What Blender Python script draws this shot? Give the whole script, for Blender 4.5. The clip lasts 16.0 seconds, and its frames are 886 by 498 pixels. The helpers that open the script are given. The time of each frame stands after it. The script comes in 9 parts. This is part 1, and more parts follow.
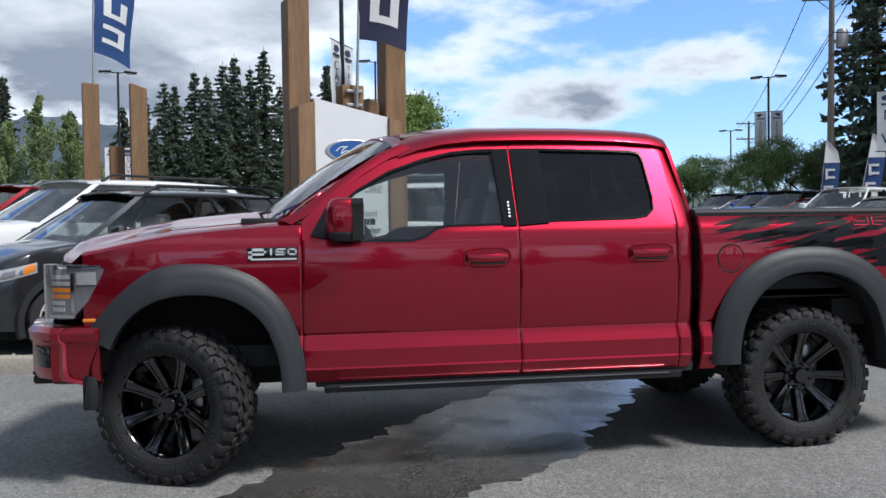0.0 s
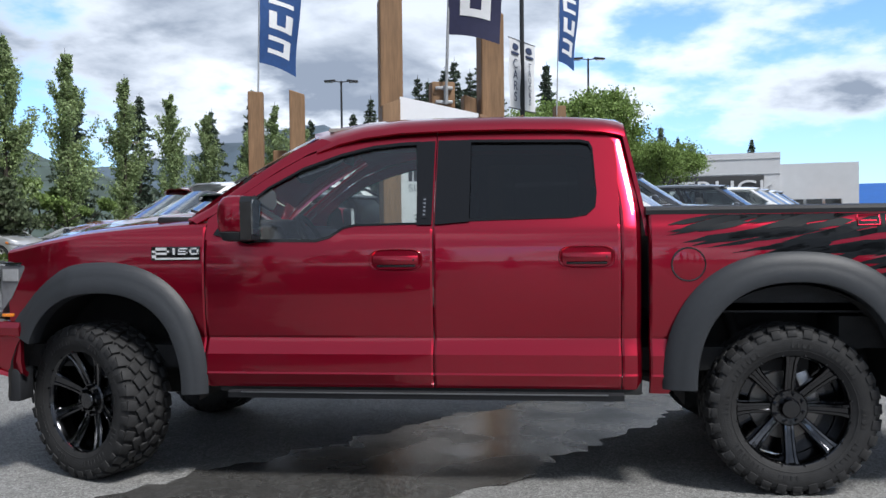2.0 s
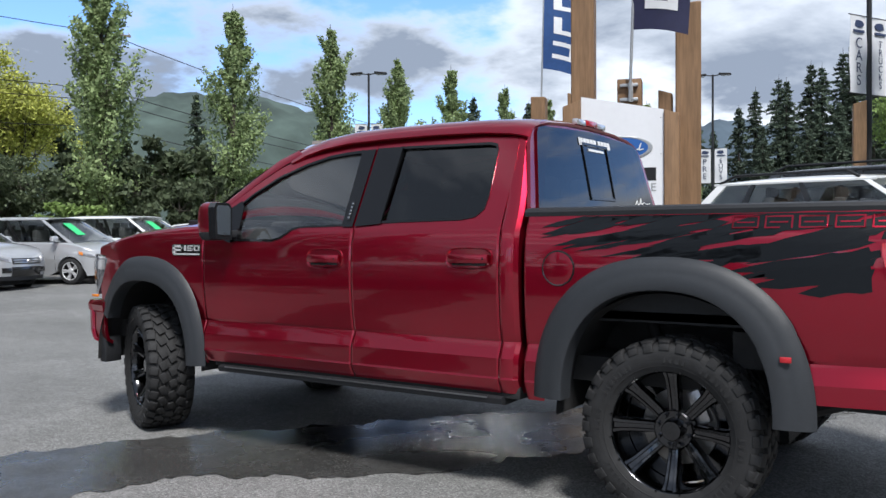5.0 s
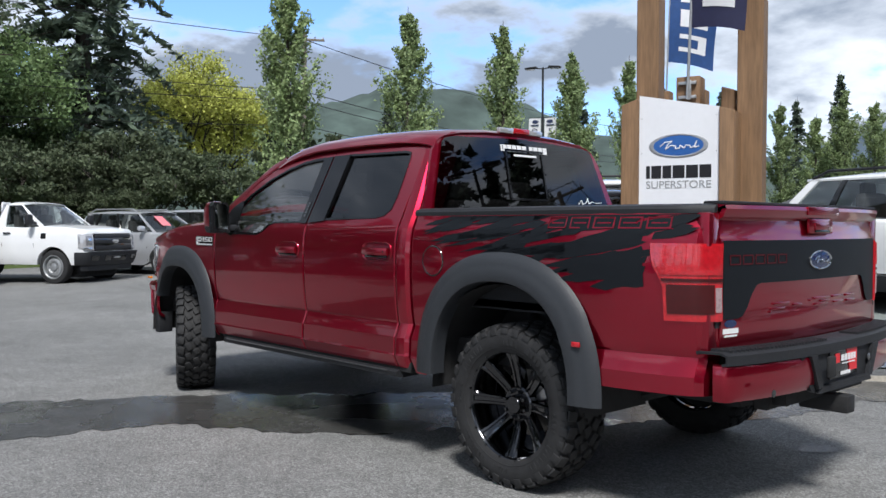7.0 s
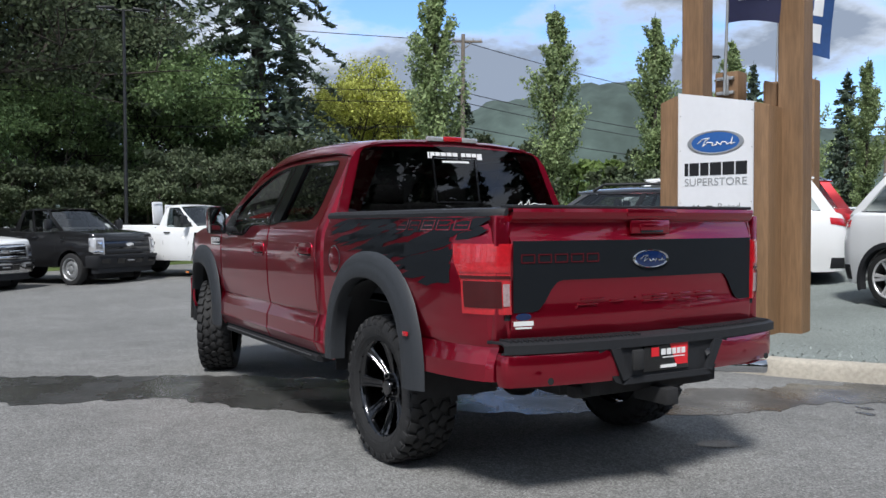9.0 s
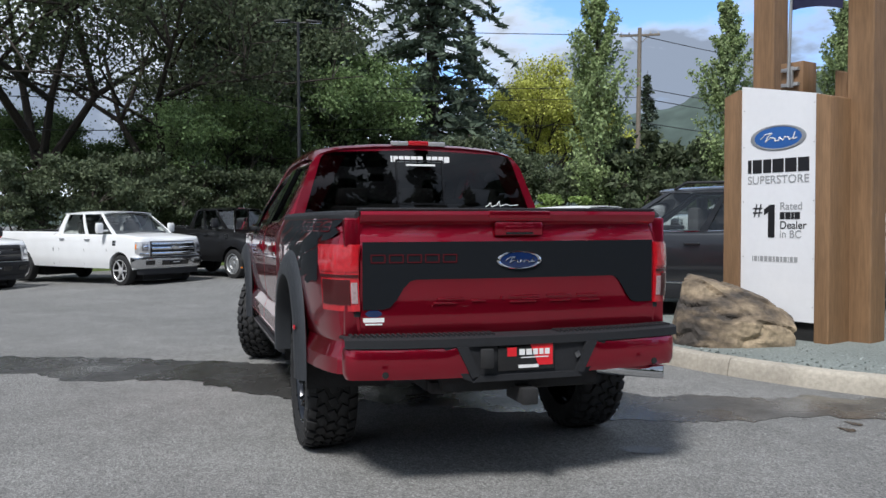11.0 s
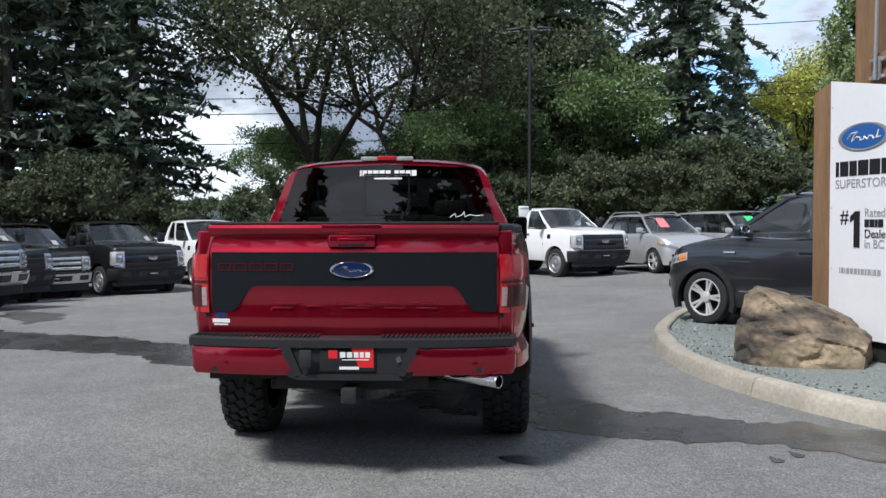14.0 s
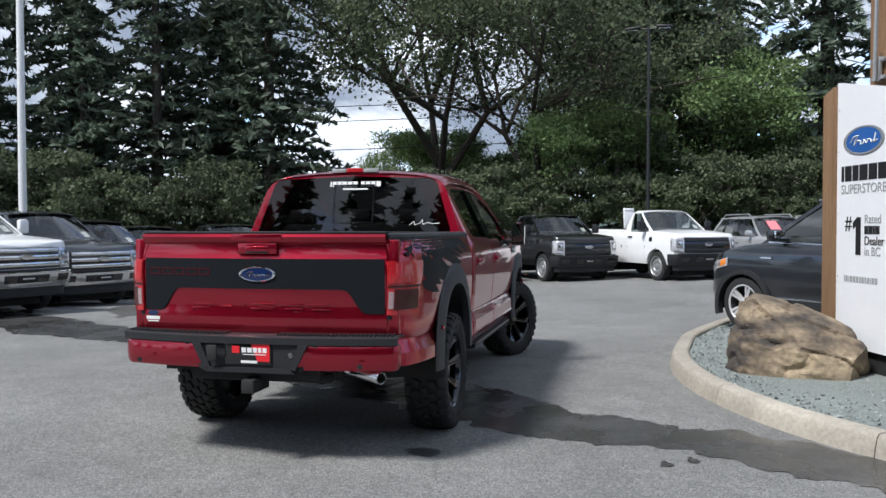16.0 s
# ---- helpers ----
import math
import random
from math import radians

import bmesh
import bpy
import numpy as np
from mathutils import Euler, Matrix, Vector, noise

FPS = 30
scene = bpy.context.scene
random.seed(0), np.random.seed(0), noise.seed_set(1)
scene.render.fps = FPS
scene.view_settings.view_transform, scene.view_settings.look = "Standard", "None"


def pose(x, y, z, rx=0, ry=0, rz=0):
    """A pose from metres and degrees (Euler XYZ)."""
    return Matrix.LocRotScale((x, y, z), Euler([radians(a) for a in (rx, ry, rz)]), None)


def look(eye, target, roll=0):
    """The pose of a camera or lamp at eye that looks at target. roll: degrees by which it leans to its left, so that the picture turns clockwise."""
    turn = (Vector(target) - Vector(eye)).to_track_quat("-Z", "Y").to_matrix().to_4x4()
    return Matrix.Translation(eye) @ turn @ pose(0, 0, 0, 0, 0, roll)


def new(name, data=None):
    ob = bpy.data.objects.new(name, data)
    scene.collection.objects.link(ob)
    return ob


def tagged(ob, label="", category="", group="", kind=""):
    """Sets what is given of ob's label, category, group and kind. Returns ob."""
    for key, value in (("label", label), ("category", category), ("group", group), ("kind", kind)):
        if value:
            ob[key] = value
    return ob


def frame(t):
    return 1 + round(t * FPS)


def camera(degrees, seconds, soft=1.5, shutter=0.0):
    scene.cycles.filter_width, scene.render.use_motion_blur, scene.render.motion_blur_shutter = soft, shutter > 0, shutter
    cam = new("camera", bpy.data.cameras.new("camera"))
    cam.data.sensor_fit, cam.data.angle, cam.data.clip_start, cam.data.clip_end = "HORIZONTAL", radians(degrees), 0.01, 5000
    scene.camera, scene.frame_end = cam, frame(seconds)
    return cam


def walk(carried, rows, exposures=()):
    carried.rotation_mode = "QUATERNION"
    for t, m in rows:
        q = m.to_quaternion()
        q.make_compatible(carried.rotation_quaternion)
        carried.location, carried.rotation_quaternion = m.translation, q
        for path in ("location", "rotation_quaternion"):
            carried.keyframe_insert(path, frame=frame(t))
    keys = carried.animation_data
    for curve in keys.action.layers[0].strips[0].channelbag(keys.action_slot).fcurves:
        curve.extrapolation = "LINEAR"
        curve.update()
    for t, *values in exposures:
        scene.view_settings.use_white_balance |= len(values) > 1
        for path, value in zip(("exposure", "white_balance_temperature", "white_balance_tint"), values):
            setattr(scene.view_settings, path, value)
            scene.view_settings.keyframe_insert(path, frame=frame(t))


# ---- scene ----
cam = camera(54.6, 16.0)

PATH = [
    (0, (0.651, -5.715, 1.351), (0.991, -3.745, 1.304), -0.8),
    (0.5, (1.116, -5.684, 1.351), (1.336, -3.697, 1.306), -0.8),
    (1, (1.555, -5.576, 1.348), (1.655, -3.579, 1.304), -0.7),
    (1.5, (2.001, -5.489, 1.344), (1.954, -3.49, 1.303), -0.6),
    (2, (2.433, -5.386, 1.326), (2.214, -3.398, 1.287), -0.6),
    (2.5, (2.886, -5.294, 1.332), (2.513, -3.33, 1.294), -0.6),
    (3, (3.313, -5.235, 1.335), (2.781, -3.308, 1.3), -0.4),
    (3.5, (3.722, -5.1, 1.336), (3.036, -3.221, 1.298), -0.4),
    (4, (4.151, -4.982, 1.333), (3.332, -3.158, 1.298), -0.4),
    (4.5, (4.553, -4.85, 1.312), (3.588, -3.098, 1.277), -0.3),
    (5, (4.973, -4.741, 1.317), (3.869, -3.074, 1.284), -0.3),
    (7.5, (7.096, -4.024, 1.351), (5.568, -2.735, 1.296), 0.1),
    (8, (7.481, -3.786, 1.361), (5.889, -2.576, 1.305), -0.1),
    (8.5, (7.803, -3.486, 1.367), (6.139, -2.378, 1.307), -0.1),
    (9, (8.126, -3.163, 1.371), (6.403, -2.149, 1.312), -0.2),
    (11.5, (9.195, -1.316, 1.396), (7.251, -0.852, 1.335), -0.1),
    (12, (9.344, -0.93, 1.408), (7.374, -0.59, 1.349), -0.1),
    (12.5, (9.442, -0.513, 1.414), (7.457, -0.28, 1.351), -0.1),
    (13, (9.565, -0.12, 1.421), (7.57, 0.011, 1.361), -0.0),
    (13.5, (9.647, 0.272, 1.43), (7.648, 0.292, 1.371), -0.1),
    (14, (9.682, 0.696, 1.443), (7.684, 0.621, 1.386), -0.1),
    (14.5, (9.782, 1.102, 1.473), (7.788, 0.952, 1.413), 0.0),
    (15, (9.819, 1.501, 1.457), (7.835, 1.254, 1.401), -0.0),
    (15.5, (9.864, 1.9025, 1.469), (7.895, 1.558, 1.413), -0.1),
    (16, (9.906, 2.321, 1.496), (7.954, 1.889, 1.441), -0.1),
]
walk(cam, [(t, look(eye, target, roll)) for t, eye, target, roll in PATH],
     [(0.0, 0.58), (2.5, 0.78), (5.0, 0.78), (9.0, 0.70), (12.5, 0.66), (16.0, 0.86)])

# ---------- sky and sun ----------
SUN_EL, SUN_AZ = 54.0, -42.0            # elevation, and azimuth from +x towards +y
world = bpy.data.worlds.new("sky")
scene.world = world
world.use_nodes = True
wn, wl = world.node_tree.nodes, world.node_tree.links
wn.clear()


def wnode(kind, **values):
    n = wn.new(kind)
    for key, value in values.items():
        n.inputs[key].default_value = value
    return n


def wmath(op, a, b=None, clamp=False):
    n = wn.new("ShaderNodeMath")
    n.operation, n.use_clamp = op, clamp
    for i, v in enumerate((a, b)):
        if v is None:
            continue
        if isinstance(v, (int, float)):
            n.inputs[i].default_value = v
        else:
            wl.new(v, n.inputs[i])
    return n.outputs[0]


sky = wn.new("ShaderNodeTexSky")
sky.sky_type, sky.sun_disc = "NISHITA", False
sky.sun_elevation, sky.sun_rotation = radians(SUN_EL), radians(90 - SUN_AZ)
sky.air_density, sky.dust_density, sky.ozone_density = 1.0, 0.6, 2.0
coord = wn.new("ShaderNodeTexCoord")
norm = wn.new("ShaderNodeVectorMath")
norm.operation = "NORMALIZE"
wl.new(coord.outputs["Generated"], norm.inputs[0])
split = wn.new("ShaderNodeSeparateXYZ")
wl.new(norm.outputs[0], split.inputs[0])
lift = wmath("ADD", wmath("MAXIMUM", split.outputs[2], 0.0), 0.36)
flat = wn.new("ShaderNodeCombineXYZ")
wl.new(wmath("DIVIDE", split.outputs[0], lift), flat.inputs[0])
wl.new(wmath("DIVIDE", split.outputs[1], lift), flat.inputs[1])
wl.new(wmath("MULTIPLY", split.outputs[2], 2.6), flat.inputs[2])
shift = wn.new("ShaderNodeVectorMath")
shift.operation = "ADD"
shift.inputs[1].default_value = (3.1, 5.3, 0.0)
wl.new(flat.outputs[0], shift.inputs[0])


def cloud_noise(scale, detail, rough, distortion):
    n = wnode("ShaderNodeTexNoise", Scale=scale, Detail=detail, Roughness=rough, Distortion=distortion)
    wl.new(shift.outputs[0], n.inputs["Vector"])
    return n.outputs["Fac"]


big = cloud_noise(0.85, 2.0, 0.45, 0.0)
fine = cloud_noise(2.7, 8.0, 0.55, 0.0)
heap = wmath("ADD", wmath("MULTIPLY", big, 0.58), wmath("MULTIPLY", fine, 0.42))
# the cloud deck thins out towards the north-east
clear = wmath("ADD", wmath("MULTIPLY", split.outputs[0], math.cos(radians(64))), wmath("MULTIPLY", split.outputs[1], math.sin(radians(64))))
heap = wmath("SUBTRACT", heap, wmath("MULTIPLY", wmath("MULTIPLY", wmath("POWER", wmath("MAXIMUM", clear, 0.0), 8.0), wmath("SUBTRACT", 1.0, wmath("MULTIPLY", split.outputs[2], 2.0), True)), 0.19))
heap = wmath("ADD", heap, wmath("ADD", wmath("MULTIPLY", wmath("SUBTRACT", split.outputs[2], 0.35, True), 0.16), 0.055))
cover = wn.new("ShaderNodeMapRange")
cover.interpolation_type = "SMOOTHSTEP"
cover.inputs["From Min"].default_value, cover.inputs["From Max"].default_value = 0.455, 0.525
wl.new(heap, cover.inputs["Value"])
thick = wn.new("ShaderNodeMapRange")
thick.interpolation_type = "SMOOTHSTEP"
thick.inputs["From Min"].default_value, thick.inputs["From Max"].default_value = 0.475, 0.60
wl.new(heap, thick.inputs["Value"])
under = wn.new("ShaderNodeMapRange")
under.inputs["From Min"].default_value, under.inputs["From Max"].default_value = 0.35, 0.65
wl.new(cloud_noise(2.1, 7.0, 0.55, 0.2), under.inputs["Value"])
tone = wn.new("ShaderNodeMixRGB")
tone.inputs[1].default_value, tone.inputs[2].default_value = (7.6, 8.2, 9.1, 1), (1.9, 2.3, 3.0, 1)


def towards(azimuth, power):
    """1 in one direction of the compass, falling off to both sides and upwards."""
    d = wmath("ADD", wmath("MULTIPLY", split.outputs[0], math.cos(radians(azimuth))), wmath("MULTIPLY", split.outputs[1], math.sin(radians(azimuth))))
    return wmath("MULTIPLY", wmath("POWER", wmath("MAXIMUM", d, 0.0), power), wmath("SUBTRACT", 1.0, wmath("MULTIPLY", split.outputs[2], 1.6), True))


# heaped white clouds to the north, a heavier grey deck to the north-west
grey = wmath("MULTIPLY", thick.outputs[0], wmath("ADD", wmath("MULTIPLY", under.outputs[0], 0.85), 0.52))
grey = wmath("SUBTRACT", grey, wmath("MULTIPLY", towards(101, 26.0), 0.70))
grey = wmath("ADD", grey, wmath("MULTIPLY", towards(138, 8.0), 1.2))
grey = wmath("ADD", grey, wmath("MULTIPLY", towards(72, 16.0), 0.45))
grey = wmath("ADD", grey, wmath("MULTIPLY", wmath("SUBTRACT", split.outputs[2], 0.45, True), 0.9), True)
wl.new(grey, tone.inputs[0])
skymix = wn.new("ShaderNodeMixRGB")
wl.new(cover.outputs[0], skymix.inputs[0])
blue = wn.new("ShaderNodeVectorMath")
blue.operation = "MULTIPLY"
blue.inputs[1].default_value = (0.86, 1.10, 1.52)
wl.new(sky.outputs[0], blue.inputs[0])
wl.new(blue.outputs[0], skymix.inputs[1])
wl.new(tone.outputs[0], skymix.inputs[2])
back = wn.new("ShaderNodeBackground")
back.inputs["Strength"].default_value = 0.105
wl.new(skymix.outputs[0], back.inputs["Color"])
wout = wn.new("ShaderNodeOutputWorld")
wl.new(back.outputs[0], wout.inputs["Surface"])

sun = new("sun", bpy.data.lights.new("sun", "SUN"))
sun.data.energy, sun.data.angle, sun.data.color = 2.6, radians(10.5), (1.0, 0.99, 0.975)
az, el = radians(SUN_AZ), radians(SUN_EL)
sun.matrix_world = look((math.cos(el) * math.cos(az) * 60, math.cos(el) * math.sin(az) * 60, math.sin(el) * 60), (0, 0, 0))
tagged(sun, kind="structure")

# ---------- materials ----------
def material(name, color, rough=0.5, metal=0.0, vary=0.0, scale=20.0, bump=0.0, bump_scale=60.0, coat=0.0, detail=4.0,
             stain=0.0, stain_scale=1.5, transmission=0.0, ior=1.45, per_object=0.0, per_island=0.0, stretch=None, emission=None, strength=0.0,
             rough_vary=0.0, spec=0.5):
    """A principled surface whose colour varies at two scales, with fine relief."""
    m = bpy.data.materials.new(name)
    m.use_nodes = True
    nodes, links = m.node_tree.nodes, m.node_tree.links
    b = nodes["Principled BSDF"]
    b.inputs["Base Color"].default_value = (*color, 1)
    b.inputs["Roughness"].default_value, b.inputs["Metallic"].default_value = rough, metal
    b.inputs["Coat Weight"].default_value, b.inputs["Coat Roughness"].default_value = coat, 0.03
    b.inputs["Transmission Weight"].default_value, b.inputs["IOR"].default_value = transmission, ior
    b.inputs["Specular IOR Level"].default_value = spec
    if emission:
        b.inputs["Emission Color"].default_value, b.inputs["Emission Strength"].default_value = (*emission, 1), strength
    where = None
    if vary or bump or stain or rough_vary:
        tc = nodes.new("ShaderNodeTexCoord")
        where = tc.outputs["Object"]
        if stretch:
            mp = nodes.new("ShaderNodeMapping")
            mp.inputs["Scale"].default_value = stretch
            links.new(where, mp.inputs["Vector"])
            where = mp.outputs[0]

    def tex(s, d=4.0):
        n = nodes.new("ShaderNodeTexNoise")
        n.inputs["Scale"].default_value, n.inputs["Detail"].default_value = s, d
        links.new(where, n.inputs["Vector"])
        return n.outputs["Fac"]

    def times(col, fac, amount):
        g = nodes.new("ShaderNodeMapRange")
        g.inputs["From Min"].default_value, g.inputs["From Max"].default_value = 0.25, 0.75
        g.inputs["To Min"].default_value, g.inputs["To Max"].default_value = 1 - amount, 1 + amount
        links.new(fac, g.inputs["Value"])
        v = nodes.new("ShaderNodeVectorMath")
        v.operation = "SCALE"
        if isinstance(col, tuple):
            v.inputs[0].default_value = col
        else:
            links.new(col, v.inputs[0])
        links.new(g.outputs[0], v.inputs["Scale"])
        return v.outputs[0]

    col = tuple(color)
    if vary:
        col = times(col, tex(scale, detail), vary)
    if stain:
        col = times(col, tex(stain_scale, 5.0), stain)
    if per_object:
        col = times(col, nodes.new("ShaderNodeObjectInfo").outputs["Random"], per_object)
    if per_island:
        col = times(col, nodes.new("ShaderNodeNewGeometry").outputs["Random Per Island"], per_island)
    if not isinstance(col, tuple):
        links.new(col, b.inputs["Base Color"])
    if rough_vary:
        g = nodes.new("ShaderNodeMapRange")
        g.inputs["To Min"].default_value, g.inputs["To Max"].default_value = max(rough - rough_vary, 0.02), min(rough + rough_vary, 1)
        links.new(tex(scale * 0.37, 5.0), g.inputs["Value"])
        links.new(g.outputs[0], b.inputs["Roughness"])
    if bump:
        bp = nodes.new("ShaderNodeBump")
        bp.inputs["Strength"].default_value, bp.inputs["Distance"].default_value = bump, 0.01
        links.new(tex(bump_scale, 6.0), bp.inputs["Height"])
        links.new(bp.outputs[0], b.inputs["Normal"])
    return m


RED = material("ruby_paint", (0.38, 0.005, 0.026), 0.28, 0.88, coat=1.0, vary=0.05, scale=900, stain=0.05, stain_scale=2.0)
BLACK_PLASTIC = material("black_textured_plastic", (0.021, 0.022, 0.025), 0.55, spec=0.35, vary=0.12, scale=60, bump=0.15, bump_scale=500)
FLARE = material("matte_black_flare", (0.029, 0.032, 0.037), 0.48, vary=0.06, scale=40, bump=0.12, bump_scale=700)
GLOSS_BLACK = material("gloss_black", (0.010, 0.010, 0.011), 0.12, coat=0.6, vary=0.1, scale=30)
PILLAR_BLACK = material("pillar_black", (0.007, 0.007, 0.008), 0.07, vary=0.1, scale=30)
BADGE = material("bright_badge", (0.82, 0.82, 0.83), 0.28, 0.4, vary=0.04, scale=30)
LAMP_DARK = material("smoked_lamp", (0.26, 0.26, 0.28), 0.15, 0.5, coat=1.0, vary=0.1, scale=40)
RIM_BLACK = material("gloss_black_alloy", (0.060, 0.061, 0.066), 0.16, 1.0, vary=0.1, scale=30, coat=0.6)
MILLED = material("milled_alloy", (0.35, 0.35, 0.36), 0.3, 1.0, vary=0.1, scale=80)
RUBBER = material("tyre_rubber", (0.019, 0.019, 0.020), 0.72, vary=0.25, scale=25, bump=0.2, bump_scale=160, stain=0.2, stain_scale=4)
CHROME = material("chrome", (0.62, 0.63, 0.65), 0.08, 1.0, vary=0.03, scale=10)
DECAL = material("charcoal_vinyl", (0.011, 0.013, 0.016), 0.45, vary=0.05, scale=30, spec=0.14)
GHOST = material("dark_red_print", (0.07, 0.004, 0.008), 0.45, vary=0.05, scale=30, spec=0.3)
UNDER = material("underbody_black", (0.020, 0.020, 0.021), 0.8, vary=0.3, scale=12, bump=0.2, bump_scale=80)
INTERIOR = material("cabin_trim", (0.05, 0.05, 0.054), 0.7, vary=0.1, scale=30, bump=0.1, bump_scale=300)
SEAT = material("seat_leather", (0.085, 0.083, 0.083), 0.55, vary=0.1, scale=25, bump=0.12, bump_scale=200)
LAMP_RED = material("red_lens", (0.46, 0.010, 0.018), 0.12, coat=1.0, vary=0.25, scale=40, spec=0.6, bump=0.15, bump_scale=90)
REVERSE = material("reverse_lens_plastic", (0.42, 0.30, 0.31), 0.25, 0.2, coat=0.6, vary=0.2, scale=90)
LAMP_DEEP = material("deep_red_lens", (0.05, 0.002, 0.003), 0.3, coat=0.3, vary=0.15, scale=30)
LAMP_CLEAR = material("clear_lens", (0.55, 0.55, 0.56), 0.15, 0.45, coat=1.0, vary=0.1, scale=60)
AMBER = material("amber_lens", (0.75, 0.22, 0.02), 0.2, coat=0.8, vary=0.1, scale=60)
WHITE_VINYL = material("white_vinyl", (0.8, 0.8, 0.8), 0.4, vary=0.03, scale=20)
SIGN_BLUE = material("sign_blue", (0.025, 0.11, 0.36), 0.3, vary=0.05, scale=30)
BLUE_BADGE = material("blue_enamel", (0.006, 0.020, 0.085), 0.2, coat=0.7, vary=0.1, scale=30)
RED_VINYL = material("red_vinyl", (0.70, 0.02, 0.03), 0.35, vary=0.05, scale=20)


def glass(name, tint, index=1.6):
    """A thin pane: clear tinted film under a sharp reflection."""
    m = bpy.data.materials.new(name)
    m.use_nodes = True
    nodes, links = m.node_tree.nodes, m.node_tree.links
    nodes.remove(nodes["Principled BSDF"])
    clear, shine, mix = nodes.new("ShaderNodeBsdfTransparent"), nodes.new("ShaderNodeBsdfGlossy"), nodes.new("ShaderNodeMixShader")
    clear.inputs["Color"].default_value = (*tint, 1)
    shine.inputs["Roughness"].default_value, shine.inputs["Color"].default_value = 0.01, (1, 1, 1, 1)
    fr = nodes.new("ShaderNodeFresnel")
    fr.inputs["IOR"].default_value = index
    links.new(fr.outputs[0], mix.inputs[0])
    links.new(clear.outputs[0], mix.inputs[1])
    links.new(shine.outputs[0], mix.inputs[2])
    links.new(mix.outputs[0], nodes["Material Output"].inputs["Surface"])
    return m


GLASS = glass("clear_glass", (0.82, 0.87, 0.85), 2.0)
GLASS_DARK = glass("privacy_glass", (0.06, 0.064, 0.068), 1.62)
GLASS_REAR = glass("dark_rear_glass", (0.05, 0.053, 0.058), 1.5)
GLASS_CAR = glass("car_glass", (0.55, 0.60, 0.59), 1.8)
GLASS_SCREEN = glass("windscreen_glass", (0.74, 0.80, 0.79), 2.7)
MIRROR = material("mirror_glass", (0.8, 0.84, 0.86), 0.02, 1.0)


# ---------- small mesh tools ----------
def part(name, bm, mat, parent=None, label="", smooth=35.0):
    """Links a bmesh as one mesh object under its thing."""
    bmesh.ops.remove_doubles(bm, verts=bm.verts, dist=0.0004)
    bmesh.ops.recalc_face_normals(bm, faces=bm.faces)
    me = bpy.data.meshes.new(name)
    for f in bm.faces:
        f.smooth = smooth > 0
    if smooth > 0:
        for e in bm.edges:
            if len(e.link_faces) == 2 and e.calc_face_angle(0.0) > radians(smooth):
                e.smooth = False
    bm.to_mesh(me)
    bm.free()
    for one in mat if isinstance(mat, (list, tuple)) else (mat,):
        me.materials.append(one)
    ob = new(name, me)
    if parent:
        ob.parent = parent
    if label:
        ob["label"] = label
    return ob


def outward(ob, centre):
    """Turns an open pane so that its normals point away from the cabin."""
    if sum(p.normal.dot(p.center - Vector(centre)) for p in ob.data.polygons) < 0:
        ob.data.flip_normals()
    ob.visible_shadow = False
    return ob


def thing(name, m, label, category, group=""):
    ob = new(name)
    ob.empty_display_size = 0.2
    ob.matrix_world = m
    return tagged(ob, label, category, group)


def box(bm, c, s, rot=None, bevel=0.0, mat=0):
    r = bmesh.ops.create_cube(bm, size=1.0)
    bmesh.ops.scale(bm, vec=s, verts=r["verts"])
    if bevel:
        ed = list({e for v in r["verts"] for e in v.link_edges})
        fresh = bmesh.ops.bevel(bm, geom=ed, offset=bevel, segments=2, affect="EDGES", profile=0.5)
        vs = fresh["verts"]
    else:
        vs = r["verts"]
    vs = list({v for v in vs})
    if rot:
        bmesh.ops.rotate(bm, cent=(0, 0, 0), matrix=Euler([radians(a) for a in rot]).to_matrix(), verts=vs)
    bmesh.ops.translate(bm, vec=c, verts=vs)
    if mat:
        for f in {f for v in vs for f in v.link_faces}:
            f.material_index = mat
    return vs


def rod(bm, a, b, r0, r1=None, seg=10, caps=True):
    a, b = Vector(a), Vector(b)
    d = b - a
    res = bmesh.ops.create_cone(bm, cap_ends=caps, segments=seg, radius1=r0, radius2=r0 if r1 is None else r1, depth=d.length)
    m = Matrix.Translation((a + b) / 2) @ d.to_track_quat("Z", "Y").to_matrix().to_4x4()
    bmesh.ops.transform(bm, matrix=m, verts=res["verts"])
    return res["verts"]


def tube(bm, pts, r, seg=8):
    for a, b in zip(pts, pts[1:]):
        rod(bm, a, b, r, r, seg)


def lathe(bm, profile, seg=48, m=None):
    """Turns (radius, height) pairs about the z axis; m lays the result into place."""
    rings = []
    for r, h in profile:
        rings.append([bm.verts.new((r * math.cos(2 * math.pi * i / seg), r * math.sin(2 * math.pi * i / seg), h)) for i in range(seg)])
    for a, b in zip(rings, rings[1:]):
        for i in range(seg):
            bm.faces.new((a[i], a[(i + 1) % seg], b[(i + 1) % seg], b[i]))
    vs = [v for ring in rings for v in ring]
    if m is not None:
        bmesh.ops.transform(bm, matrix=m, verts=vs)
    return rings


def strip(bm, rows, close=False):
    """Quads between rows of points."""
    vr = [[bm.verts.new(p) for p in row] for row in rows]
    for a, b in zip(vr, vr[1:]):
        n = len(a)
        for i in range(n if close else n - 1):
            q = (a[i], a[(i + 1) % n], b[(i + 1) % n], b[i])
            bm.faces.new(q)
    return vr


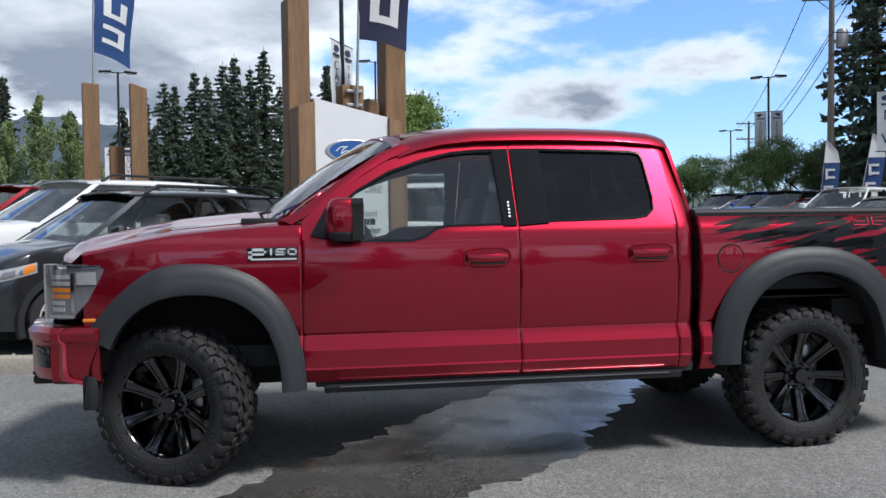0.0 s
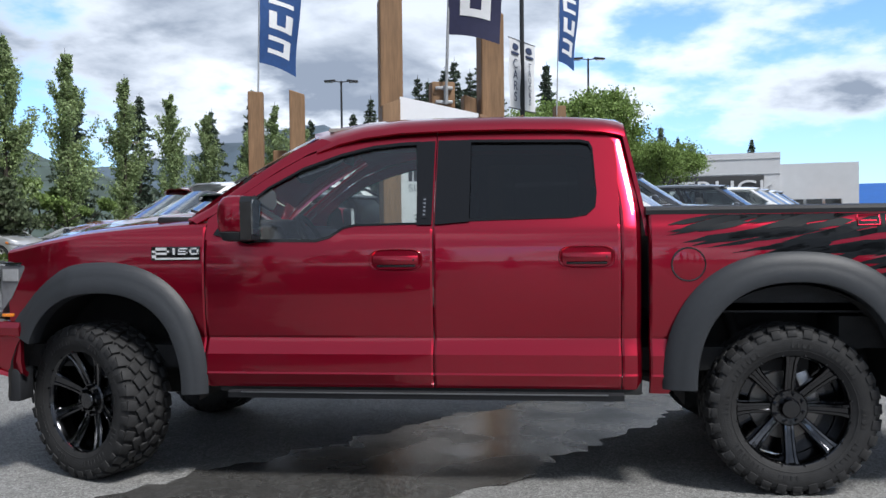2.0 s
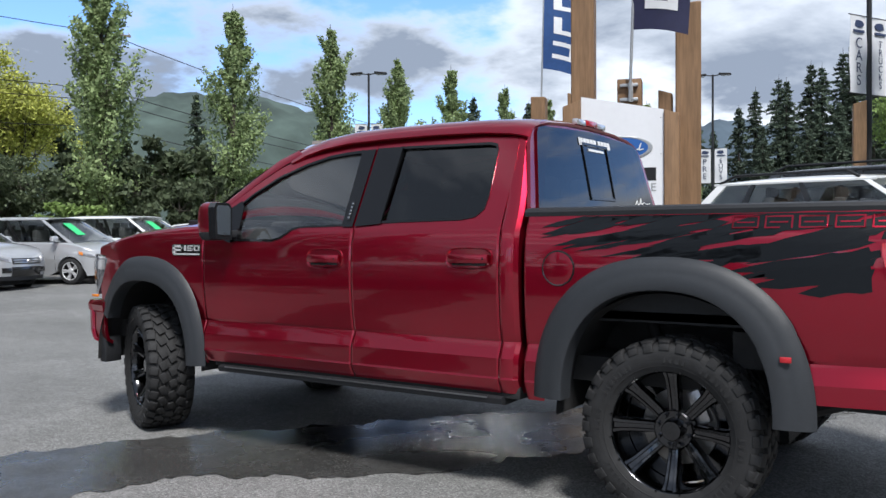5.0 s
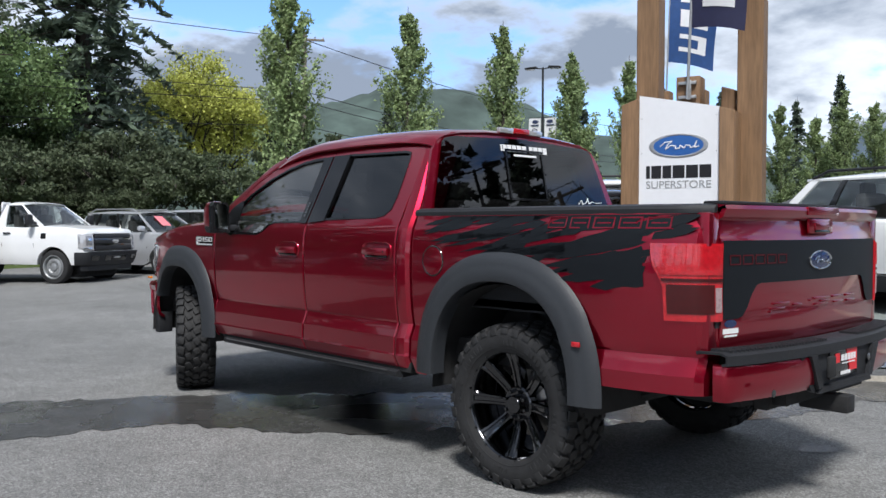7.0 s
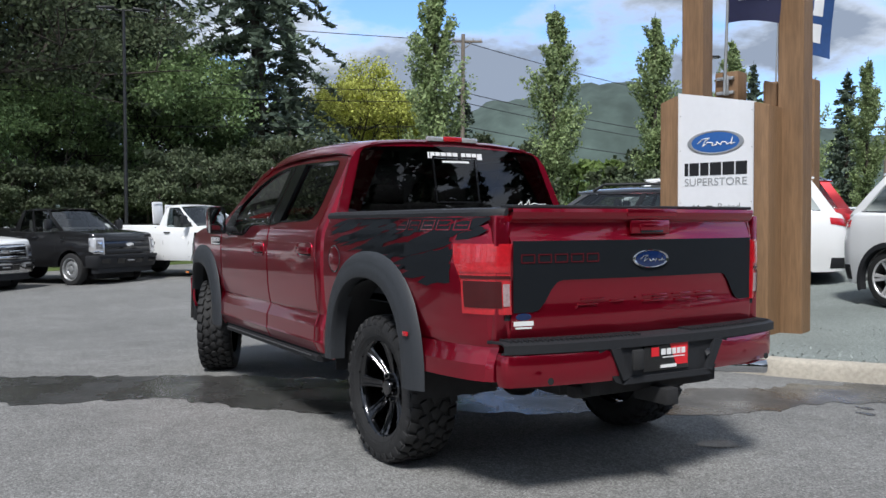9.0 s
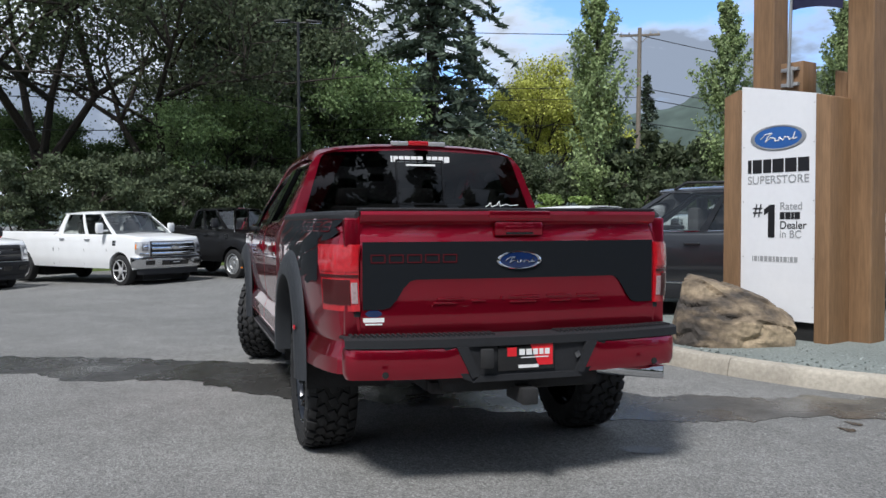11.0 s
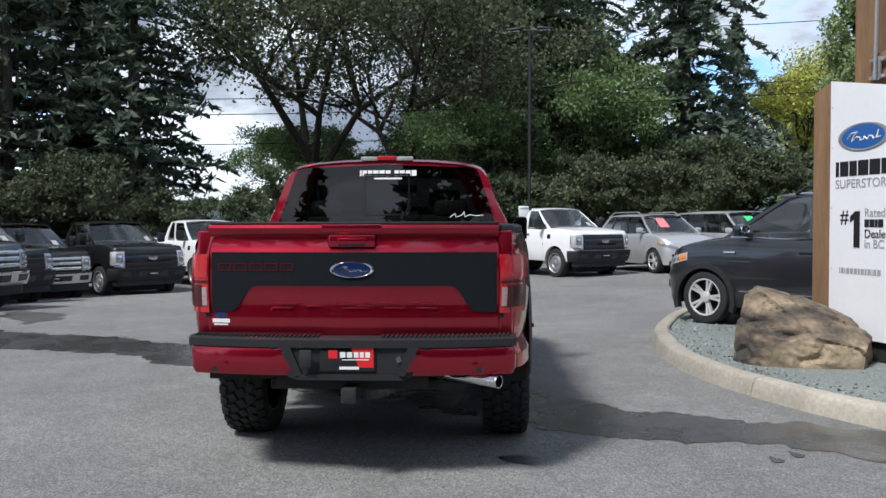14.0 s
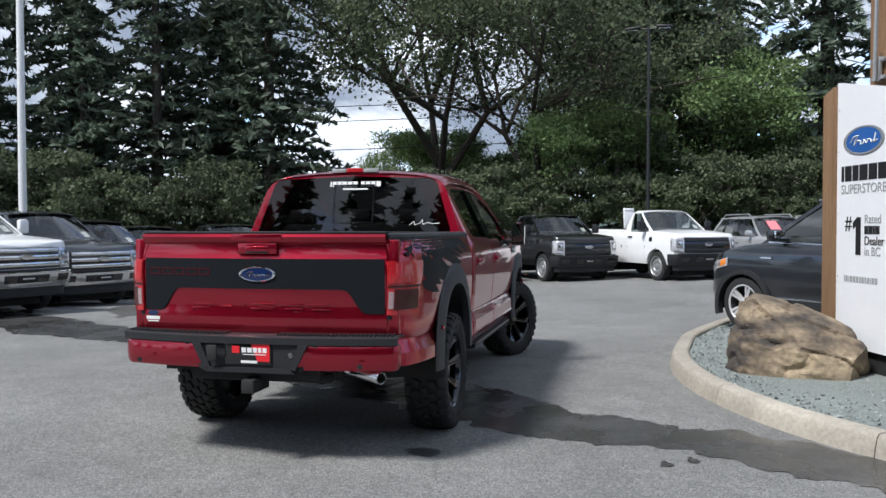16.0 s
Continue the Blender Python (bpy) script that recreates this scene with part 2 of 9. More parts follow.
def slab(bm, outline, normal, thick):
    """A flat outline (3D points in one plane) given a thickness along normal."""
    n = Vector(normal)
    lo = [bm.verts.new(Vector(p)) for p in outline]
    hi = [bm.verts.new(Vector(p) + n * thick) for p in outline]
    bm.faces.new(lo[::-1]), bm.faces.new(hi)
    k = len(lo)
    for i in range(k):
        bm.faces.new((lo[i], lo[(i + 1) % k], hi[(i + 1) % k], hi[i]))


def ring_face(bm, outer, inner, place):
    """Fills the flat band between two outlines given in 2D; place lifts each point into space."""
    edges = []
    for loop in (outer, inner):
        vs = [bm.verts.new((p[0], p[1], 0)) for p in loop]
        edges += [bm.edges.new((vs[i], vs[(i + 1) % len(vs)])) for i in range(len(vs))]
    made = bmesh.ops.triangle_fill(bm, use_beauty=True, edges=edges)
    vs = {v for e in edges for v in e.verts}
    for v in vs:
        v.co = place(v.co.x, v.co.y)


def thicken(bm, d):
    """Gives an open sheet thickness on the side away from its normals."""
    bmesh.ops.remove_doubles(bm, verts=bm.verts, dist=0.0004)
    bmesh.ops.recalc_face_normals(bm, faces=bm.faces)
    bmesh.ops.solidify(bm, geom=list(bm.faces), thickness=d)


def letters(name, text, size, m, mat, parent, depth=0.002, label="", align="CENTER"):
    """Words in Blender's own font, turned into a mesh."""
    cu = bpy.data.curves.new(name, "FONT")
    cu.body, cu.size, cu.extrude, cu.align_x, cu.align_y = text, size, depth, align, "CENTER"
    tmp = bpy.data.objects.new(name, cu)
    scene.collection.objects.link(tmp)
    bpy.context.view_layer.update()
    me = bpy.data.meshes.new_from_object(tmp.evaluated_get(bpy.context.evaluated_depsgraph_get()))
    bpy.data.objects.remove(tmp)
    me.name = name
    me.materials.clear()
    me.materials.append(mat)
    ob = new(name, me)
    ob.parent = parent
    ob.matrix_local = m
    if label:
        ob["label"] = label
    return ob

# ---------- ground, kerb, island ----------
def ground_z(x, y):
    """The yard is level by the pickup and tips gently further out."""
    far = min(max((-x - 3) / 10, 0), 1)
    near = min(max((x + 7) / 5, 0), 1)
    return far * max(min(0.030 * (y - 5), 0.35), -0.60) + near * (min(max(0.09 * (y - 5), 0.0), 0.45) + min(max(0.03 * (y - 10), 0.0), 0.6))


def hash_noise(x, y, s=1.0):
    return noise.noise((x * s, y * s, 3.7))


def asphalt(name, dark, wet=False):
    m = bpy.data.materials.new(name)
    m.use_nodes = True
    nodes, links = m.node_tree.nodes, m.node_tree.links
    b = nodes["Principled BSDF"]
    tc = nodes.new("ShaderNodeTexCoord")

    def tex(kind, scale, **kw):
        n = nodes.new(kind)
        n.inputs["Scale"].default_value = scale
        for k, v in kw.items():
            n.inputs[k].default_value = v
        links.new(tc.outputs["Object"], n.inputs["Vector"])
        return n

    def ranged(sock, a, b2, c, d):
        g = nodes.new("ShaderNodeMapRange")
        for k, v in zip(("From Min", "From Max", "To Min", "To Max"), (a, b2, c, d)):
            g.inputs[k].default_value = v
        links.new(sock, g.inputs["Value"])
        return g.outputs[0]

    def mul(a, b2):
        n = nodes.new("ShaderNodeMath")
        n.operation = "MULTIPLY"
        links.new(a, n.inputs[0]), links.new(b2, n.inputs[1])
        return n.outputs[0]

    grain = tex("ShaderNodeTexVoronoi", 130)
    speck = tex("ShaderNodeTexNoise", 260, Detail=3.0)
    blot = tex("ShaderNodeTexNoise", 0.35, Detail=6.0, Roughness=0.6)
    mid = tex("ShaderNodeTexNoise", 3.0, Detail=5.0)
    f = mul(ranged(blot.outputs["Fac"], 0.3, 0.7, 0.80, 1.18), ranged(mid.outputs["Fac"], 0.3, 0.7, 0.90, 1.10))
    f = mul(f, ranged(speck.outputs["Fac"], 0.3, 0.7, 0.50, 1.62))
    chip = tex("ShaderNodeTexNoise", 70, Detail=2.0, Roughness=0.7)
    f = mul(f, ranged(chip.outputs["Fac"], 0.34, 0.66, 0.52, 1.52))
    pebble = tex("ShaderNodeTexVoronoi", 42)
    f = mul(f, ranged(pebble.outputs["Color"], 0.0, 1.0, 0.72, 1.28))
    f = mul(f, ranged(grain.outputs["Distance"], 0.0, 0.6, 1.12, 0.85))
    v = nodes.new("ShaderNodeVectorMath")
    v.operation = "SCALE"
    v.inputs[0].default_value = dark
    links.new(f, v.inputs["Scale"])
    links.new(v.outputs[0], b.inputs["Base Color"])
    bp = nodes.new("ShaderNodeBump")
    bp.inputs["Strength"].default_value, bp.inputs["Distance"].default_value = (0.12 if wet else 0.5), 0.006
    links.new(grain.outputs["Distance"], bp.inputs["Height"])
    links.new(bp.outputs[0], b.inputs["Normal"])
    if wet:
        pool = tex("ShaderNodeTexNoise", 1.6, Detail=5.0)
        links.new(ranged(pool.outputs["Fac"], 0.36, 0.62, 0.42, 0.13), b.inputs["Roughness"])
    else:
        b.inputs["Roughness"].default_value = 0.86
    return m


ASPHALT = asphalt("asphalt", (0.190, 0.189, 0.184))
WET = asphalt("wet_asphalt", (0.056, 0.055, 0.053), True)
CONCRETE = material("kerb_concrete", (0.36, 0.33, 0.28), 0.85, vary=0.18, scale=30, bump=0.5, bump_scale=90, stain=0.22, stain_scale=1.6, per_object=0.06)
GRAVEL = material("blue_grey_gravel", (0.20, 0.225, 0.215), 0.9, vary=0.5, scale=55, bump=1.0, bump_scale=70, stain=0.15, stain_scale=1.2)
TIMBER = material("stained_timber", (0.215, 0.125, 0.065), 0.62, vary=0.22, scale=9, bump=0.25, bump_scale=40, stain=0.18, stain_scale=1.3, stretch=(6, 6, 0.5))

bm = bmesh.new()
edge = [-900, -500, -260, -150, -100, -75] + [-60 + i for i in range(121)] + [75, 100, 150, 260, 500, 900]
grid = [[bm.verts.new((x, y, ground_z(x, y))) for y in edge] for x in edge]
for i in range(len(edge) - 1):
    for j in range(len(edge) - 1):
        bm.faces.new((grid[i][j], grid[i + 1][j], grid[i + 1][j + 1], grid[i][j + 1]))
tagged(part("ground", bm, ASPHALT), "grey weathered asphalt yard with fine aggregate", "ground", kind="structure")


def ragged_sheet(name, centre, lift, mat, label, seed, rough=0.10):
    """A flat stain along a centre line: (x, y, half width)."""
    bm = bmesh.new()
    rows, dense = [], []
    for (x0, y0, w0), (x1, y1, w1) in zip(centre, centre[1:]):
        n = max(2, int(math.hypot(x1 - x0, y1 - y0) / 0.05))
        dense += [(x0 + (x1 - x0) * k / n, y0 + (y1 - y0) * k / n, w0 + (w1 - w0) * k / n) for k in range(n)]
    for k, (x, y, w) in enumerate(dense):
        a, b = dense[max(k - 3, 0)], dense[min(k + 3, len(dense) - 1)]
        d = Vector((b[0] - a[0], b[1] - a[1])).normalized()
        nrm = Vector((-d.y, d.x))
        row = []
        for j in range(-6, 7):
            jag = rough * (noise.noise((k * 0.05, seed + (7 if j > 0 else 0), 0.3)) + 0.6 * noise.noise((k * 0.19, seed + (7 if j > 0 else 0), 1.3)) + 0.6 * noise.noise((k * 0.6, seed + (7 if j > 0 else 0), 2.3)))
            off = max(0.004, w + jag) * j / 6
            px, py = x + nrm.x * off, y + nrm.y * off
            row.append((px, py, ground_z(px, py) + lift))
        rows.append(row)
    strip(bm, rows)
    return tagged(part(name, bm, mat), label, "water stain", kind="structure")


ragged_sheet("wet_trail", [(6.6, 6.6, 0.10), (5.4, 5.1, 0.26), (4.35, 3.75, 0.36), (4.0, 3.15, 0.34), (3.65, 2.5, 0.34), (3.3, 1.6, 0.46), (2.9, 1.1, 0.52), (2.5, 0.53, 0.54), (2.1, 0.05, 0.60), (1.72, -0.45, 0.62), (1.2, -0.95, 0.56), (0.8, -1.38, 0.54), (0.08, -2.68, 0.50), (-0.63, -4.3, 0.60), (-1.05, -5.7, 0.66), (-2.3, -7.8, 0.55), (-4.2, -10.0, 0.45), (-6.0, -12.0, 0.2)], 0.004, WET, "dark wet trail of water across the asphalt", 2.0, 0.17)
ragged_sheet("oil_spot", [(4.40, 0.84, 0.02), (4.42, 0.93, 0.09), (4.47, 1.03, 0.08), (4.50, 1.12, 0.02)], 0.005, WET, "small dark damp spot on asphalt", 5.0, 0.03)
for k, (x, y) in enumerate(((4.30, 2.68), (4.42, 2.52))):
    ragged_sheet("damp_spot", [(x - 0.09, y, 0.01), (x, y + 0.02, 0.045), (x + 0.10, y, 0.01)], 0.005, WET, "small dark damp spot on asphalt", 9.0 + k, 0.02)
ragged_sheet("asphalt_stain", [(-5.2, -7.4, 0.1), (-4.2, -6.6, 0.5), (-3.2, -6.0, 0.3), (-2.5, -5.9, 0.05)], 0.004, asphalt("damp_asphalt", (0.072, 0.070, 0.066)), "darker damp patch before the parked row", 12.0, 0.15)

KERB = [(-9.5, 11.5), (-7.6, 8.2), (-6.0, 6.0), (-4.8, 4.72), (-3.7, 3.88), (-2.9, 3.50), (-2.2, 3.24), (-1.2, 2.92), (-0.3, 2.78), (0.4, 2.71), (1.1, 2.72), (1.9, 2.84), (2.7, 3.09), (3.4, 3.42), (4.1, 3.92), (5.0, 4.75), (6.0, 6.0), (7.0, 7.6), (8.2, 9.8), (9.2, 12.2)]


def resample(pts, step):
    out = []
    for p0, p1, p2, p3 in zip([pts[0]] + pts[:-2], pts[:-1], pts[1:], pts[2:] + [pts[-1]]):
        n = max(1, int(math.dist(p1, p2) / step))
        for k in range(n):
            t = k / n
            out.append(tuple(0.5 * (2 * b + (c - a) * t + (2 * a - 5 * b + 4 * c - d) * t * t + (3 * b - a - 3 * c + d) * t ** 3) for a, b, c, d in zip(p0, p1, p2, p3)))
    return out + [pts[-1]]


line = resample(KERB, 0.12)


def inward(line, k, d):
    a, b = line[max(k - 1, 0)], line[min(k + 1, len(line) - 1)]
    t = Vector((b[0] - a[0], b[1] - a[1])).normalized()
    return line[k][0] - t.y * d, line[k][1] + t.x * d


kerb = thing("kerb", Matrix(), "weathered tan concrete kerb round the gravel island", "kerb")
kerb["kind"] = "structure"
KH = 0.155
STEP = 14
for n, k0 in enumerate(range(0, len(line) - 1, STEP)):
    bm = bmesh.new()
    rows = []
    last = min(k0 + STEP, len(line) - 1)
    for k in range(k0, last + 1):
        row = []
        for d, z in ((0.0, -0.03), (0.012, 0.05), (0.030, KH - 0.035), (0.042, KH - 0.012), (0.065, KH), (0.185, KH), (0.205, KH - 0.015), (0.21, -0.03)):
            x, y = inward(line, k, d)
            row.append((x, y, ground_z(x, y) + z + 0.004 * hash_noise(x, y, 3)))
        rows.append(row)
    for e, g in ((0, 1), (-1, -2)):
        rows[e] = [tuple(p + (q - p) * 0.03 for p, q in zip(a, b)) for a, b in zip(rows[e], rows[g])]
    vr = strip(bm, rows)
    bm.faces.new(vr[0]), bm.faces.new(vr[-1][::-1])
    part("kerb_stone", bm, CONCRETE, kerb)

bm = bmesh.new()
rows = []
for k in range(len(line)):
    row = []
    for j in range(14):
        f = j / 13
        ex, ey = inward(line, k, 0.20)
        tx, ty = 0.2 + (ex - 0.2) * 0.35, 24.0
        x, y = ex + (tx - ex) * f ** 1.6, ey + (ty - ey) * f ** 1.6
        row.append((x, y, ground_z(x, y) + 0.115 + 0.02 * hash_noise(x, y, 1.3) + 0.02 * min(f * 6, 1)))
    rows.append(row)
strip(bm, rows)
tagged(part("gravel_island", bm, GRAVEL), "blue-grey crushed gravel inside the kerb", "gravel", kind="structure")
rng = random.Random(3)
bm = bmesh.new()
for k in range(5200):
    i = rng.randrange(20, len(line) - 14)
    d = 0.23 + rng.random() ** 1.5 * 2.2
    x, y = inward(line, i, d)
    r = rng.uniform(0.008, 0.022)
    z = ground_z(x, y) + 0.125 + 0.02 * hash_noise(x, y, 1.3)
    a = rng.random() * 6.3
    vs = [bm.verts.new((x + r * math.cos(a + t) * rng.uniform(0.7, 1.2), y + r * math.sin(a + t) * rng.uniform(0.7, 1.2), z + h * r)) for t, h in ((0, 0), (2.1, 0), (4.2, 0), (1.0, 0.9))]
    for q in ((0, 1, 3), (1, 2, 3), (2, 0, 3)):
        bm.faces.new([vs[i2] for i2 in q])
me = bpy.data.meshes.new("gravel_stones")
bm.to_mesh(me)
bm.free()
me.materials.append(material("gravel_stone", (0.22, 0.245, 0.235), 0.85, per_island=0.38))
tagged(new("gravel_stones", me), "loose crushed blue-grey stones on the island", "gravel", kind="stuff")

# ---------- the red pickup: front towards -x, its left side towards -y, front axle at x = 0 ----------
def lerp_table(table, v):
    if v <= table[0][0]:
        return table[0][1]
    for (a, p), (b, q) in zip(table, table[1:]):
        if v <= b:
            return p + (q - p) * (v - a) / (b - a)
    return table[-1][1]


SIDE = [(0.48, 0.985), (0.53, 1.012), (0.575, 1.034), (0.597, 1.045), (0.607, 1.0405), (0.70, 1.038), (0.768, 1.010), (0.782, 1.006), (0.795, 1.012),
        (0.90, 1.028), (1.05, 1.036), (1.18, 1.036), (1.27, 1.030), (1.33, 1.018), (1.37, 1.000), (1.42, 0.985), (1.46, 0.975)]


def body_y(x, z):
    y = lerp_table(SIDE, z)
    if x < -0.05:
        y -= 0.34 * (-0.05 - x) ** 2
    if x > 4.15:
        y -= 0.25 * (x - 4.15) ** 2
    return y


def glass_y(z):
    return 0.992 - (z - 1.37) * 0.50


def side_y(x, z):
    return body_y(x, z) if z < 1.37 else min(body_y(x, 1.37), glass_y(z) + 0.008)


LEVELS = [0.50, 0.53, 0.56, 0.585, 0.597, 0.607, 0.62, 0.66, 0.70, 0.74, 0.768, 0.782, 0.795, 0.84, 0.88, 0.94, 1.00, 1.06, 1.12, 1.18,
          1.23, 1.27, 1.30, 1.33, 1.35, 1.37, 1.385, 1.40, 1.42]


def side_panel(bm, columns, low, high, s, yfun, round_top=0.0):
    """A body panel between two edge curves; columns: (x, inset). s: -1 left side, +1 right side."""
    rows = []
    for x, inset in columns:
        zb, zt = low(x), high(x)
        col = [(x, s * (yfun(x, z) - inset), z) for z in [min(max(v, zb), zt) for v in LEVELS]]
        if round_top:
            y0 = yfun(x, zt) - inset
            col += [(x, s * (y0 - round_top * 0.10), zt + round_top * 0.10), (x, s * (y0 - round_top * 0.45), zt + round_top * 0.22), (x, s * (y0 - round_top), zt + round_top * 0.28)]
        rows.append(col)
    vr = [[bm.verts.new(p) for p in row] for row in rows]
    for a, b in zip(vr, vr[1:]):
        for i in range(len(a) - 1):
            q = (a[i], b[i], b[i + 1], a[i + 1])
            cos = [v.co for v in q]
            if (cos[0] - cos[3]).length + (cos[1] - cos[2]).length > 1e-5:
                bm.faces.new(q)


def xs(a, b, step=0.06, extra=()):
    n = max(2, int(round((b - a) / step)) + 1)
    return sorted({round(a + (b - a) * i / (n - 1), 4) for i in range(n)} | {e for e in extra if a < e < b})


def arch(cx, a, b, z0, n=2.3):
    """Upper half of a super-ellipse about (cx, z0): height of the edge at x, or None outside."""
    def f(x):
        u = abs(x - cx) / a
        return None if u >= 1 else z0 + b * (1 - u ** n) ** (1 / n)
    return f


ARCH_F, ARCH_R = arch(0.10, 0.56, 0.62, 0.50), arch(3.69, 0.56, 0.62, 0.52)


def low_edge(x):
    for f in (ARCH_F, ARCH_R):
        z = f(x)
        if z:
            return max(z, 0.505)
    if x < -0.3:
        return 0.84
    return 0.505 if x < 4.2 else 0.62


HOOD_EDGE = [(-0.62, 1.215), (-0.50, 1.262), (-0.25, 1.318), (0.0, 1.362), (0.25, 1.386), (0.50, 1.405), (0.70, 1.412)]
truck = thing("pickup_truck", Matrix(), "lifted ruby red crew cab pickup with black flares on asphalt", "pickup truck")
arch_x = [0.10 + 0.56 * k for k in (-0.995, -0.97, -0.92, -0.85, -0.75, 0.75, 0.85, 0.92, 0.97, 0.995)]
arch_xr = [3.69 + 0.56 * k for k in (-0.995, -0.97, -0.92, -0.85, -0.75, 0.75, 0.85, 0.92, 0.97, 0.995)]

# window outlines in side view (x, z)
WIN_F = [(0.90, 1.290), (1.29, 1.286), (1.36, 1.305), (1.43, 1.352), (1.49, 1.366), (1.83, 1.372), (1.80, 1.812), (1.70, 1.808), (1.55, 1.793), (1.38, 1.752), (1.18, 1.680), (1.00, 1.576), (0.88, 1.478), (0.85, 1.40)]
WIN_R = [(2.06, 1.386), (2.60, 1.397), (2.68, 1.410), (2.725, 1.450), (2.735, 1.52), (2.722, 1.76), (2.705, 1.795), (2.66, 1.806), (2.07, 1.818)]
TOP_F = [(0.69, 1.36), (0.69, 1.405), (0.80, 1.492), (0.98, 1.622), (1.16, 1.735), (1.36, 1.812), (1.54, 1.850), (1.72, 1.868), (1.8975, 1.874)]
TOP_R = [(1.9025, 1.874), (2.20, 1.876), (2.50, 1.870), (2.70, 1.858), (2.80, 1.838), (2.838, 1.79), (2.846, 1.68)]


def sheet(x, z, s, off=0.0):
    return Vector((x, s * (side_y(x, z) + off), z))


def door(name, s, x0, x1, window, frame_top, belt, label):
    """A crew-cab door: pressed lower skin, window frame, seal, pane, handle and its cup."""
    bm = bmesh.new()
    cols = [(x, 0) for x in xs(x0, x1, 0.07)]
    cols[0], cols[-1] = (x0, 0.004), (x1, 0.004)
    cols.insert(1, (x0 + 0.012, 0)), cols.insert(-1, (x1 - 0.012, 0))
    side_panel(bm, cols, lambda x: 0.525, belt, s, side_y)
    outer = frame_top + [(x1, belt(x1))] + [(x, belt(x)) for x in reversed(xs(x0, x1, 0.07)[1:-1])] + [(x0, belt(x0))]
    if frame_top[0] == (x0, belt(x0)):
        outer = outer[:-1]
    ring_face(bm, outer, window, lambda x, z: sheet(x, z, s))
    thicken(bm, 0.03)
    skin = part(name, bm, RED, truck, label, smooth=14)
    bm = bmesh.new()
    cx, cz = sum(p[0] for p in window) / len(window), sum(p[1] for p in window) / len(window)
    inner = [(cx + (x - cx) * 0.975, cz + (z - cz) * 0.955) for x, z in window]
    ring_face(bm, [(cx + (x - cx) * 1.012, cz + (z - cz) * 1.02) for x, z in window], inner, lambda x, z: sheet(x, z, s, 0.004))
    thicken(bm, 0.02)
    part("window_seal", bm, PILLAR_BLACK, skin)
    bm = bmesh.new()
    vs = [bm.verts.new((x, s * (glass_y(z) - 0.006), z)) for x, z in [(cx + (x - cx) * 1.005, cz + (z - cz) * 1.01) for x, z in window]]
    bmesh.ops.triangle_fill(bm, use_beauty=True, edges=[bm.edges.new((vs[i], vs[(i + 1) % len(vs)])) for i in range(len(vs))])
    pane = part("window_pane", bm, GLASS if name.startswith("front") else GLASS_DARK, skin, smooth=0)
    outward(pane, (1.8, 0, 1.5))
    return skin


def handle(skin, s, x0, x1, z):
    bm = bmesh.new()
    y = body_y(x0, z)
    cx = (x0 + x1) / 2
    ring = []
    for k in range(20):
        a = 2 * math.pi * k / 20
        ring.append((cx + (x1 - x0) * 0.60 * math.copysign(abs(math.cos(a)) ** 0.45, math.cos(a)), z + 0.056 * math.copysign(abs(math.sin(a)) ** 0.6, math.sin(a))))
    strip(bm, [[(cx + (x - cx) * k, s * (y + d), z + (zz - z) * k) for x, zz in ring] for k, d in ((1.0, 0.001), (0.97, 0.008), (0.91, 0.006), (0.86, 0.001))], True)
    part("handle_cup", bm, RED, skin)
    bm = bmesh.new()
    bm.faces.new([bm.verts.new((cx + (x - cx) * 0.87, s * (y + 0.0025), z + (zz - z) * 0.87)) for x, zz in ring])
    part("cup_recess", bm, RED, skin)
    bm = bmesh.new()
    rows = []
    for k in range(9):
        u = k / 8
        x = x0 + (x1 - x0) * u
        bow = 0.012 + 0.028 * math.sin(math.pi * min(max(u, 0.02), 0.98)) ** 0.5
        rows.append([(x, s * (y + bow + dy), z + dz) for dy, dz in ((-0.012, -0.019), (0.0, -0.021), (0.006, -0.008), (0.006, 0.008), (0.0, 0.021), (-0.012, 0.019))])
    vr = strip(bm, rows, True)
    bm.faces.new(vr[0]), bm.faces.new(vr[-1][::-1])
    part("door_handle", bm, RED, skin)
    # black strip drawn in for the shade beneath the handle
    bm = bmesh.new()
    box(bm, (cx, s * (y + 0.006), z - 0.030), ((x1 - x0) * 0.86, 0.012, 0.014), bevel=0.004)
    part("handle_shadow_gap", bm, GLOSS_BLACK, skin)
    bm = bmesh.new()
    lathe(bm, [(0.0, 0.004), (0.010, 0.003), (0.011, 0.0)], 14, Matrix.Translation((x1 - 0.028, s * (y + 0.030), z)) @ Matrix.Rotation(radians(-90 * s), 4, "X"))
    part("key_cap", bm, GLOSS_BLACK, skin)


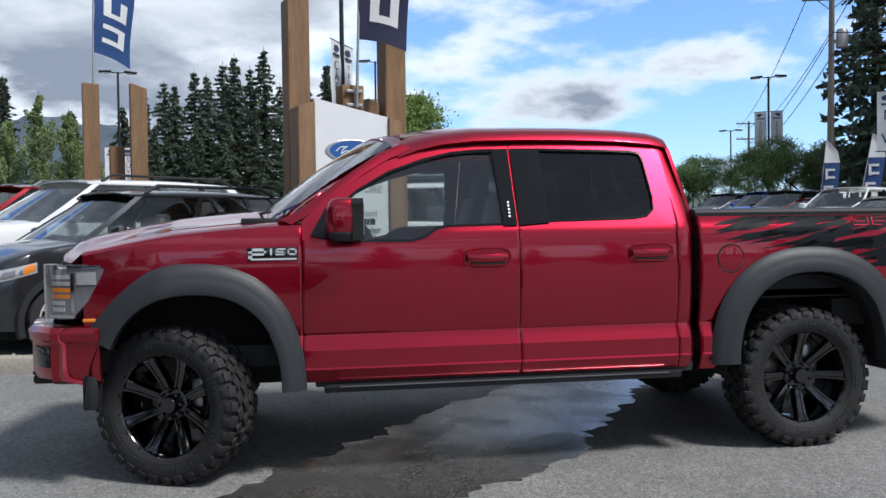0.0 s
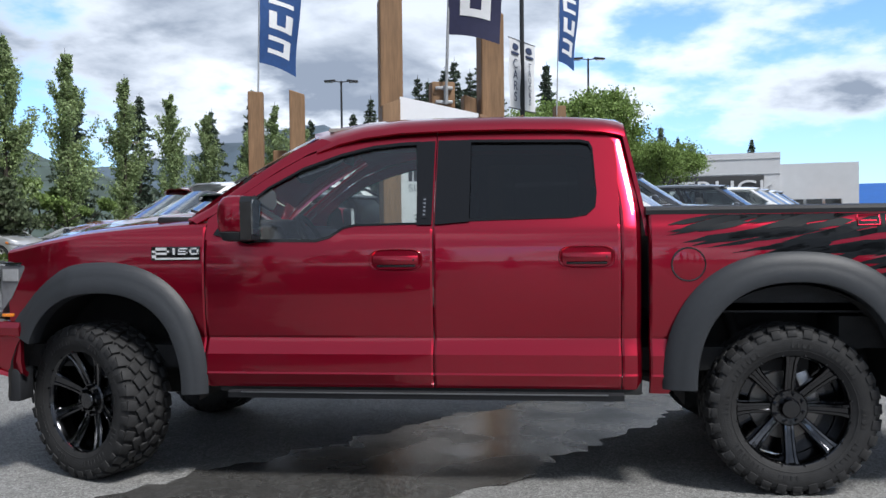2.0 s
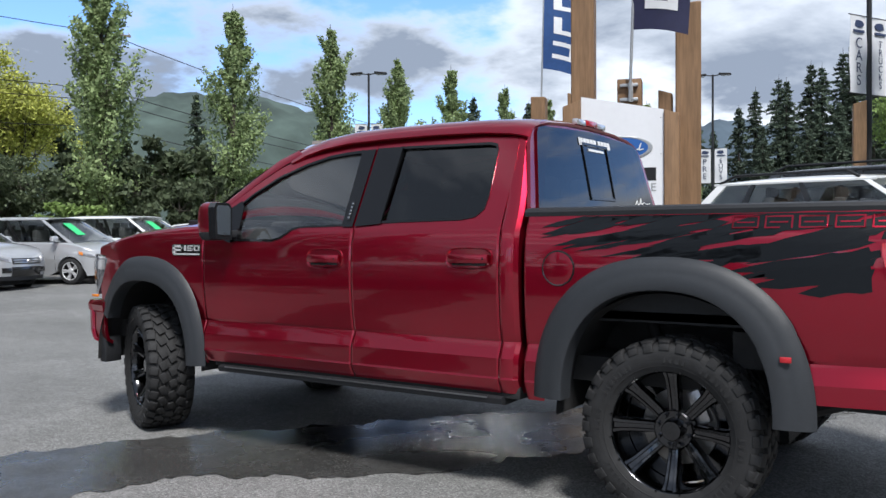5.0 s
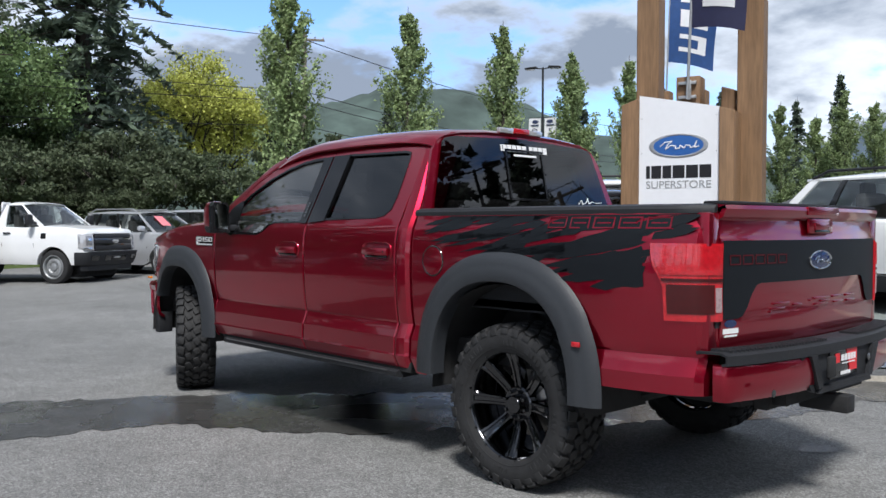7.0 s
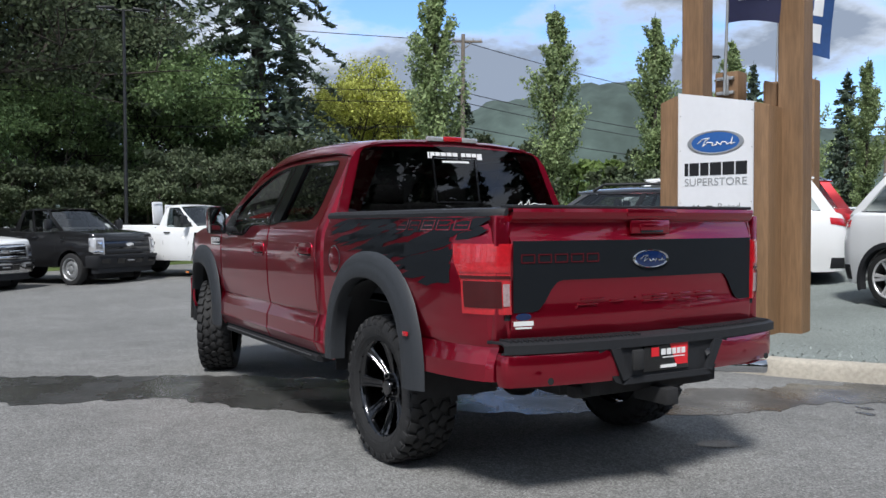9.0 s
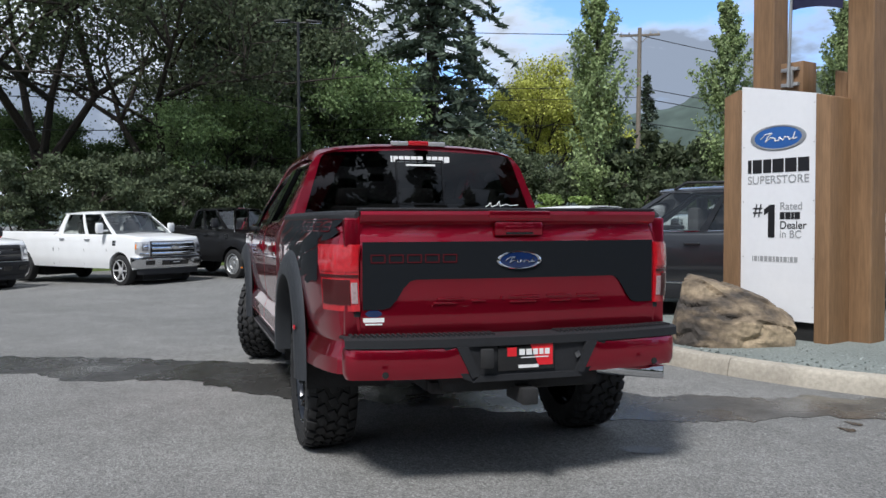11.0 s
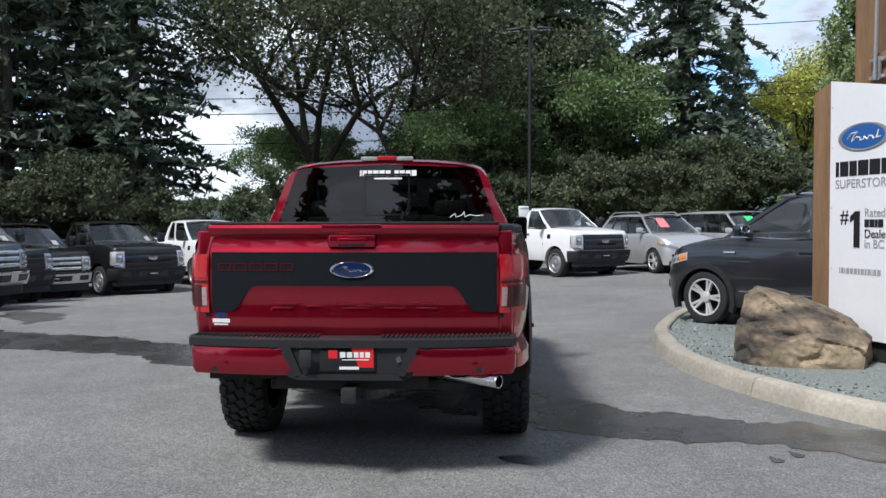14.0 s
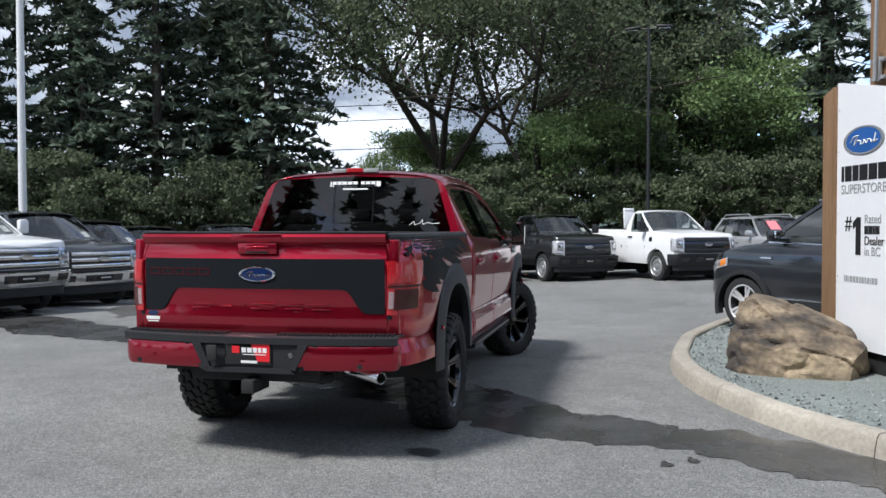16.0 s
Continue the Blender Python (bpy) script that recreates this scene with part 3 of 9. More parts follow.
belt_f = lambda x: lerp_table([(0.69, 1.30), (0.86, 1.262), (1.29, 1.258), (1.37, 1.272), (1.44, 1.318), (1.52, 1.338), (1.90, 1.345)], x)
belt_r = lambda x: 1.348 + 0.012 * (x - 1.9)
for s, side in ((-1, "left"), (1, "right")):
    d = door("front_door", s, 0.690, 1.8975, WIN_F, [(0.69, belt_f(0.69))] + TOP_F[1:], belt_f, "")
    handle(d, s, 1.595, 1.825, 1.186)
    # black mirror sail
    bm = bmesh.new()
    sail = [(0.735, 1.325), (0.93, 1.275), (0.99, 1.286), (0.965, 1.50), (0.93, 1.535), (0.82, 1.475)]
    slab(bm, [sheet(x, z, s, 0.003) for x, z in sail], (0, s, 0), 0.006)
    part("mirror_sail", bm, PILLAR_BLACK, d)
    d = door("rear_door", s, 1.9025, 2.846, WIN_R, [(1.9025, belt_r(1.9025))] + TOP_R, belt_r, "")
    handle(d, s, 2.560, 2.795, 1.196)
    # black pillar appliques between the panes
    for name, quad in (("pillar_trim", [(1.815, 1.366), (1.892, 1.366), (1.892, 1.818), (1.795, 1.814)]), ("pillar_trim", [(1.908, 1.366), (2.085, 1.380), (2.085, 1.820), (1.908, 1.820)])):
        bm = bmesh.new()
        slab(bm, [sheet(x, z, s, 0.006) for x, z in quad], (0, s, 0), 0.004)
        part(name, bm, PILLAR_BLACK, truck)
    # entry keypad on the pillar
    if s < 0:
        bm = bmesh.new()
        slab(bm, [sheet(x, z, s, 0.012) for x, z in ((1.842, 1.402), (1.864, 1.402), (1.861, 1.512), (1.840, 1.512))], (0, s, 0), 0.003)
        pad = part("keypad", bm, GLOSS_BLACK, d)
        for k in range(5):
            bm = bmesh.new()
            z = 1.414 + 0.020 * k
            slab(bm, [sheet(x, zz, s, 0.0165) for x, zz in ((1.847, z), (1.858, z), (1.857, z + 0.008), (1.846, z + 0.008))], (0, s, 0), 0.001)
            part("key", bm, MILLED, pad)
    # front fender
    bm = bmesh.new()
    cols = [(x, 0) for x in xs(-0.42, 0.685, 0.06, arch_x)]
    cols[-1] = (0.685, 0.004)
    cols.insert(-1, (0.675, 0))
    side_panel(bm, cols, low_edge, lambda x: lerp_table(HOOD_EDGE, x) - 0.045, s, body_y, 0.16)
    thicken(bm, 0.012)
    part("front_fender", bm, RED, truck, smooth=18)
    # cab corner behind the rear door
    bm = bmesh.new()
    path = [(2.851, 0.004), (2.862, 0), (2.90, 0.002), (2.925, 0.010), (2.945, 0.028), (2.955, 0.06), (2.957, 0.12), (2.957, 0.20)]
    for (xa, ia), (xb, ib) in zip(path, path[1:]):
        rows = []
        for x, inset in ((xa, ia), (xb, ib)):
            col = []
            for z in [0.525] + LEVELS[3:] + [1.50, 1.58, 1.66, 1.74, 1.80, 1.84, 1.87]:
                lean = 0.0 if z < 1.45 else (z - 1.45) * 0.16
                tuck = inset + (0 if z < 1.82 else (z - 1.82) ** 2 * 4)
                col.append((x - lean, s * (side_y(2.8, z) - tuck), z))
            rows.append(col)
        strip(bm, rows)
    thicken(bm, 0.012)
    part("cab_corner", bm, RED, truck, smooth=18)
    # bed side with its rounded rear corner
    bm = bmesh.new()
    cols = [(2.985, 0.02), (2.99, 0.006), (3.0, 0.0)] + [(x, 0) for x in xs(3.02, 4.58, 0.06, arch_xr)] + [(4.63, 0.0), (4.69, 0.004), (4.735, 0.014), (4.765, 0.034), (4.78, 0.062), (4.786, 0.09)]
    side_panel(bm, cols, low_edge, lambda x: 1.415, s, body_y)
    thicken(bm, 0.012)
    part("bed_side", bm, RED, truck, smooth=16)
    # rail cap
    bm = bmesh.new()
    rows = []
    for x in (2.975, 2.99, 3.4, 3.8, 4.2, 4.4, 4.6, 4.72, 4.775):
        y = body_y(x, 1.42) - (0.04 if x > 4.75 else 0)
        rows.append([(x, s * (y + 0.006), 1.404), (x, s * (y + 0.008), 1.425), (x, s * (y - 0.004), 1.440), (x, s * (y - 0.05), 1.448), (x, s * (y - 0.10), 1.440), (x, s * (y - 0.11), 1.40)])
    vr = strip(bm, rows, True)
    bm.faces.new(vr[0]), bm.faces.new(vr[-1][::-1])
    part("bed_rail_cap", bm, BLACK_PLASTIC, truck)
    # corner post beside the gate
    bm = bmesh.new()
    box(bm, (4.748, s * 0.866, 1.105), (0.07, 0.085, 0.61), bevel=0.012)
    part("corner_post", bm, RED, truck)
    # inner wall of the bed
    bm = bmesh.new()
    box(bm, (3.85, s * 0.845, 1.16), (1.70, 0.03, 0.52))
    part("bed_inner_wall", bm, BLACK_PLASTIC, truck)

    # fender flares
    for cx, ai, bi, ao, bo, z0, n, zend, zfront in ((0.115, 0.455, 0.51, 0.588, 0.675, 0.51, 2.3, 0.0, 0.30), (3.685, 0.475, 0.53, 0.640, 0.68, 0.535, 2.3, 0.0, 0.0)):
        bm = bmesh.new()
        rows = []
        for k in range(61):
            a = math.pi * k / 60
            ca, sa = math.cos(a), math.sin(a)

            def at(ra, rb):
                return cx + ra * math.copysign(abs(ca) ** (2 / n), ca), z0 + rb * abs(sa) ** (2 / n)
            drop = -0.02 if ca > 0 else 0.0
            row = []
            for f, out in ((0.0, 0.002), (0.04, 0.022), (0.22, 0.060), (0.40, 0.082), (0.52, 0.088), (0.58, 0.098), (0.90, 0.104), (0.98, 0.098), (1.0, 0.085), (1.0, 0.02), (1.02, -0.10)):
                x, z = at(ao + (ai - ao) * f, bo + (bi - bo) * f)
                z += drop * (1 - abs(sa)) if abs(sa) < 0.5 else 0
                base = max(body_y(x, min(max(z, 0.55), 1.3)), 0.99) if cx > 1 else body_y(max(x, -0.35), min(max(z, 0.55), 1.3))
                base = 1.036 if x > -0.05 else 1.036 - 0.20 * (-0.05 - x)
                row.append((x, s * (base + out * (0.5 if s < 0 else 0.25)), z))
            rows.append(row)
        if zfront:
            rows = [r for r in rows if not (r[0][0] < cx and r[0][2] < 0.80)]
        strip(bm, rows)
        thicken(bm, 0.01)
        part("fender_flare", bm, FLARE, truck, "matte black fender flare")
        # dark well behind it
        bm = bmesh.new()
        rows = []
        for k in range(25):
            a = math.pi * k / 24
            x, z = cx + 0.53 * math.cos(a), 0.45 + 0.60 * math.sin(a) ** 0.8
            rows.append([(x, s * 1.02, z), (x, s * 0.52, z)])
        strip(bm, rows)
        bm.faces.new([bm.verts.new((r[1][0], s * 0.52, r[1][2])) for r in rows])
        part("wheel_well", bm, UNDER, truck)

    # running board with a bright lip
    bm = bmesh.new()
    rows = [[(x, s * y, z) for y, z in ((0.86, 0.500), (1.01, 0.508), (1.035, 0.498), (1.030, 0.470), (0.99, 0.460), (0.86, 0.465))] for x in (0.80, 0.84, 2.82, 2.86)]
    rows[0] = [(x, y * 0.985, z - 0.004) for x, y, z in rows[0]]
    vr = strip(bm, rows, True)
    bm.faces.new(vr[0]), bm.faces.new(vr[-1][::-1])
    rb = part("running_board", bm, BLACK_PLASTIC, truck)
    bm = bmesh.new()
    box(bm, (1.83, s * 1.0365, 0.500), (1.90, 0.006, 0.007))
    part("bright_lip", bm, MILLED, rb)
    bm = bmesh.new()
    box(bm, (1.85, s * 0.93, 0.53), (2.2, 0.14, 0.07), bevel=0.01)
    part("rocker_sill", bm, UNDER, truck)

    # wing mirror
    bm = bmesh.new()
    ring = [(math.copysign(abs(math.cos(t)) ** 0.62, math.cos(t)), math.copysign(abs(math.sin(t)) ** 0.62, math.sin(t))) for t in [2 * math.pi * k / 24 for k in range(24)]]
    rows = []
    for z, k in ((1.338, 0.70), (1.342, 0.90), (1.37, 0.97), (1.42, 1.0), (1.465, 0.96), (1.495, 0.86), (1.513, 0.70), (1.522, 0.45), (1.524, 0.15)):
        rows.append([(0.912 + x * 0.098 * k, s * (1.178 + y * 0.088 * k), z) for x, y in ring])
    vr = strip(bm, rows, True)
    bm.faces.new(vr[0]), bm.faces.new(vr[-1][::-1])
    mir = part("wing_mirror", bm, RED, truck, smooth=60)
    bm = bmesh.new()
    rows = []
    for z, k in ((1.290, 0.50), (1.296, 0.78), (1.32, 0.93), (1.336, 0.97), (1.340, 0.90)):
        rows.append([(0.918 + x * 0.098 * k, s * (1.178 + y * 0.088 * k), z) for x, y in ring])
    vr = strip(bm, rows, True)
    bm.faces.new(vr[0]), bm.faces.new(vr[-1][::-1])
    box(bm, (0.94, s * 1.05, 1.33), (0.09, 0.20, 0.045), bevel=0.012)
    part("mirror_base", bm, BLACK_PLASTIC, mir)
    bm = bmesh.new()
    slab(bm, [(0.950, s * y, z) for y, z in ((1.094, 1.292), (1.268, 1.300), (1.276, 1.490), (1.252, 1.518), (1.120, 1.516), (1.092, 1.490))], (1, 0, 0), 0.058)
    part("mirror_rim", bm, GLOSS_BLACK, mir)
    bm = bmesh.new()
    slab(bm, [(1.007, s * y, z) for y, z in ((1.117, 1.322), (1.250, 1.328), (1.256, 1.480), (1.240, 1.502), (1.134, 1.500), (1.110, 1.48))], (1, 0, 0), 0.005)
    part("mirror_pane", bm, MIRROR, mir)
    for ob in [mir] + list(mir.children):
        for v in ob.data.vertices:
            v.co.y = s * (1.06 + (abs(v.co.y) - 1.06) * 0.74)

    # head lamp at the front corner
    bm = bmesh.new()
    rows = []
    for x, inset in ((-0.33, 0.004), (-0.40, 0.0), (-0.47, 0.004), (-0.53, 0.022), (-0.58, 0.06), (-0.61, 0.12), (-0.625, 0.20)):
        top = 1.19 if x < -0.36 else 1.165
        bot = 0.905 if x < -0.44 else 0.905 + (x + 0.44) * 2.3
        rows.append([(x, s * (body_y(x, z) - inset + 0.004), z) for z in [bot + (top - bot) * k / 6 for k in range(7)]])
    strip(bm, rows)
    thicken(bm, 0.05)
    lamp = part("head_lamp", bm, LAMP_DARK, truck, "smoked head lamp with chrome ribs and amber signal")

    def on_lamp(x, z, off):
        return (x, s * (body_y(x, z) - lerp_table([(-0.625, 0.20), (-0.61, 0.12), (-0.58, 0.06), (-0.53, 0.022), (-0.47, 0.004), (-0.40, 0.0), (-0.33, 0.004)], x) + off), z)

    def tile(name, xa, xb, za, zb, mat, off=0.009):
        bm = bmesh.new()
        strip(bm, [[on_lamp(xa + (xb - xa) * k / 4, z, off) for z in (za, (za + zb) / 2, zb)] for k in range(5)])
        thicken(bm, 0.004)
        part(name, bm, mat, lamp)
    tile("lamp_edge", -0.60, -0.345, 1.168, 1.186, CHROME)
    tile("marker_lens", -0.445, -0.365, 1.085, 1.150, LAMP_CLEAR)
    tile("lamp_edge", -0.575, -0.455, 0.912, 0.926, CHROME)
    for k in range(6):
        z = 0.945 + 0.034 * k
        tile("lamp_rib", -0.555, -0.475 if k > 1 else -0.50, z, z + 0.022, AMBER if k in (2, 3) else LAMP_CLEAR)
    tile("lamp_bar", -0.470, -0.455, 0.94, 1.15, CHROME)
    bm = bmesh.new()
    box(bm, (-0.385, s * 1.06, 0.905), (0.05, 0.02, 0.018), bevel=0.004)
    part("side_marker", bm, AMBER, truck)
    bm = bmesh.new()
    box(bm, (4.214, s * (1.090 if s < 0 else 1.063), 0.803), (0.045, 0.012, 0.024), bevel=0.003)
    part("side_marker", bm, LAMP_RED, truck)

    # tail lamp wrapped round the rear corner
    corner = [(4.44, 0.0), (4.56, 0.0), (4.64, 0.001), (4.70, 0.006), (4.742, 0.017), (4.772, 0.040), (4.788, 0.066), (4.793, 0.093)]
    edge = lambda z: lerp_table([(0.95, 4.615), (1.10, 4.61), (1.15, 4.58), (1.20, 4.555), (1.30, 4.55)], z)

    def on_corner(f, z, off):
        """f from the forward edge (0) to the inner edge beside the gate (1)."""
        k = min(f * 7, 6.999)
        xa = edge(z)
        ps = [(xa, lerp_table(corner, xa)), ((xa + 4.67) / 2, lerp_table(corner, (xa + 4.67) / 2))] + [(4.67, 0.004)] + corner[3:]
        (x0, i0), (x1, i1) = ps[int(k)], ps[int(k) + 1]
        u = k - int(k)
        return (x0 + (x1 - x0) * u + off * f, s * (body_y(x0 + (x1 - x0) * u, z) - i0 - (i1 - i0) * u + off * (1 - f)), z)

    def lens(name, f0, f1, z0, z1, mat, parent, off, label="", deep=0.02):
        bm = bmesh.new()
        strip(bm, [[on_corner(f0 + (f1 - f0) * a / 9, z0 + (z1 - z0) * b / 7, off) for b in range(8)] for a in range(10)])
        thicken(bm, deep)
        return part(name, bm, mat, parent, label)
    lamp = lens("tail_lamp", 0.0, 1.0, 0.940, 1.275, LAMP_RED, truck, 0.014, "red tail lamp with a clear reverse square")
    lens("upper_lens", 0.05, 0.97, 1.140, 1.264, LAMP_RED, lamp, 0.020, "", 0.006)
    lens("lower_lens", 0.08, 0.80, 0.972, 1.098, LAMP_DEEP, lamp, 0.019, "dark red lower lens", 0.006)
    lens("reverse_lens", 0.82, 0.96, 0.980, 1.085, REVERSE, lamp, 0.019, "pale reverse lens", 0.006)
    lens("tier_line", 0.03, 0.98, 1.110, 1.124, LAMP_DEEP, lamp, 0.020, "", 0.006)

    # chrome letter bars of the fender badge
    bm = bmesh.new()
    y = body_y(0.5, 1.22) + 0.002
    for x0, x1, z0, z1 in ((0.405, 0.425, 1.205, 1.26), (0.405, 0.50, 1.245, 1.26), (0.405, 0.50, 1.222, 1.234), (0.488, 0.50, 1.222, 1.26), (0.42, 0.66, 1.197, 1.206), (0.52, 0.53, 1.222, 1.258), (0.548, 0.60, 1.25, 1.258), (0.548, 0.60, 1.222, 1.23), (0.548, 0.556, 1.238, 1.258), (0.592, 0.60, 1.222, 1.243), (0.548, 0.60, 1.236, 1.243), (0.612, 0.66, 1.25, 1.258), (0.612, 0.66, 1.222, 1.23), (0.612, 0.62, 1.222, 1.258), (0.652, 0.66, 1.222, 1.258)):
        box(bm, ((x0 + x1) / 2, s * (y + 0.004), (z0 + z1) / 2), (x1 - x0, 0.01, z1 - z0))
    bd = part("fender_badge", bm, BADGE, truck, "chrome fender badge")
    bm = bmesh.new()
    box(bm, (0.533, s * y, 1.228), (0.268, 0.006, 0.074), bevel=0.002)
    part("badge_backing", bm, GLOSS_BLACK, bd)
    if s < 0:
        bm = bmesh.new()
        m = Matrix.Translation((3.175, s * (body_y(3.17, 1.155) + 0.0005), 1.155)) @ Matrix.Rotation(radians(90), 4, "X")
        lathe(bm, [(0.070, 0.0), (0.079, 0.003), (0.083, 0.004), (0.086, 0.0)], 40, m)
        part("fuel_door_seam", bm, GLOSS_BLACK, truck)
        bm = bmesh.new()
        lathe(bm, [(0.0, 0.006), (0.060, 0.005), (0.080, 0.002), (0.081, 0.0)], 40, m)
        part("fuel_door", bm, RED, truck)

# roof, pillars, windscreen and rear pane
ROOF = [(1.24, 1.775, 0.808, 0.152), (1.36, 1.820, 0.797, 0.136), (1.50, 1.853, 0.790, 0.127), (1.70, 1.876, 0.785, 0.116), (2.0, 1.884, 0.78, 0.110), (2.3, 1.884, 0.78, 0.108), (2.6, 1.876, 0.78, 0.106), (2.78, 1.860, 0.785, 0.110), (2.86, 1.845, 0.78, 0.118), (2.895, 1.832, 0.775, 0.114)]
bm = bmesh.new()
rows = []
for x, zd, yd, crown in ROOF:
    half = [(yd + 0.006, zd - 0.012), (yd - 0.012, zd + 0.018), (yd - 0.045, zd + 0.046), (yd - 0.10, zd + 0.066), (yd - 0.22, zd + crown * 0.78), (yd - 0.45, zd + crown * 0.94), (0.0, zd + crown)]
    bow = lambda y: -0.13 * (1 - (y / 0.8) ** 2) * max(0, (1.55 - x) / 0.3)
    rows.append([(x + bow(y), -y, z) for y, z in half] + [(x + bow(y), y, z) for y, z in reversed(half[:-1])])
strip(bm, rows)
thicken(bm, 0.015)
part("roof", bm, RED, truck)
for s in (-1, 1):
    bm = bmesh.new()
    rows = []
    for x, z, yo, xi, zi, yi in ((0.63, 1.385, 0.985, 0.56, 1.405, 0.93), (0.72, 1.432, 0.970, 0.68, 1.465, 0.912), (0.88, 1.552, 0.910, 0.84, 1.585, 0.865), (1.05, 1.672, 0.852, 1.0, 1.70, 0.815), (1.20, 1.76, 0.810, 1.13, 1.79, 0.780), (1.34, 1.812, 0.795, 1.24, 1.845, 0.735)):
        rows.append([(x, s * yo, z), ((x * 2 + xi) / 3 - 0.01, s * ((yo * 2 + yi) / 3 + 0.008), (z * 2 + zi) / 3 + 0.012), ((x + xi * 2) / 3 - 0.012, s * ((yo + yi * 2) / 3 + 0.008), (z + zi * 2) / 3 + 0.012), (xi, s * yi, zi)])
    strip(bm, rows)
    thicken(bm, 0.02)
    part("windscreen_pillar", bm, RED, truck)
bm = bmesh.new()
rows = []
for k in range(8):
    u = k / 7
    row = []
    for j in range(13):
        v = -1 + j / 6
        hw = 0.935 + (0.745 - 0.935) * u
        xb, zb = 0.40 + 0.17 * v * v, 1.425 - 0.01 * v * v
        xt, zt = 1.12 + 0.12 * v * v, 1.935 - 0.085 * v * v
        row.append((xb + (xt - xb) * u, hw * v, zb + (zt - zb) * u + 0.03 * math.sin(math.pi * u)))
    rows.append(row)
strip(bm, rows)
outward(part("windscreen", bm, GLASS_SCREEN, truck), (1.8, 0, 1.4))
bm = bmesh.new()
for s in (-1, 1):
    tube(bm, [(0.42, s * 0.1, 1.45), (0.44, s * 0.45, 1.455), (0.52, s * 0.78, 1.46)], 0.008, 6)
part("wiper", bm, BLACK_PLASTIC, truck)
bm = bmesh.new()
box(bm, (0.46, 0, 1.405), (0.20, 1.75, 0.04), bevel=0.01)
part("cowl", bm, BLACK_PLASTIC, truck)
place_back = lambda y, z: Vector((2.972 - (z - 1.45) * 0.19, y, z))
bm = bmesh.new()
outer = [(-0.93, 1.30), (0.93, 1.30), (0.925, 1.45), (0.80, 1.80), (0.745, 1.87), (0.62, 1.920), (0.3, 1.944), (0.0, 1.950), (-0.3, 1.944), (-0.62, 1.920), (-0.745, 1.87), (-0.80, 1.80), (-0.925, 1.45)]
pane = [(-0.83, 1.44), (0.83, 1.44), (0.838, 1.465), (0.715, 1.845), (0.69, 1.872), (0.62, 1.888), (0.0, 1.912), (-0.62, 1.888), (-0.69, 1.872), (-0.715, 1.845), (-0.838, 1.465)]
ring_face(bm, outer, pane, place_back)
thicken(bm, 0.02)
part("cab_back", bm, RED, truck)
bm = bmesh.new()
bm.faces.new([bm.verts.new(place_back(y * 1.015, 1.66 + (z - 1.66) * 1.03) + Vector((0.010, 0, 0))) for y, z in pane])
rear_pane = part("rear_pane", bm, GLASS_REAR, truck, smooth=0)
outward(rear_pane, (1.8, 0, 1.4))
bm = bmesh.new()
for y0, y1, z0, z1 in ((-0.182, -0.168, 1.52, 1.84), (0.168, 0.182, 1.52, 1.84), (-0.182, 0.182, 1.832, 1.846), (-0.182, 0.182, 1.514, 1.528)):
    slab(bm, [place_back(y, z) + Vector((0.012, 0, 0)) for y, z in ((y0, z0), (y1, z0), (y1, z1), (y0, z1))], (1, 0, 0), 0.006)
part("slider_frame", bm, PILLAR_BLACK, truck)
bm = bmesh.new()
box(bm, (2.882, 0, 1.968), (0.035, 0.15, 0.036), bevel=0.006)
lamp = part("brake_lamp", bm, LAMP_RED, truck, "red centre brake lamp with clear ends")
for s in (-1, 1):
    bm = bmesh.new()
    box(bm, (2.880, s * 0.142, 1.965), (0.034, 0.13, 0.034), bevel=0.006)
    part("cargo_lens", bm, LAMP_CLEAR, lamp)
# unlettered window stickers: word-sized bars
bm = bmesh.new()
x = -0.215
for w in (0.014, 0.035, 0.036, 0.042, 0.042, 0.040, 0, 0.034, 0.042, 0.038, 0.040):
    if w:
        slab(bm, [place_back(y, z) + Vector((0.013, 0, 0)) for y, z in ((x, 1.828), (x + w, 1.828), (x + w, 1.872), (x, 1.872))], (1, 0, 0), 0.002)
    x += (w or 0.016) + 0.007
slab(bm, [place_back(y, z) + Vector((0.013, 0, 0)) for y, z in ((-0.10, 1.800), (0.12, 1.800), (0.12, 1.814), (-0.10, 1.814))], (1, 0, 0), 0.002)
part("pane_sticker", bm, WHITE_VINYL, rear_pane, "white word-shaped sticker bars")
bm = bmesh.new()
pts = [(0.50, 1.50), (0.54, 1.53), (0.545, 1.50), (0.59, 1.515), (0.61, 1.545), (0.615, 1.505), (0.66, 1.52), (0.70, 1.51), (0.76, 1.515)]
tube(bm, [place_back(y, z) + Vector((0.014, 0, 0)) for y, z in pts], 0.003, 4)
part("pane_scribble", bm, WHITE_VINYL, rear_pane)

# bonnet
bm = bmesh.new()
rows = []
for x in xs(-0.64, 0.52, 0.075, (-0.60,)):
    ze = lerp_table(HOOD_EDGE, x) + 0.004
    yh = body_y(x, 1.3) - 0.175
    row = []
    for k in range(-8, 9):
        v = k / 8
        dome = 0.055 * (1 - v * v) + (0.022 if abs(v) < 0.55 else 0.0 if abs(v) > 0.70 else 0.022 * (0.70 - abs(v)) / 0.15)
        front = 0.05 * v * v * max(0, (-x - 0.45))
        nose = -max(0, -x - 0.54) ** 1.5 * 1.6
        row.append((x + 0.10 * v * v * max(0, -x) / 0.6, yh * v, ze + dome + nose))
    rows.append(row)
strip(bm, rows)
thicken(bm, 0.02)
part("hood", bm, RED, truck)
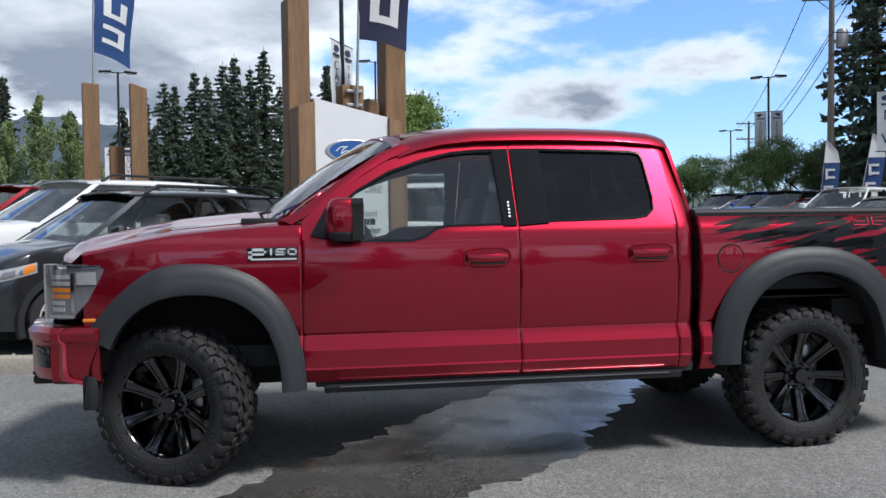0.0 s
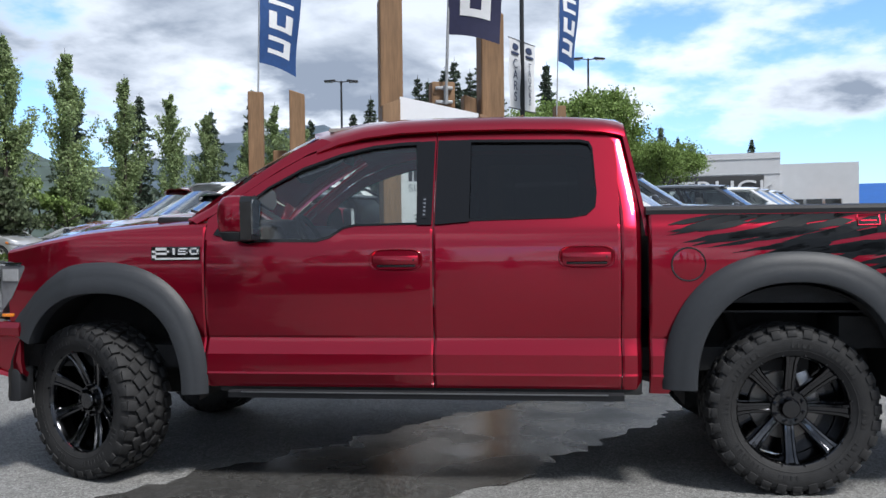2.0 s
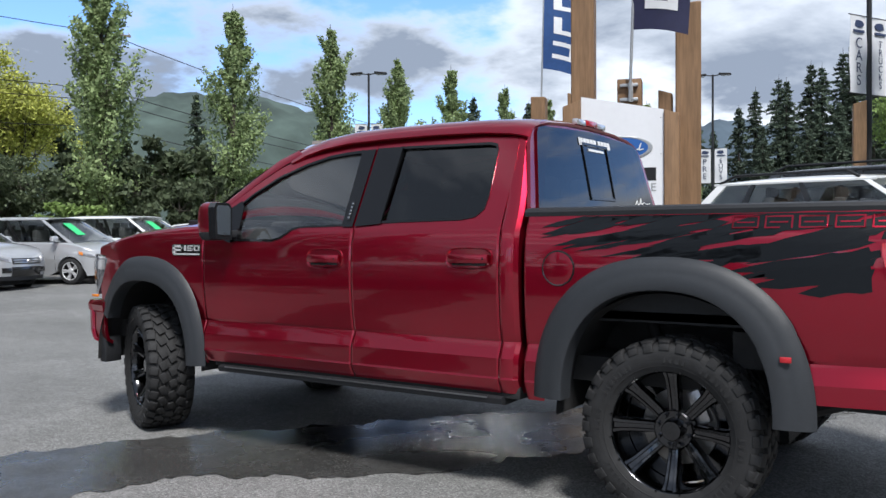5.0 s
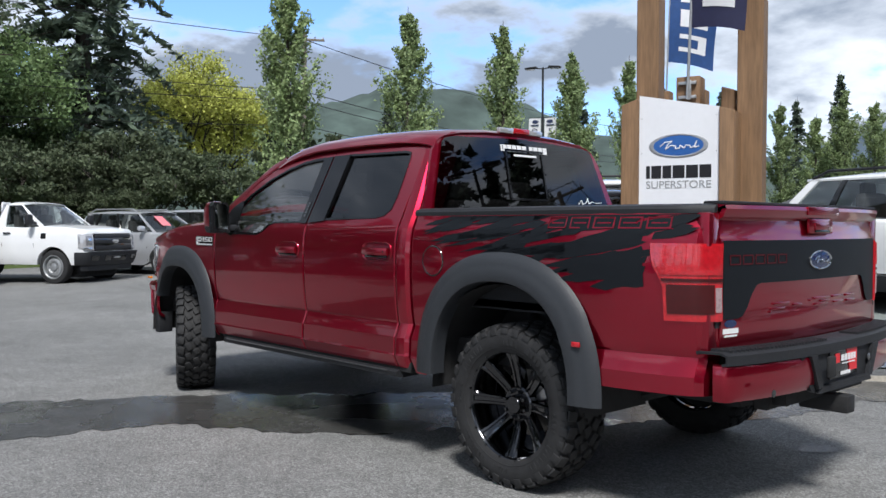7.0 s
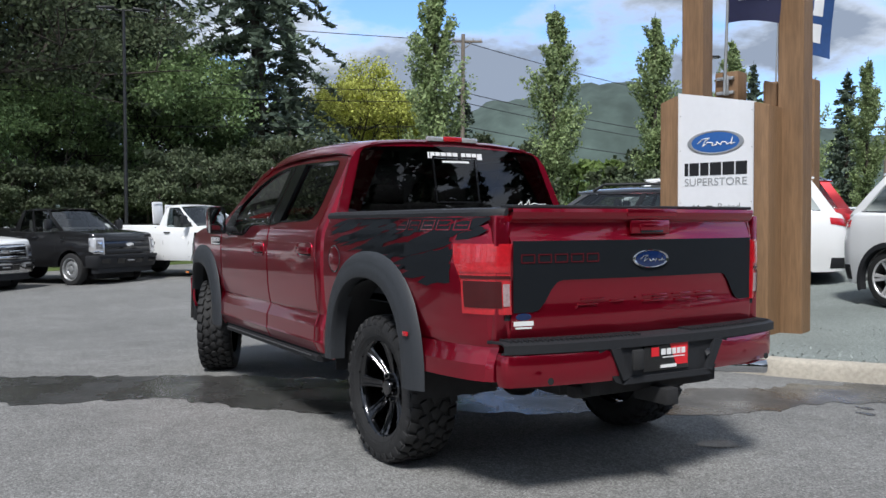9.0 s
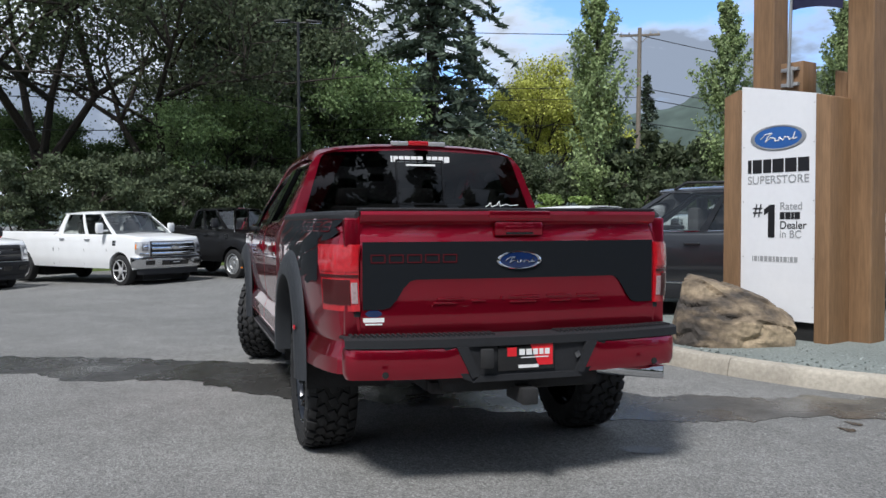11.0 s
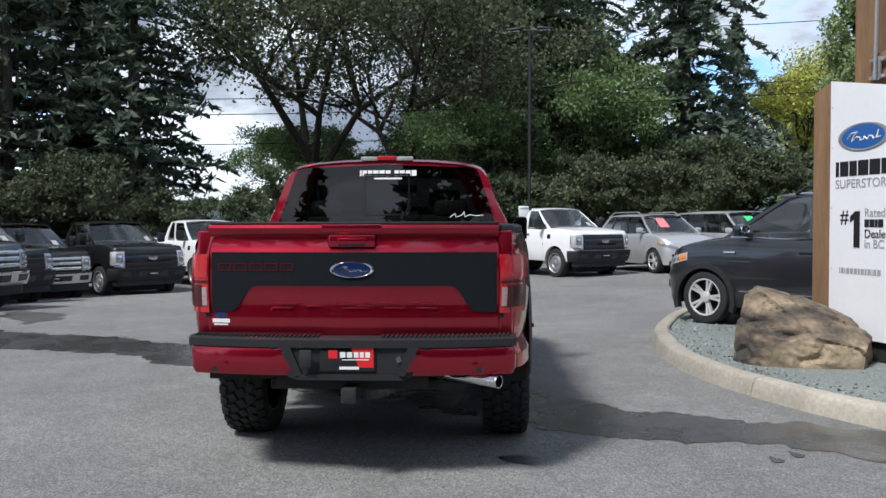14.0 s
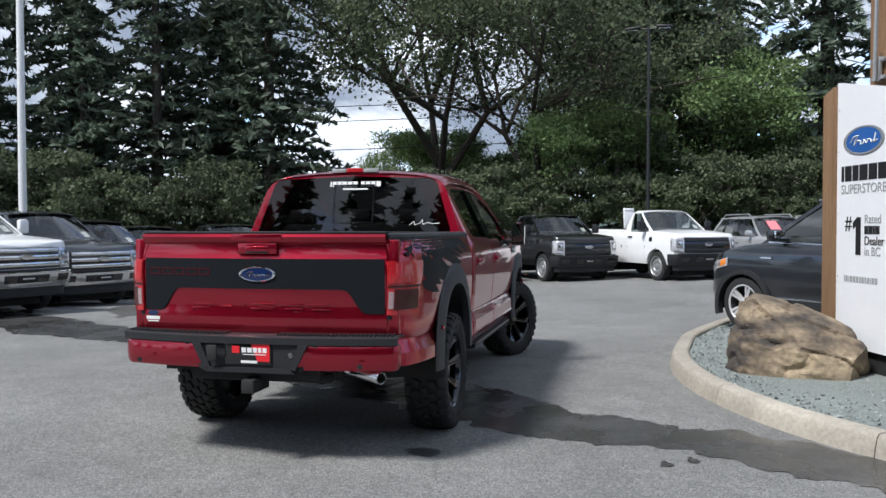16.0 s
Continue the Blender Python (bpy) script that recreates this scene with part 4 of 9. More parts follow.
# nose: grille, bumper, valance
bm = bmesh.new()
rows = []
for z, xo in ((0.88, -0.62), (1.0, -0.665), (1.12, -0.665), (1.20, -0.64)):
    rows.append([(xo + 0.10 * (y / 0.75) ** 2, y, z) for y in (-0.74, -0.5, -0.25, 0, 0.25, 0.5, 0.74)])
strip(bm, rows)
thicken(bm, 0.03)
gr = part("grille", bm, BLACK_PLASTIC, truck)
for z in (0.95, 1.04, 1.13):
    bm = bmesh.new()
    rows = [[(-0.70 + 0.10 * (y / 0.75) ** 2 + dx, y, z + dz) for dx, dz in ((0, -0.02), (0, 0.02), (0.03, 0.025), (0.03, -0.025))] for y in (-0.72, -0.4, 0, 0.4, 0.72)]
    vr = strip(bm, rows, True)
    bm.faces.new(vr[0]), bm.faces.new(vr[-1][::-1])
    part("grille_bar", bm, GLOSS_BLACK, gr)
bm = bmesh.new()
rows = []
for y in [v * 0.1 for v in range(-10, 11)]:
    u = abs(y)
    xf = -0.78 + 0.16 * u * u + (0.10 * max(0, u - 0.8) / 0.2)
    rows.append([(xf + dx, y * 0.985, z) for dx, z in ((0.10, 0.865), (0.02, 0.86), (-0.005, 0.835), (0.0, 0.80), (0.012, 0.79), (0.012, 0.66), (0.03, 0.62), (0.10, 0.60))])
strip(bm, rows)
for s in (-1, 1):
    rows = []
    for x in (-0.56, -0.50, -0.44, -0.38, -0.355):
        rows.append([(x, s * (0.955 + (x + 0.56) * 0.30 + dy), z) for dy, z in ((-0.06, 0.865), (0.0, 0.86), (0.018, 0.835), (0.012, 0.80), (0.0, 0.79), (0.0, 0.68), (-0.02, 0.62), (-0.06, 0.60))])
    strip(bm, rows)
thicken(bm, 0.02)
bp = part("front_bumper", bm, RED, truck)
for s in (-1, 1):
    bm = bmesh.new()
    box(bm, (-0.595, s * 0.865, 0.725), (0.06, 0.14, 0.10), rot=(0, 0, s * -32), bevel=0.012)
    part("fog_lamp_recess", bm, GLOSS_BLACK, bp)
    bm = bmesh.new()
    box(bm, (-0.40, s * 0.93, 0.515), (0.06, 0.13, 0.18), bevel=0.01)
    part("mud_flap", bm, BLACK_PLASTIC, truck)
bm = bmesh.new()
box(bm, (-0.58, 0, 0.560), (0.20, 1.50, 0.05), bevel=0.015)
part("valance", bm, BLACK_PLASTIC, truck)
for s in (-1, 1):
    bm = bmesh.new()
    tube(bm, [(-0.58, s * 0.47, 0.575), (-0.70, s * 0.47, 0.565), (-0.725, s * 0.50, 0.56), (-0.70, s * 0.53, 0.565), (-0.60, s * 0.53, 0.575)], 0.013, 8)
    part("tow_hook", bm, UNDER, truck)

# bed: floor, head board
bm = bmesh.new()
box(bm, (3.90, 0, 0.93), (1.78, 1.72, 0.04))
for k in range(-7, 8):
    box(bm, (3.90, k * 0.11, 0.955), (1.76, 0.05, 0.012))
part("bed_floor", bm, BLACK_PLASTIC, truck)
bm = bmesh.new()
box(bm, (3.005, 0, 1.17), (0.03, 1.9, 0.50))
box(bm, (3.01, 0, 1.43), (0.06, 1.86, 0.03), bevel=0.008)
part("bed_head_board", bm, BLACK_PLASTIC, truck)

# tailgate: pressed skin, black band, handle, badge
TG = [(0.795, 4.838), (0.84, 4.850), (0.93, 4.856), (0.955, 4.850), (1.095, 4.850), (1.105, 4.856), (1.285, 4.856), (1.300, 4.846), (1.375, 4.838), (1.392, 4.862), (1.425, 4.876), (1.442, 4.870), (1.446, 4.80)]
bm = bmesh.new()
strip(bm, [[(x, y, z) for z, x in TG] for y in [v * 0.830 / 20 for v in range(-20, 21)]])
thicken(bm, 0.045)
tg = part("tailgate", bm, RED, truck)
bm = bmesh.new()
box(bm, (4.815, 0, 1.452), (0.10, 1.66, 0.016), bevel=0.005)
part("tailgate_cap", bm, BLACK_PLASTIC, tg)
bm = bmesh.new()
band = [(-0.815, 0.945), (-0.70, 0.945), (-0.665, 0.965), (-0.60, 1.075), (-0.565, 1.095), (0.565, 1.095), (0.60, 1.075), (0.665, 0.965), (0.70, 0.945), (0.815, 0.945)]
strip(bm, [[(4.8595, y, zb), (4.8595, y, max(zb, 1.096)), (4.8595, y, 1.2), (4.8595, y, 1.287)] for y, zb in [(v * 0.82 / 24, lerp_table(band, v * 0.82 / 24)) for v in range(-24, 25)]])
thicken(bm, 0.002)
part("tailgate_band", bm, DECAL, tg, "charcoal vinyl band")
# tone-on-tone bars in the band
bm = bmesh.new()
y = -0.78
for k in range(5):
    for z0, z1, y0, y1 in ((1.218, 1.224, y, y + 0.075), (1.180, 1.186, y, y + 0.075), (1.180, 1.224, y, y + 0.006), (1.180, 1.224, y + 0.069, y + 0.075)):
        box(bm, (4.8613, (y0 + y1) / 2, (z0 + z1) / 2), (0.0016, y1 - y0, z1 - z0))
    y += 0.092
part("band_mark", bm, GHOST, tg)["kind"] = "stuff"
bm = bmesh.new()
box(bm, (4.858, 0, 1.352), (0.016, 0.27, 0.075), bevel=0.012)
hb = part("tailgate_handle_bezel", bm, RED, tg)
bm = bmesh.new()
box(bm, (4.868, 0, 1.350), (0.010, 0.16, 0.034), bevel=0.004)
part("tailgate_handle", bm, RED, hb)
bm = bmesh.new()
box(bm, (4.869, 0, 1.327), (0.012, 0.15, 0.012), bevel=0.003)
part("handle_slot", bm, GLOSS_BLACK, hb)
bm = bmesh.new()
box(bm, (4.874, 0, 1.424), (0.012, 0.34, 0.040), bevel=0.004)
part("step_cover", bm, RED, tg)
# raised letter-like bars of the pressing
bm = bmesh.new()
for y0, y1, z in ((-0.44, -0.30, 0.995), (-0.46, -0.34, 0.972), (-0.26, -0.18, 0.982), (-0.10, -0.085, 0.995), (-0.05, 0.12, 1.0), (-0.05, 0.10, 0.972), (0.02, 0.12, 0.985), (0.16, 0.30, 1.0), (0.18, 0.30, 0.972), (0.34, 0.47, 0.998), (0.36, 0.48, 0.970), (-0.47, -0.46, 0.96)):
    box(bm, (4.852, (y0 + y1) / 2, z), (0.016, y1 - y0, 0.010), bevel=0.003)
part("tailgate_pressing", bm, RED, tg)["kind"] = "stuff"


def oval_badge(name, parent, c, w, h, m, rim=CHROME, script=CHROME, field=None):
    """A blue oval badge with a bright rim and a plain flowing mark."""
    bm = bmesh.new()
    place = Matrix.Translation(c) @ m @ Matrix.Diagonal((w / 2, h / 2, 1, 1))
    lathe(bm, [(0.80, 0.004), (0.93, 0.010), (1.0, 0.006), (1.0, 0.0)], 40, place)
    b = part(name, bm, rim, parent, "blue oval badge with a bright rim")
    bm = bmesh.new()
    lathe(bm, [(0.0, 0.009), (0.5, 0.008), (0.91, 0.006), (0.91, 0.0)], 40, place)
    part("badge_field", bm, field or BLUE_BADGE, b)
    bm = bmesh.new()
    pts = [(-0.62, -0.05), (-0.45, 0.30), (-0.20, 0.36), (-0.36, 0.1), (-0.44, -0.30), (-0.25, 0.02), (-0.08, -0.05), (-0.10, -0.26), (0.05, -0.22), (0.06, 0.02), (0.2, -0.24), (0.25, 0.0), (0.40, -0.05), (0.42, -0.24), (0.55, -0.1), (0.62, 0.35), (0.55, -0.22), (0.70, -0.12)]
    tube(bm, [place @ Vector((x, y, 0.0095)) for x, y in pts], h * 0.025, 4)
    part("badge_mark", bm, script, b)
    return b


FACE_X = Matrix.Rotation(radians(90), 4, "Z") @ Matrix.Rotation(radians(90), 4, "X")
oval_badge("oval_badge", tg, (4.860, 0, 1.188), 0.25, 0.095, FACE_X)
# dealer sticker, word bars only
bm = bmesh.new()
box(bm, (4.8575, -0.765, 0.893), (0.0035, 0.105, 0.022))
box(bm, (4.8575, -0.765, 0.872), (0.0035, 0.085, 0.008))
st = part("gate_sticker", bm, WHITE_VINYL, tg, "small white and blue dealer sticker")
bm = bmesh.new()
lathe(bm, [(0.0, 0.003), (1.0, 0.002), (1.0, 0.0)], 24, Matrix.Translation((4.8555, -0.765, 0.925)) @ FACE_X @ Matrix.Diagonal((0.042, 0.018, 1, 1)))
part("sticker_oval", bm, BLUE_BADGE, st)

# the gate is bowed in plan
crown = [tg]
while crown:
    ob = crown.pop()
    crown += ob.children
    for v in ob.data.vertices:
        v.co.x -= 0.06 * (v.co.y / 0.83) ** 2

# rear bumper
bm = bmesh.new()
SEC = [(-0.16, 0.800), (-0.03, 0.806), (0.0, 0.795), (0.005, 0.770)]
ends = lambda y: 4.990 - 0.105 * (abs(y) / 0.90) ** 2.6
rb = None
for s in (-1, 1):
    bm = bmesh.new()
    sec = [(-0.03, 0.764), (-0.004, 0.758), (0.002, 0.745), (0.004, 0.69), (0.0, 0.635), (-0.02, 0.605), (-0.10, 0.598)]
    rows = [[(ends(0.35) + dx, s * (0.285 + (z - 0.598) * 0.60), z) for dx, z in sec]]
    for y in (0.42, 0.5, 0.6, 0.7, 0.78, 0.83, 0.865):
        rows.append([(ends(y) + dx, s * y, z) for dx, z in sec])
    for x, y in ((4.880, 0.898), (4.868, 0.914), (4.848, 0.922), (4.815, 0.926)):
        rows.append([(x + dx * 0.3, s * (y + dx * 0.7), z) for dx, z in sec])
    strip(bm, rows)
    one = part("bumper_face" if rb else "rear_bumper", bm, RED, rb or truck)
    rb = rb or one
bm = bmesh.new()
rows = []
for k in range(-20, 21):
    y = k * 0.928 / 20
    x = ends(y)
    rows.append([(x - 0.14, y, 0.800), (x - 0.14, y, 0.815), (x - 0.02, y, 0.818), (x + 0.006, y, 0.806), (x + 0.006, y, 0.764), (x - 0.02, y, 0.760)])
strip(bm, rows)
thicken(bm, 0.01)
pad = part("step_pad", bm, BLACK_PLASTIC, rb)
bm = bmesh.new()
for k in range(-34, 35):
    y = k * 0.026
    if abs(y) > 0.16:
        box(bm, (ends(y) - 0.06, y, 0.822), (0.09, 0.012, 0.010))
part("step_tread", bm, BLACK_PLASTIC, pad)["kind"] = "stuff"
bm = bmesh.new()
slab(bm, [(4.955, y, z) for y, z in ((-0.45, 0.768), (0.45, 0.768), (0.34, 0.60), (0.30, 0.585), (-0.30, 0.585), (-0.34, 0.60))], (1, 0, 0), 0.02)
cen = part("bumper_centre", bm, BLACK_PLASTIC, rb)
bm = bmesh.new()
for s in (-1, 1):
    slab(bm, [(4.977, s * y, z) for y, z in ((0.325, 0.765), (0.385, 0.765), (0.305, 0.605), (0.262, 0.615))], (1, 0, 0), 0.02)
slab(bm, [(4.977, y, z) for y, z in ((-0.30, 0.585), (0.30, 0.585), (0.27, 0.615), (-0.27, 0.615))], (1, 0, 0), 0.02)
part("bumper_rim", bm, BLACK_PLASTIC, cen)
bm = bmesh.new()
box(bm, (4.981, -0.01, 0.715), (0.008, 0.31, 0.165), bevel=0.002)
plate = part("show_plate", bm, GLOSS_BLACK, rb, "black and red show plate")
bm = bmesh.new()
slab(bm, [(4.986, y, z) for y, z in ((0.0, 0.790), (0.135, 0.790), (0.135, 0.655), (0.055, 0.655))], (1, 0, 0), 0.002)
part("plate_red", bm, RED_VINYL, plate)
bm = bmesh.new()
for y0, y1, z0, z1 in ((-0.05, -0.02, 0.71, 0.74), (-0.012, 0.018, 0.71, 0.74), (0.026, 0.052, 0.71, 0.74), (0.060, 0.082, 0.71, 0.74), (0.09, 0.116, 0.71, 0.74), (-0.04, 0.11, 0.695, 0.700), (-0.055, 0.055, 0.644, 0.660), (-0.10, 0.09, 0.800, 0.806)):
    box(bm, (4.989, (y0 + y1) / 2, (z0 + z1) / 2), (0.002, y1 - y0, z1 - z0))
part("plate_bar", bm, WHITE_VINYL, plate)
bm = bmesh.new()
slab(bm, [(4.987, y, z) for y, z in ((-0.115, 0.705), (-0.065, 0.705), (-0.065, 0.75), (-0.115, 0.75))], (1, 0, 0), 0.002)
part("plate_mark", bm, RED_VINYL, plate)
bm = bmesh.new()
box(bm, (5.02, -0.235, 0.705), (0.02, 0.07, 0.10), bevel=0.008)
part("trailer_socket", bm, UNDER, cen)
bm = bmesh.new()
box(bm, (4.991, 0.275, 0.70), (0.006, 0.028, 0.03), rot=(25, 0, 0), bevel=0.003)
part("bumper_bolt_plate", bm, MILLED, cen)
for y in (-0.75, 0.72):
    bm = bmesh.new()
    lathe(bm, [(0.0, 0.004), (0.016, 0.003), (0.017, 0.0)], 16, Matrix.Translation((4.997, y, 0.645)) @ FACE_X)
    part("parking_sensor", bm, GLOSS_BLACK, rb)

# chassis
bm = bmesh.new()
for s in (-1, 1):
    box(bm, (2.05, s * 0.42, 0.58), (5.3, 0.09, 0.16))
for x in (-0.4, 0.5, 1.5, 2.6, 4.4, 4.85):
    box(bm, (x, 0, 0.58), (0.10, 0.86, 0.10))
part("frame_rail", bm, UNDER, truck)
bm = bmesh.new()
box(bm, (1.6, 0, 0.66), (4.4, 1.7, 0.12))
box(bm, (4.32, 0, 0.80), (0.75, 1.72, 0.16))
part("floor_pan", bm, UNDER, truck)
bm = bmesh.new()
rod(bm, (3.683, -0.80, 0.445), (3.683, 0.80, 0.445), 0.05, None, 14)
lathe(bm, [(0.0, -0.16), (0.10, -0.14), (0.16, -0.06), (0.17, 0.0), (0.16, 0.06), (0.10, 0.14), (0.0, 0.16)], 20, Matrix.Translation((3.70, 0.0, 0.45)) @ Matrix.Rotation(radians(90), 4, "X"))
part("rear_axle", bm, UNDER, truck)
bm = bmesh.new()
rod(bm, (0.0, -0.78, 0.44), (0.0, 0.78, 0.44), 0.035, None, 12)
box(bm, (0.1, 0, 0.42), (0.5, 0.6, 0.14), bevel=0.03)
part("front_axle", bm, UNDER, truck)
for s in (-1, 1):
    bm = bmesh.new()
    rod(bm, (3.60, s * 0.62, 0.42), (3.45, s * 0.55, 0.92), 0.032, 0.032, 12)
    part("rear_shock", bm, UNDER, truck)
    bm = bmesh.new()
    tube(bm, [(2.9, s * 0.52, 0.55), (3.4, s * 0.54, 0.42), (3.683, s * 0.55, 0.39), (4.0, s * 0.54, 0.42), (4.45, s * 0.52, 0.58)], 0.03, 8)
    part("leaf_spring", bm, UNDER, truck)
bm = bmesh.new()
tube(bm, [(2.4, 0.30, 0.45), (3.2, 0.34, 0.50), (3.9, 0.36, 0.56), (4.35, 0.40, 0.57), (4.62, 0.44, 0.575), (4.70, 0.53, 0.575)], 0.030, 12)
ex = part("exhaust_pipe", bm, UNDER, truck)
bm = bmesh.new()
m = Matrix.Translation((4.69, 0.52, 0.575)) @ (Vector((0.22, 0.31, -0.01))).to_track_quat("Z", "Y").to_matrix().to_4x4()
lathe(bm, [(0.030, 0.0), (0.038, 0.03), (0.038, 0.375), (0.036, 0.38), (0.033, 0.378), (0.033, 0.25)], 28, m)
tip = part("exhaust_tip", bm, CHROME, ex, "chrome exhaust tip")
bm = bmesh.new()
lathe(bm, [(0.0325, 0.36), (0.032, 0.26), (0.0, 0.255)], 24, m)
part("exhaust_bore", bm, UNDER, tip)
bm = bmesh.new()
box(bm, (4.90, 0, 0.50), (0.24, 0.085, 0.085), bevel=0.008)
box(bm, (4.80, 0, 0.535), (0.07, 0.95, 0.06), bevel=0.01)
part("tow_hitch", bm, UNDER, truck)
bm = bmesh.new()
lathe(bm, [(0.0, -0.12), (0.30, -0.12), (0.38, -0.08), (0.38, 0.08), (0.30, 0.12), (0.0, 0.12)], 24, Matrix.Translation((4.42, -0.05, 0.65)))
part("spare_wheel", bm, UNDER, truck)

# vinyl slashes along the bed
rng = random.Random(7)
for s in (-1, 1):
    bm = bmesh.new()

    def slash(x0, x1, z0, h, rise):
        """One torn streak with ragged ends."""
        n = 7
        top, bot = [], []
        for k in range(n + 1):
            u = k / n
            x = x0 + (x1 - x0) * u
            z = z0 + rise * (x - x0)
            taper = min(1.0, u * 3.2 + 0.04, (1 - u) * 7 + 0.02)
            top.append((x, min(z + h * taper * (0.5 + rng.uniform(-0.12, 0.12)), 1.401)))
            bot.append((x + rng.uniform(-0.015, 0.015), min(z - h * taper * (0.5 + rng.uniform(-0.12, 0.12)), 1.398)))
        for k in range(n):
            q = [bot[k], bot[k + 1], top[k + 1], top[k]]
            if max(p[0] for p in q) > 4.55 and min(p[1] for p in q) < 1.29:
                continue
            vs = [bm.verts.new((x, s * (body_y(x, z) + 0.0030), z)) for x, z in q]
            bm.faces.new(vs)
    for k in range(64):
        x0 = rng.uniform(3.05, 4.35)
        reach = (x0 - 3.0) / 1.4
        zc = 1.385 - rng.random() ** 0.9 * (0.10 + 0.30 * reach)
        slash(x0, min(x0 + rng.uniform(0.18, 0.55) + 0.15 * reach, 4.76), zc, rng.uniform(0.010, 0.030) + 0.02 * reach, 0.20 + rng.uniform(-0.05, 0.05))
    for x0, x1, z, h in ((3.62, 4.74, 1.375, 0.055), (3.45, 4.2, 1.392, 0.03), (4.0, 4.72, 1.30, 0.075), (4.12, 4.66, 1.19, 0.075), (3.95, 4.5, 1.245, 0.035), (4.25, 4.56, 1.10, 0.055)):
        slash(x0, x1, z - 0.10 * (x1 - x0), h, 0.17)
    part("bed_graphic", bm, DECAL, truck, "torn charcoal vinyl slashes")["kind"] = "stuff"
    bm = bmesh.new()
    x = 3.98
    for k in range(5):
        w = 0.112
        for x0, x1, z0, z1 in ((x, x + w, 1.385, 1.391), (x, x + w * (0.55 if k == 1 else 1), 1.338, 1.344), (x, x + 0.007, 1.338, 1.391), (x + w - 0.007, x + w, 1.338, 1.391), (x + 0.02, x + w - 0.02, 1.361, 1.366)):
            vs = [bm.verts.new((xx, s * (body_y(xx, z) + 0.0048), z)) for xx, z in ((x0, z0), (x1, z0), (x1, z1), (x0, z1))]
            bm.faces.new(vs)
        x += w + 0.022
    part("graphic_outline", bm, RED, truck)

# cabin
bm = bmesh.new()
box(bm, (0.78, 0, 1.22), (0.42, 1.66, 0.32), bevel=0.06)
box(bm, (0.92, -0.40, 1.36), (0.20, 0.38, 0.10), bevel=0.03)
part("dashboard", bm, INTERIOR, truck)
bm = bmesh.new()
m = Matrix.Translation((1.12, -0.40, 1.26)) @ Matrix.Rotation(radians(62), 4, "Y")
lathe(bm, [(0.19 + 0.017 * math.cos(2 * math.pi * k / 8), 0.017 * math.sin(2 * math.pi * k / 8)) for k in range(9)], 32, m)
for a in (90, 210, 330):
    rod(bm, m @ Vector((0, 0, -0.03)), m @ Vector((0.185 * math.cos(radians(a)), 0.185 * math.sin(radians(a)), 0)), 0.02, 0.014, 8)
part("steering_wheel", bm, INTERIOR, truck)
for y in (-0.42, 0.42):
    bm = bmesh.new()
    box(bm, (1.62, y, 0.98), (0.52, 0.52, 0.16), bevel=0.05)
    box(bm, (1.90, y, 1.28), (0.15, 0.50, 0.62), rot=(0, 14, 0), bevel=0.06)
    box(bm, (1.985, y, 1.66), (0.09, 0.28, 0.18), rot=(0, 10, 0), bevel=0.04)
    rod(bm, (1.96, y - 0.06, 1.5), (1.98, y - 0.06, 1.62), 0.008)
    rod(bm, (1.96, y + 0.06, 1.5), (1.98, y + 0.06, 1.62), 0.008)
    part("front_seat", bm, SEAT, truck)
bm = bmesh.new()
box(bm, (2.48, 0, 0.98), (0.48, 1.5, 0.16), bevel=0.05)
box(bm, (2.78, 0, 1.25), (0.14, 1.5, 0.55), rot=(0, 10, 0), bevel=0.05)
for y in (-0.5, 0, 0.5):
    box(bm, (2.84, y, 1.575), (0.08, 0.26, 0.13), bevel=0.035)
part("rear_seat", bm, SEAT, truck)
bm = bmesh.new()
box(bm, (1.62, 0, 1.02), (0.70, 0.28, 0.30), bevel=0.04)
part("centre_console", bm, INTERIOR, truck)
bm = bmesh.new()
box(bm, (1.24, 0, 1.80), (0.03, 0.25, 0.07), bevel=0.02)
part("cabin_mirror", bm, INTERIOR, truck)
bm = bmesh.new()
box(bm, (2.05, 0, 1.905), (1.55, 1.30, 0.02))
part("headliner", bm, material("headliner_cloth", (0.32, 0.31, 0.29), 0.9, vary=0.06, scale=60), truck)


# the nose reaches a little further, and the bumper a little lower
reach = list(truck.children)
while reach:
    ob = reach.pop()
    reach += ob.children
    low = ob.name.startswith(("front_bumper", "fog_lamp_recess"))
    for v in ob.data.vertices:
        if v.co.x < -0.33:
            v.co.x = -0.33 + (v.co.x + 0.33) * 1.25
        if low:
            v.co.z = 0.86 - (0.86 - v.co.z) * 1.17


# wheels
def tyre_profile(w, r):
    h = w / 2
    return [(0.276, -h * 0.84), (0.288, -h * 0.89), (0.318, -h * 0.98), (0.350, -h * 1.0), (0.382, -h * 0.97), (r - 0.024, -h * 0.90), (r - 0.015, -h * 0.78), (r - 0.012, -h * 0.4), (r - 0.011, 0),
            (r - 0.012, h * 0.4), (r - 0.015, h * 0.78), (r - 0.024, h * 0.90), (0.382, h * 0.97), (0.350, h * 1.0), (0.318, h * 0.98), (0.288, h * 0.89), (0.276, h * 0.84)]


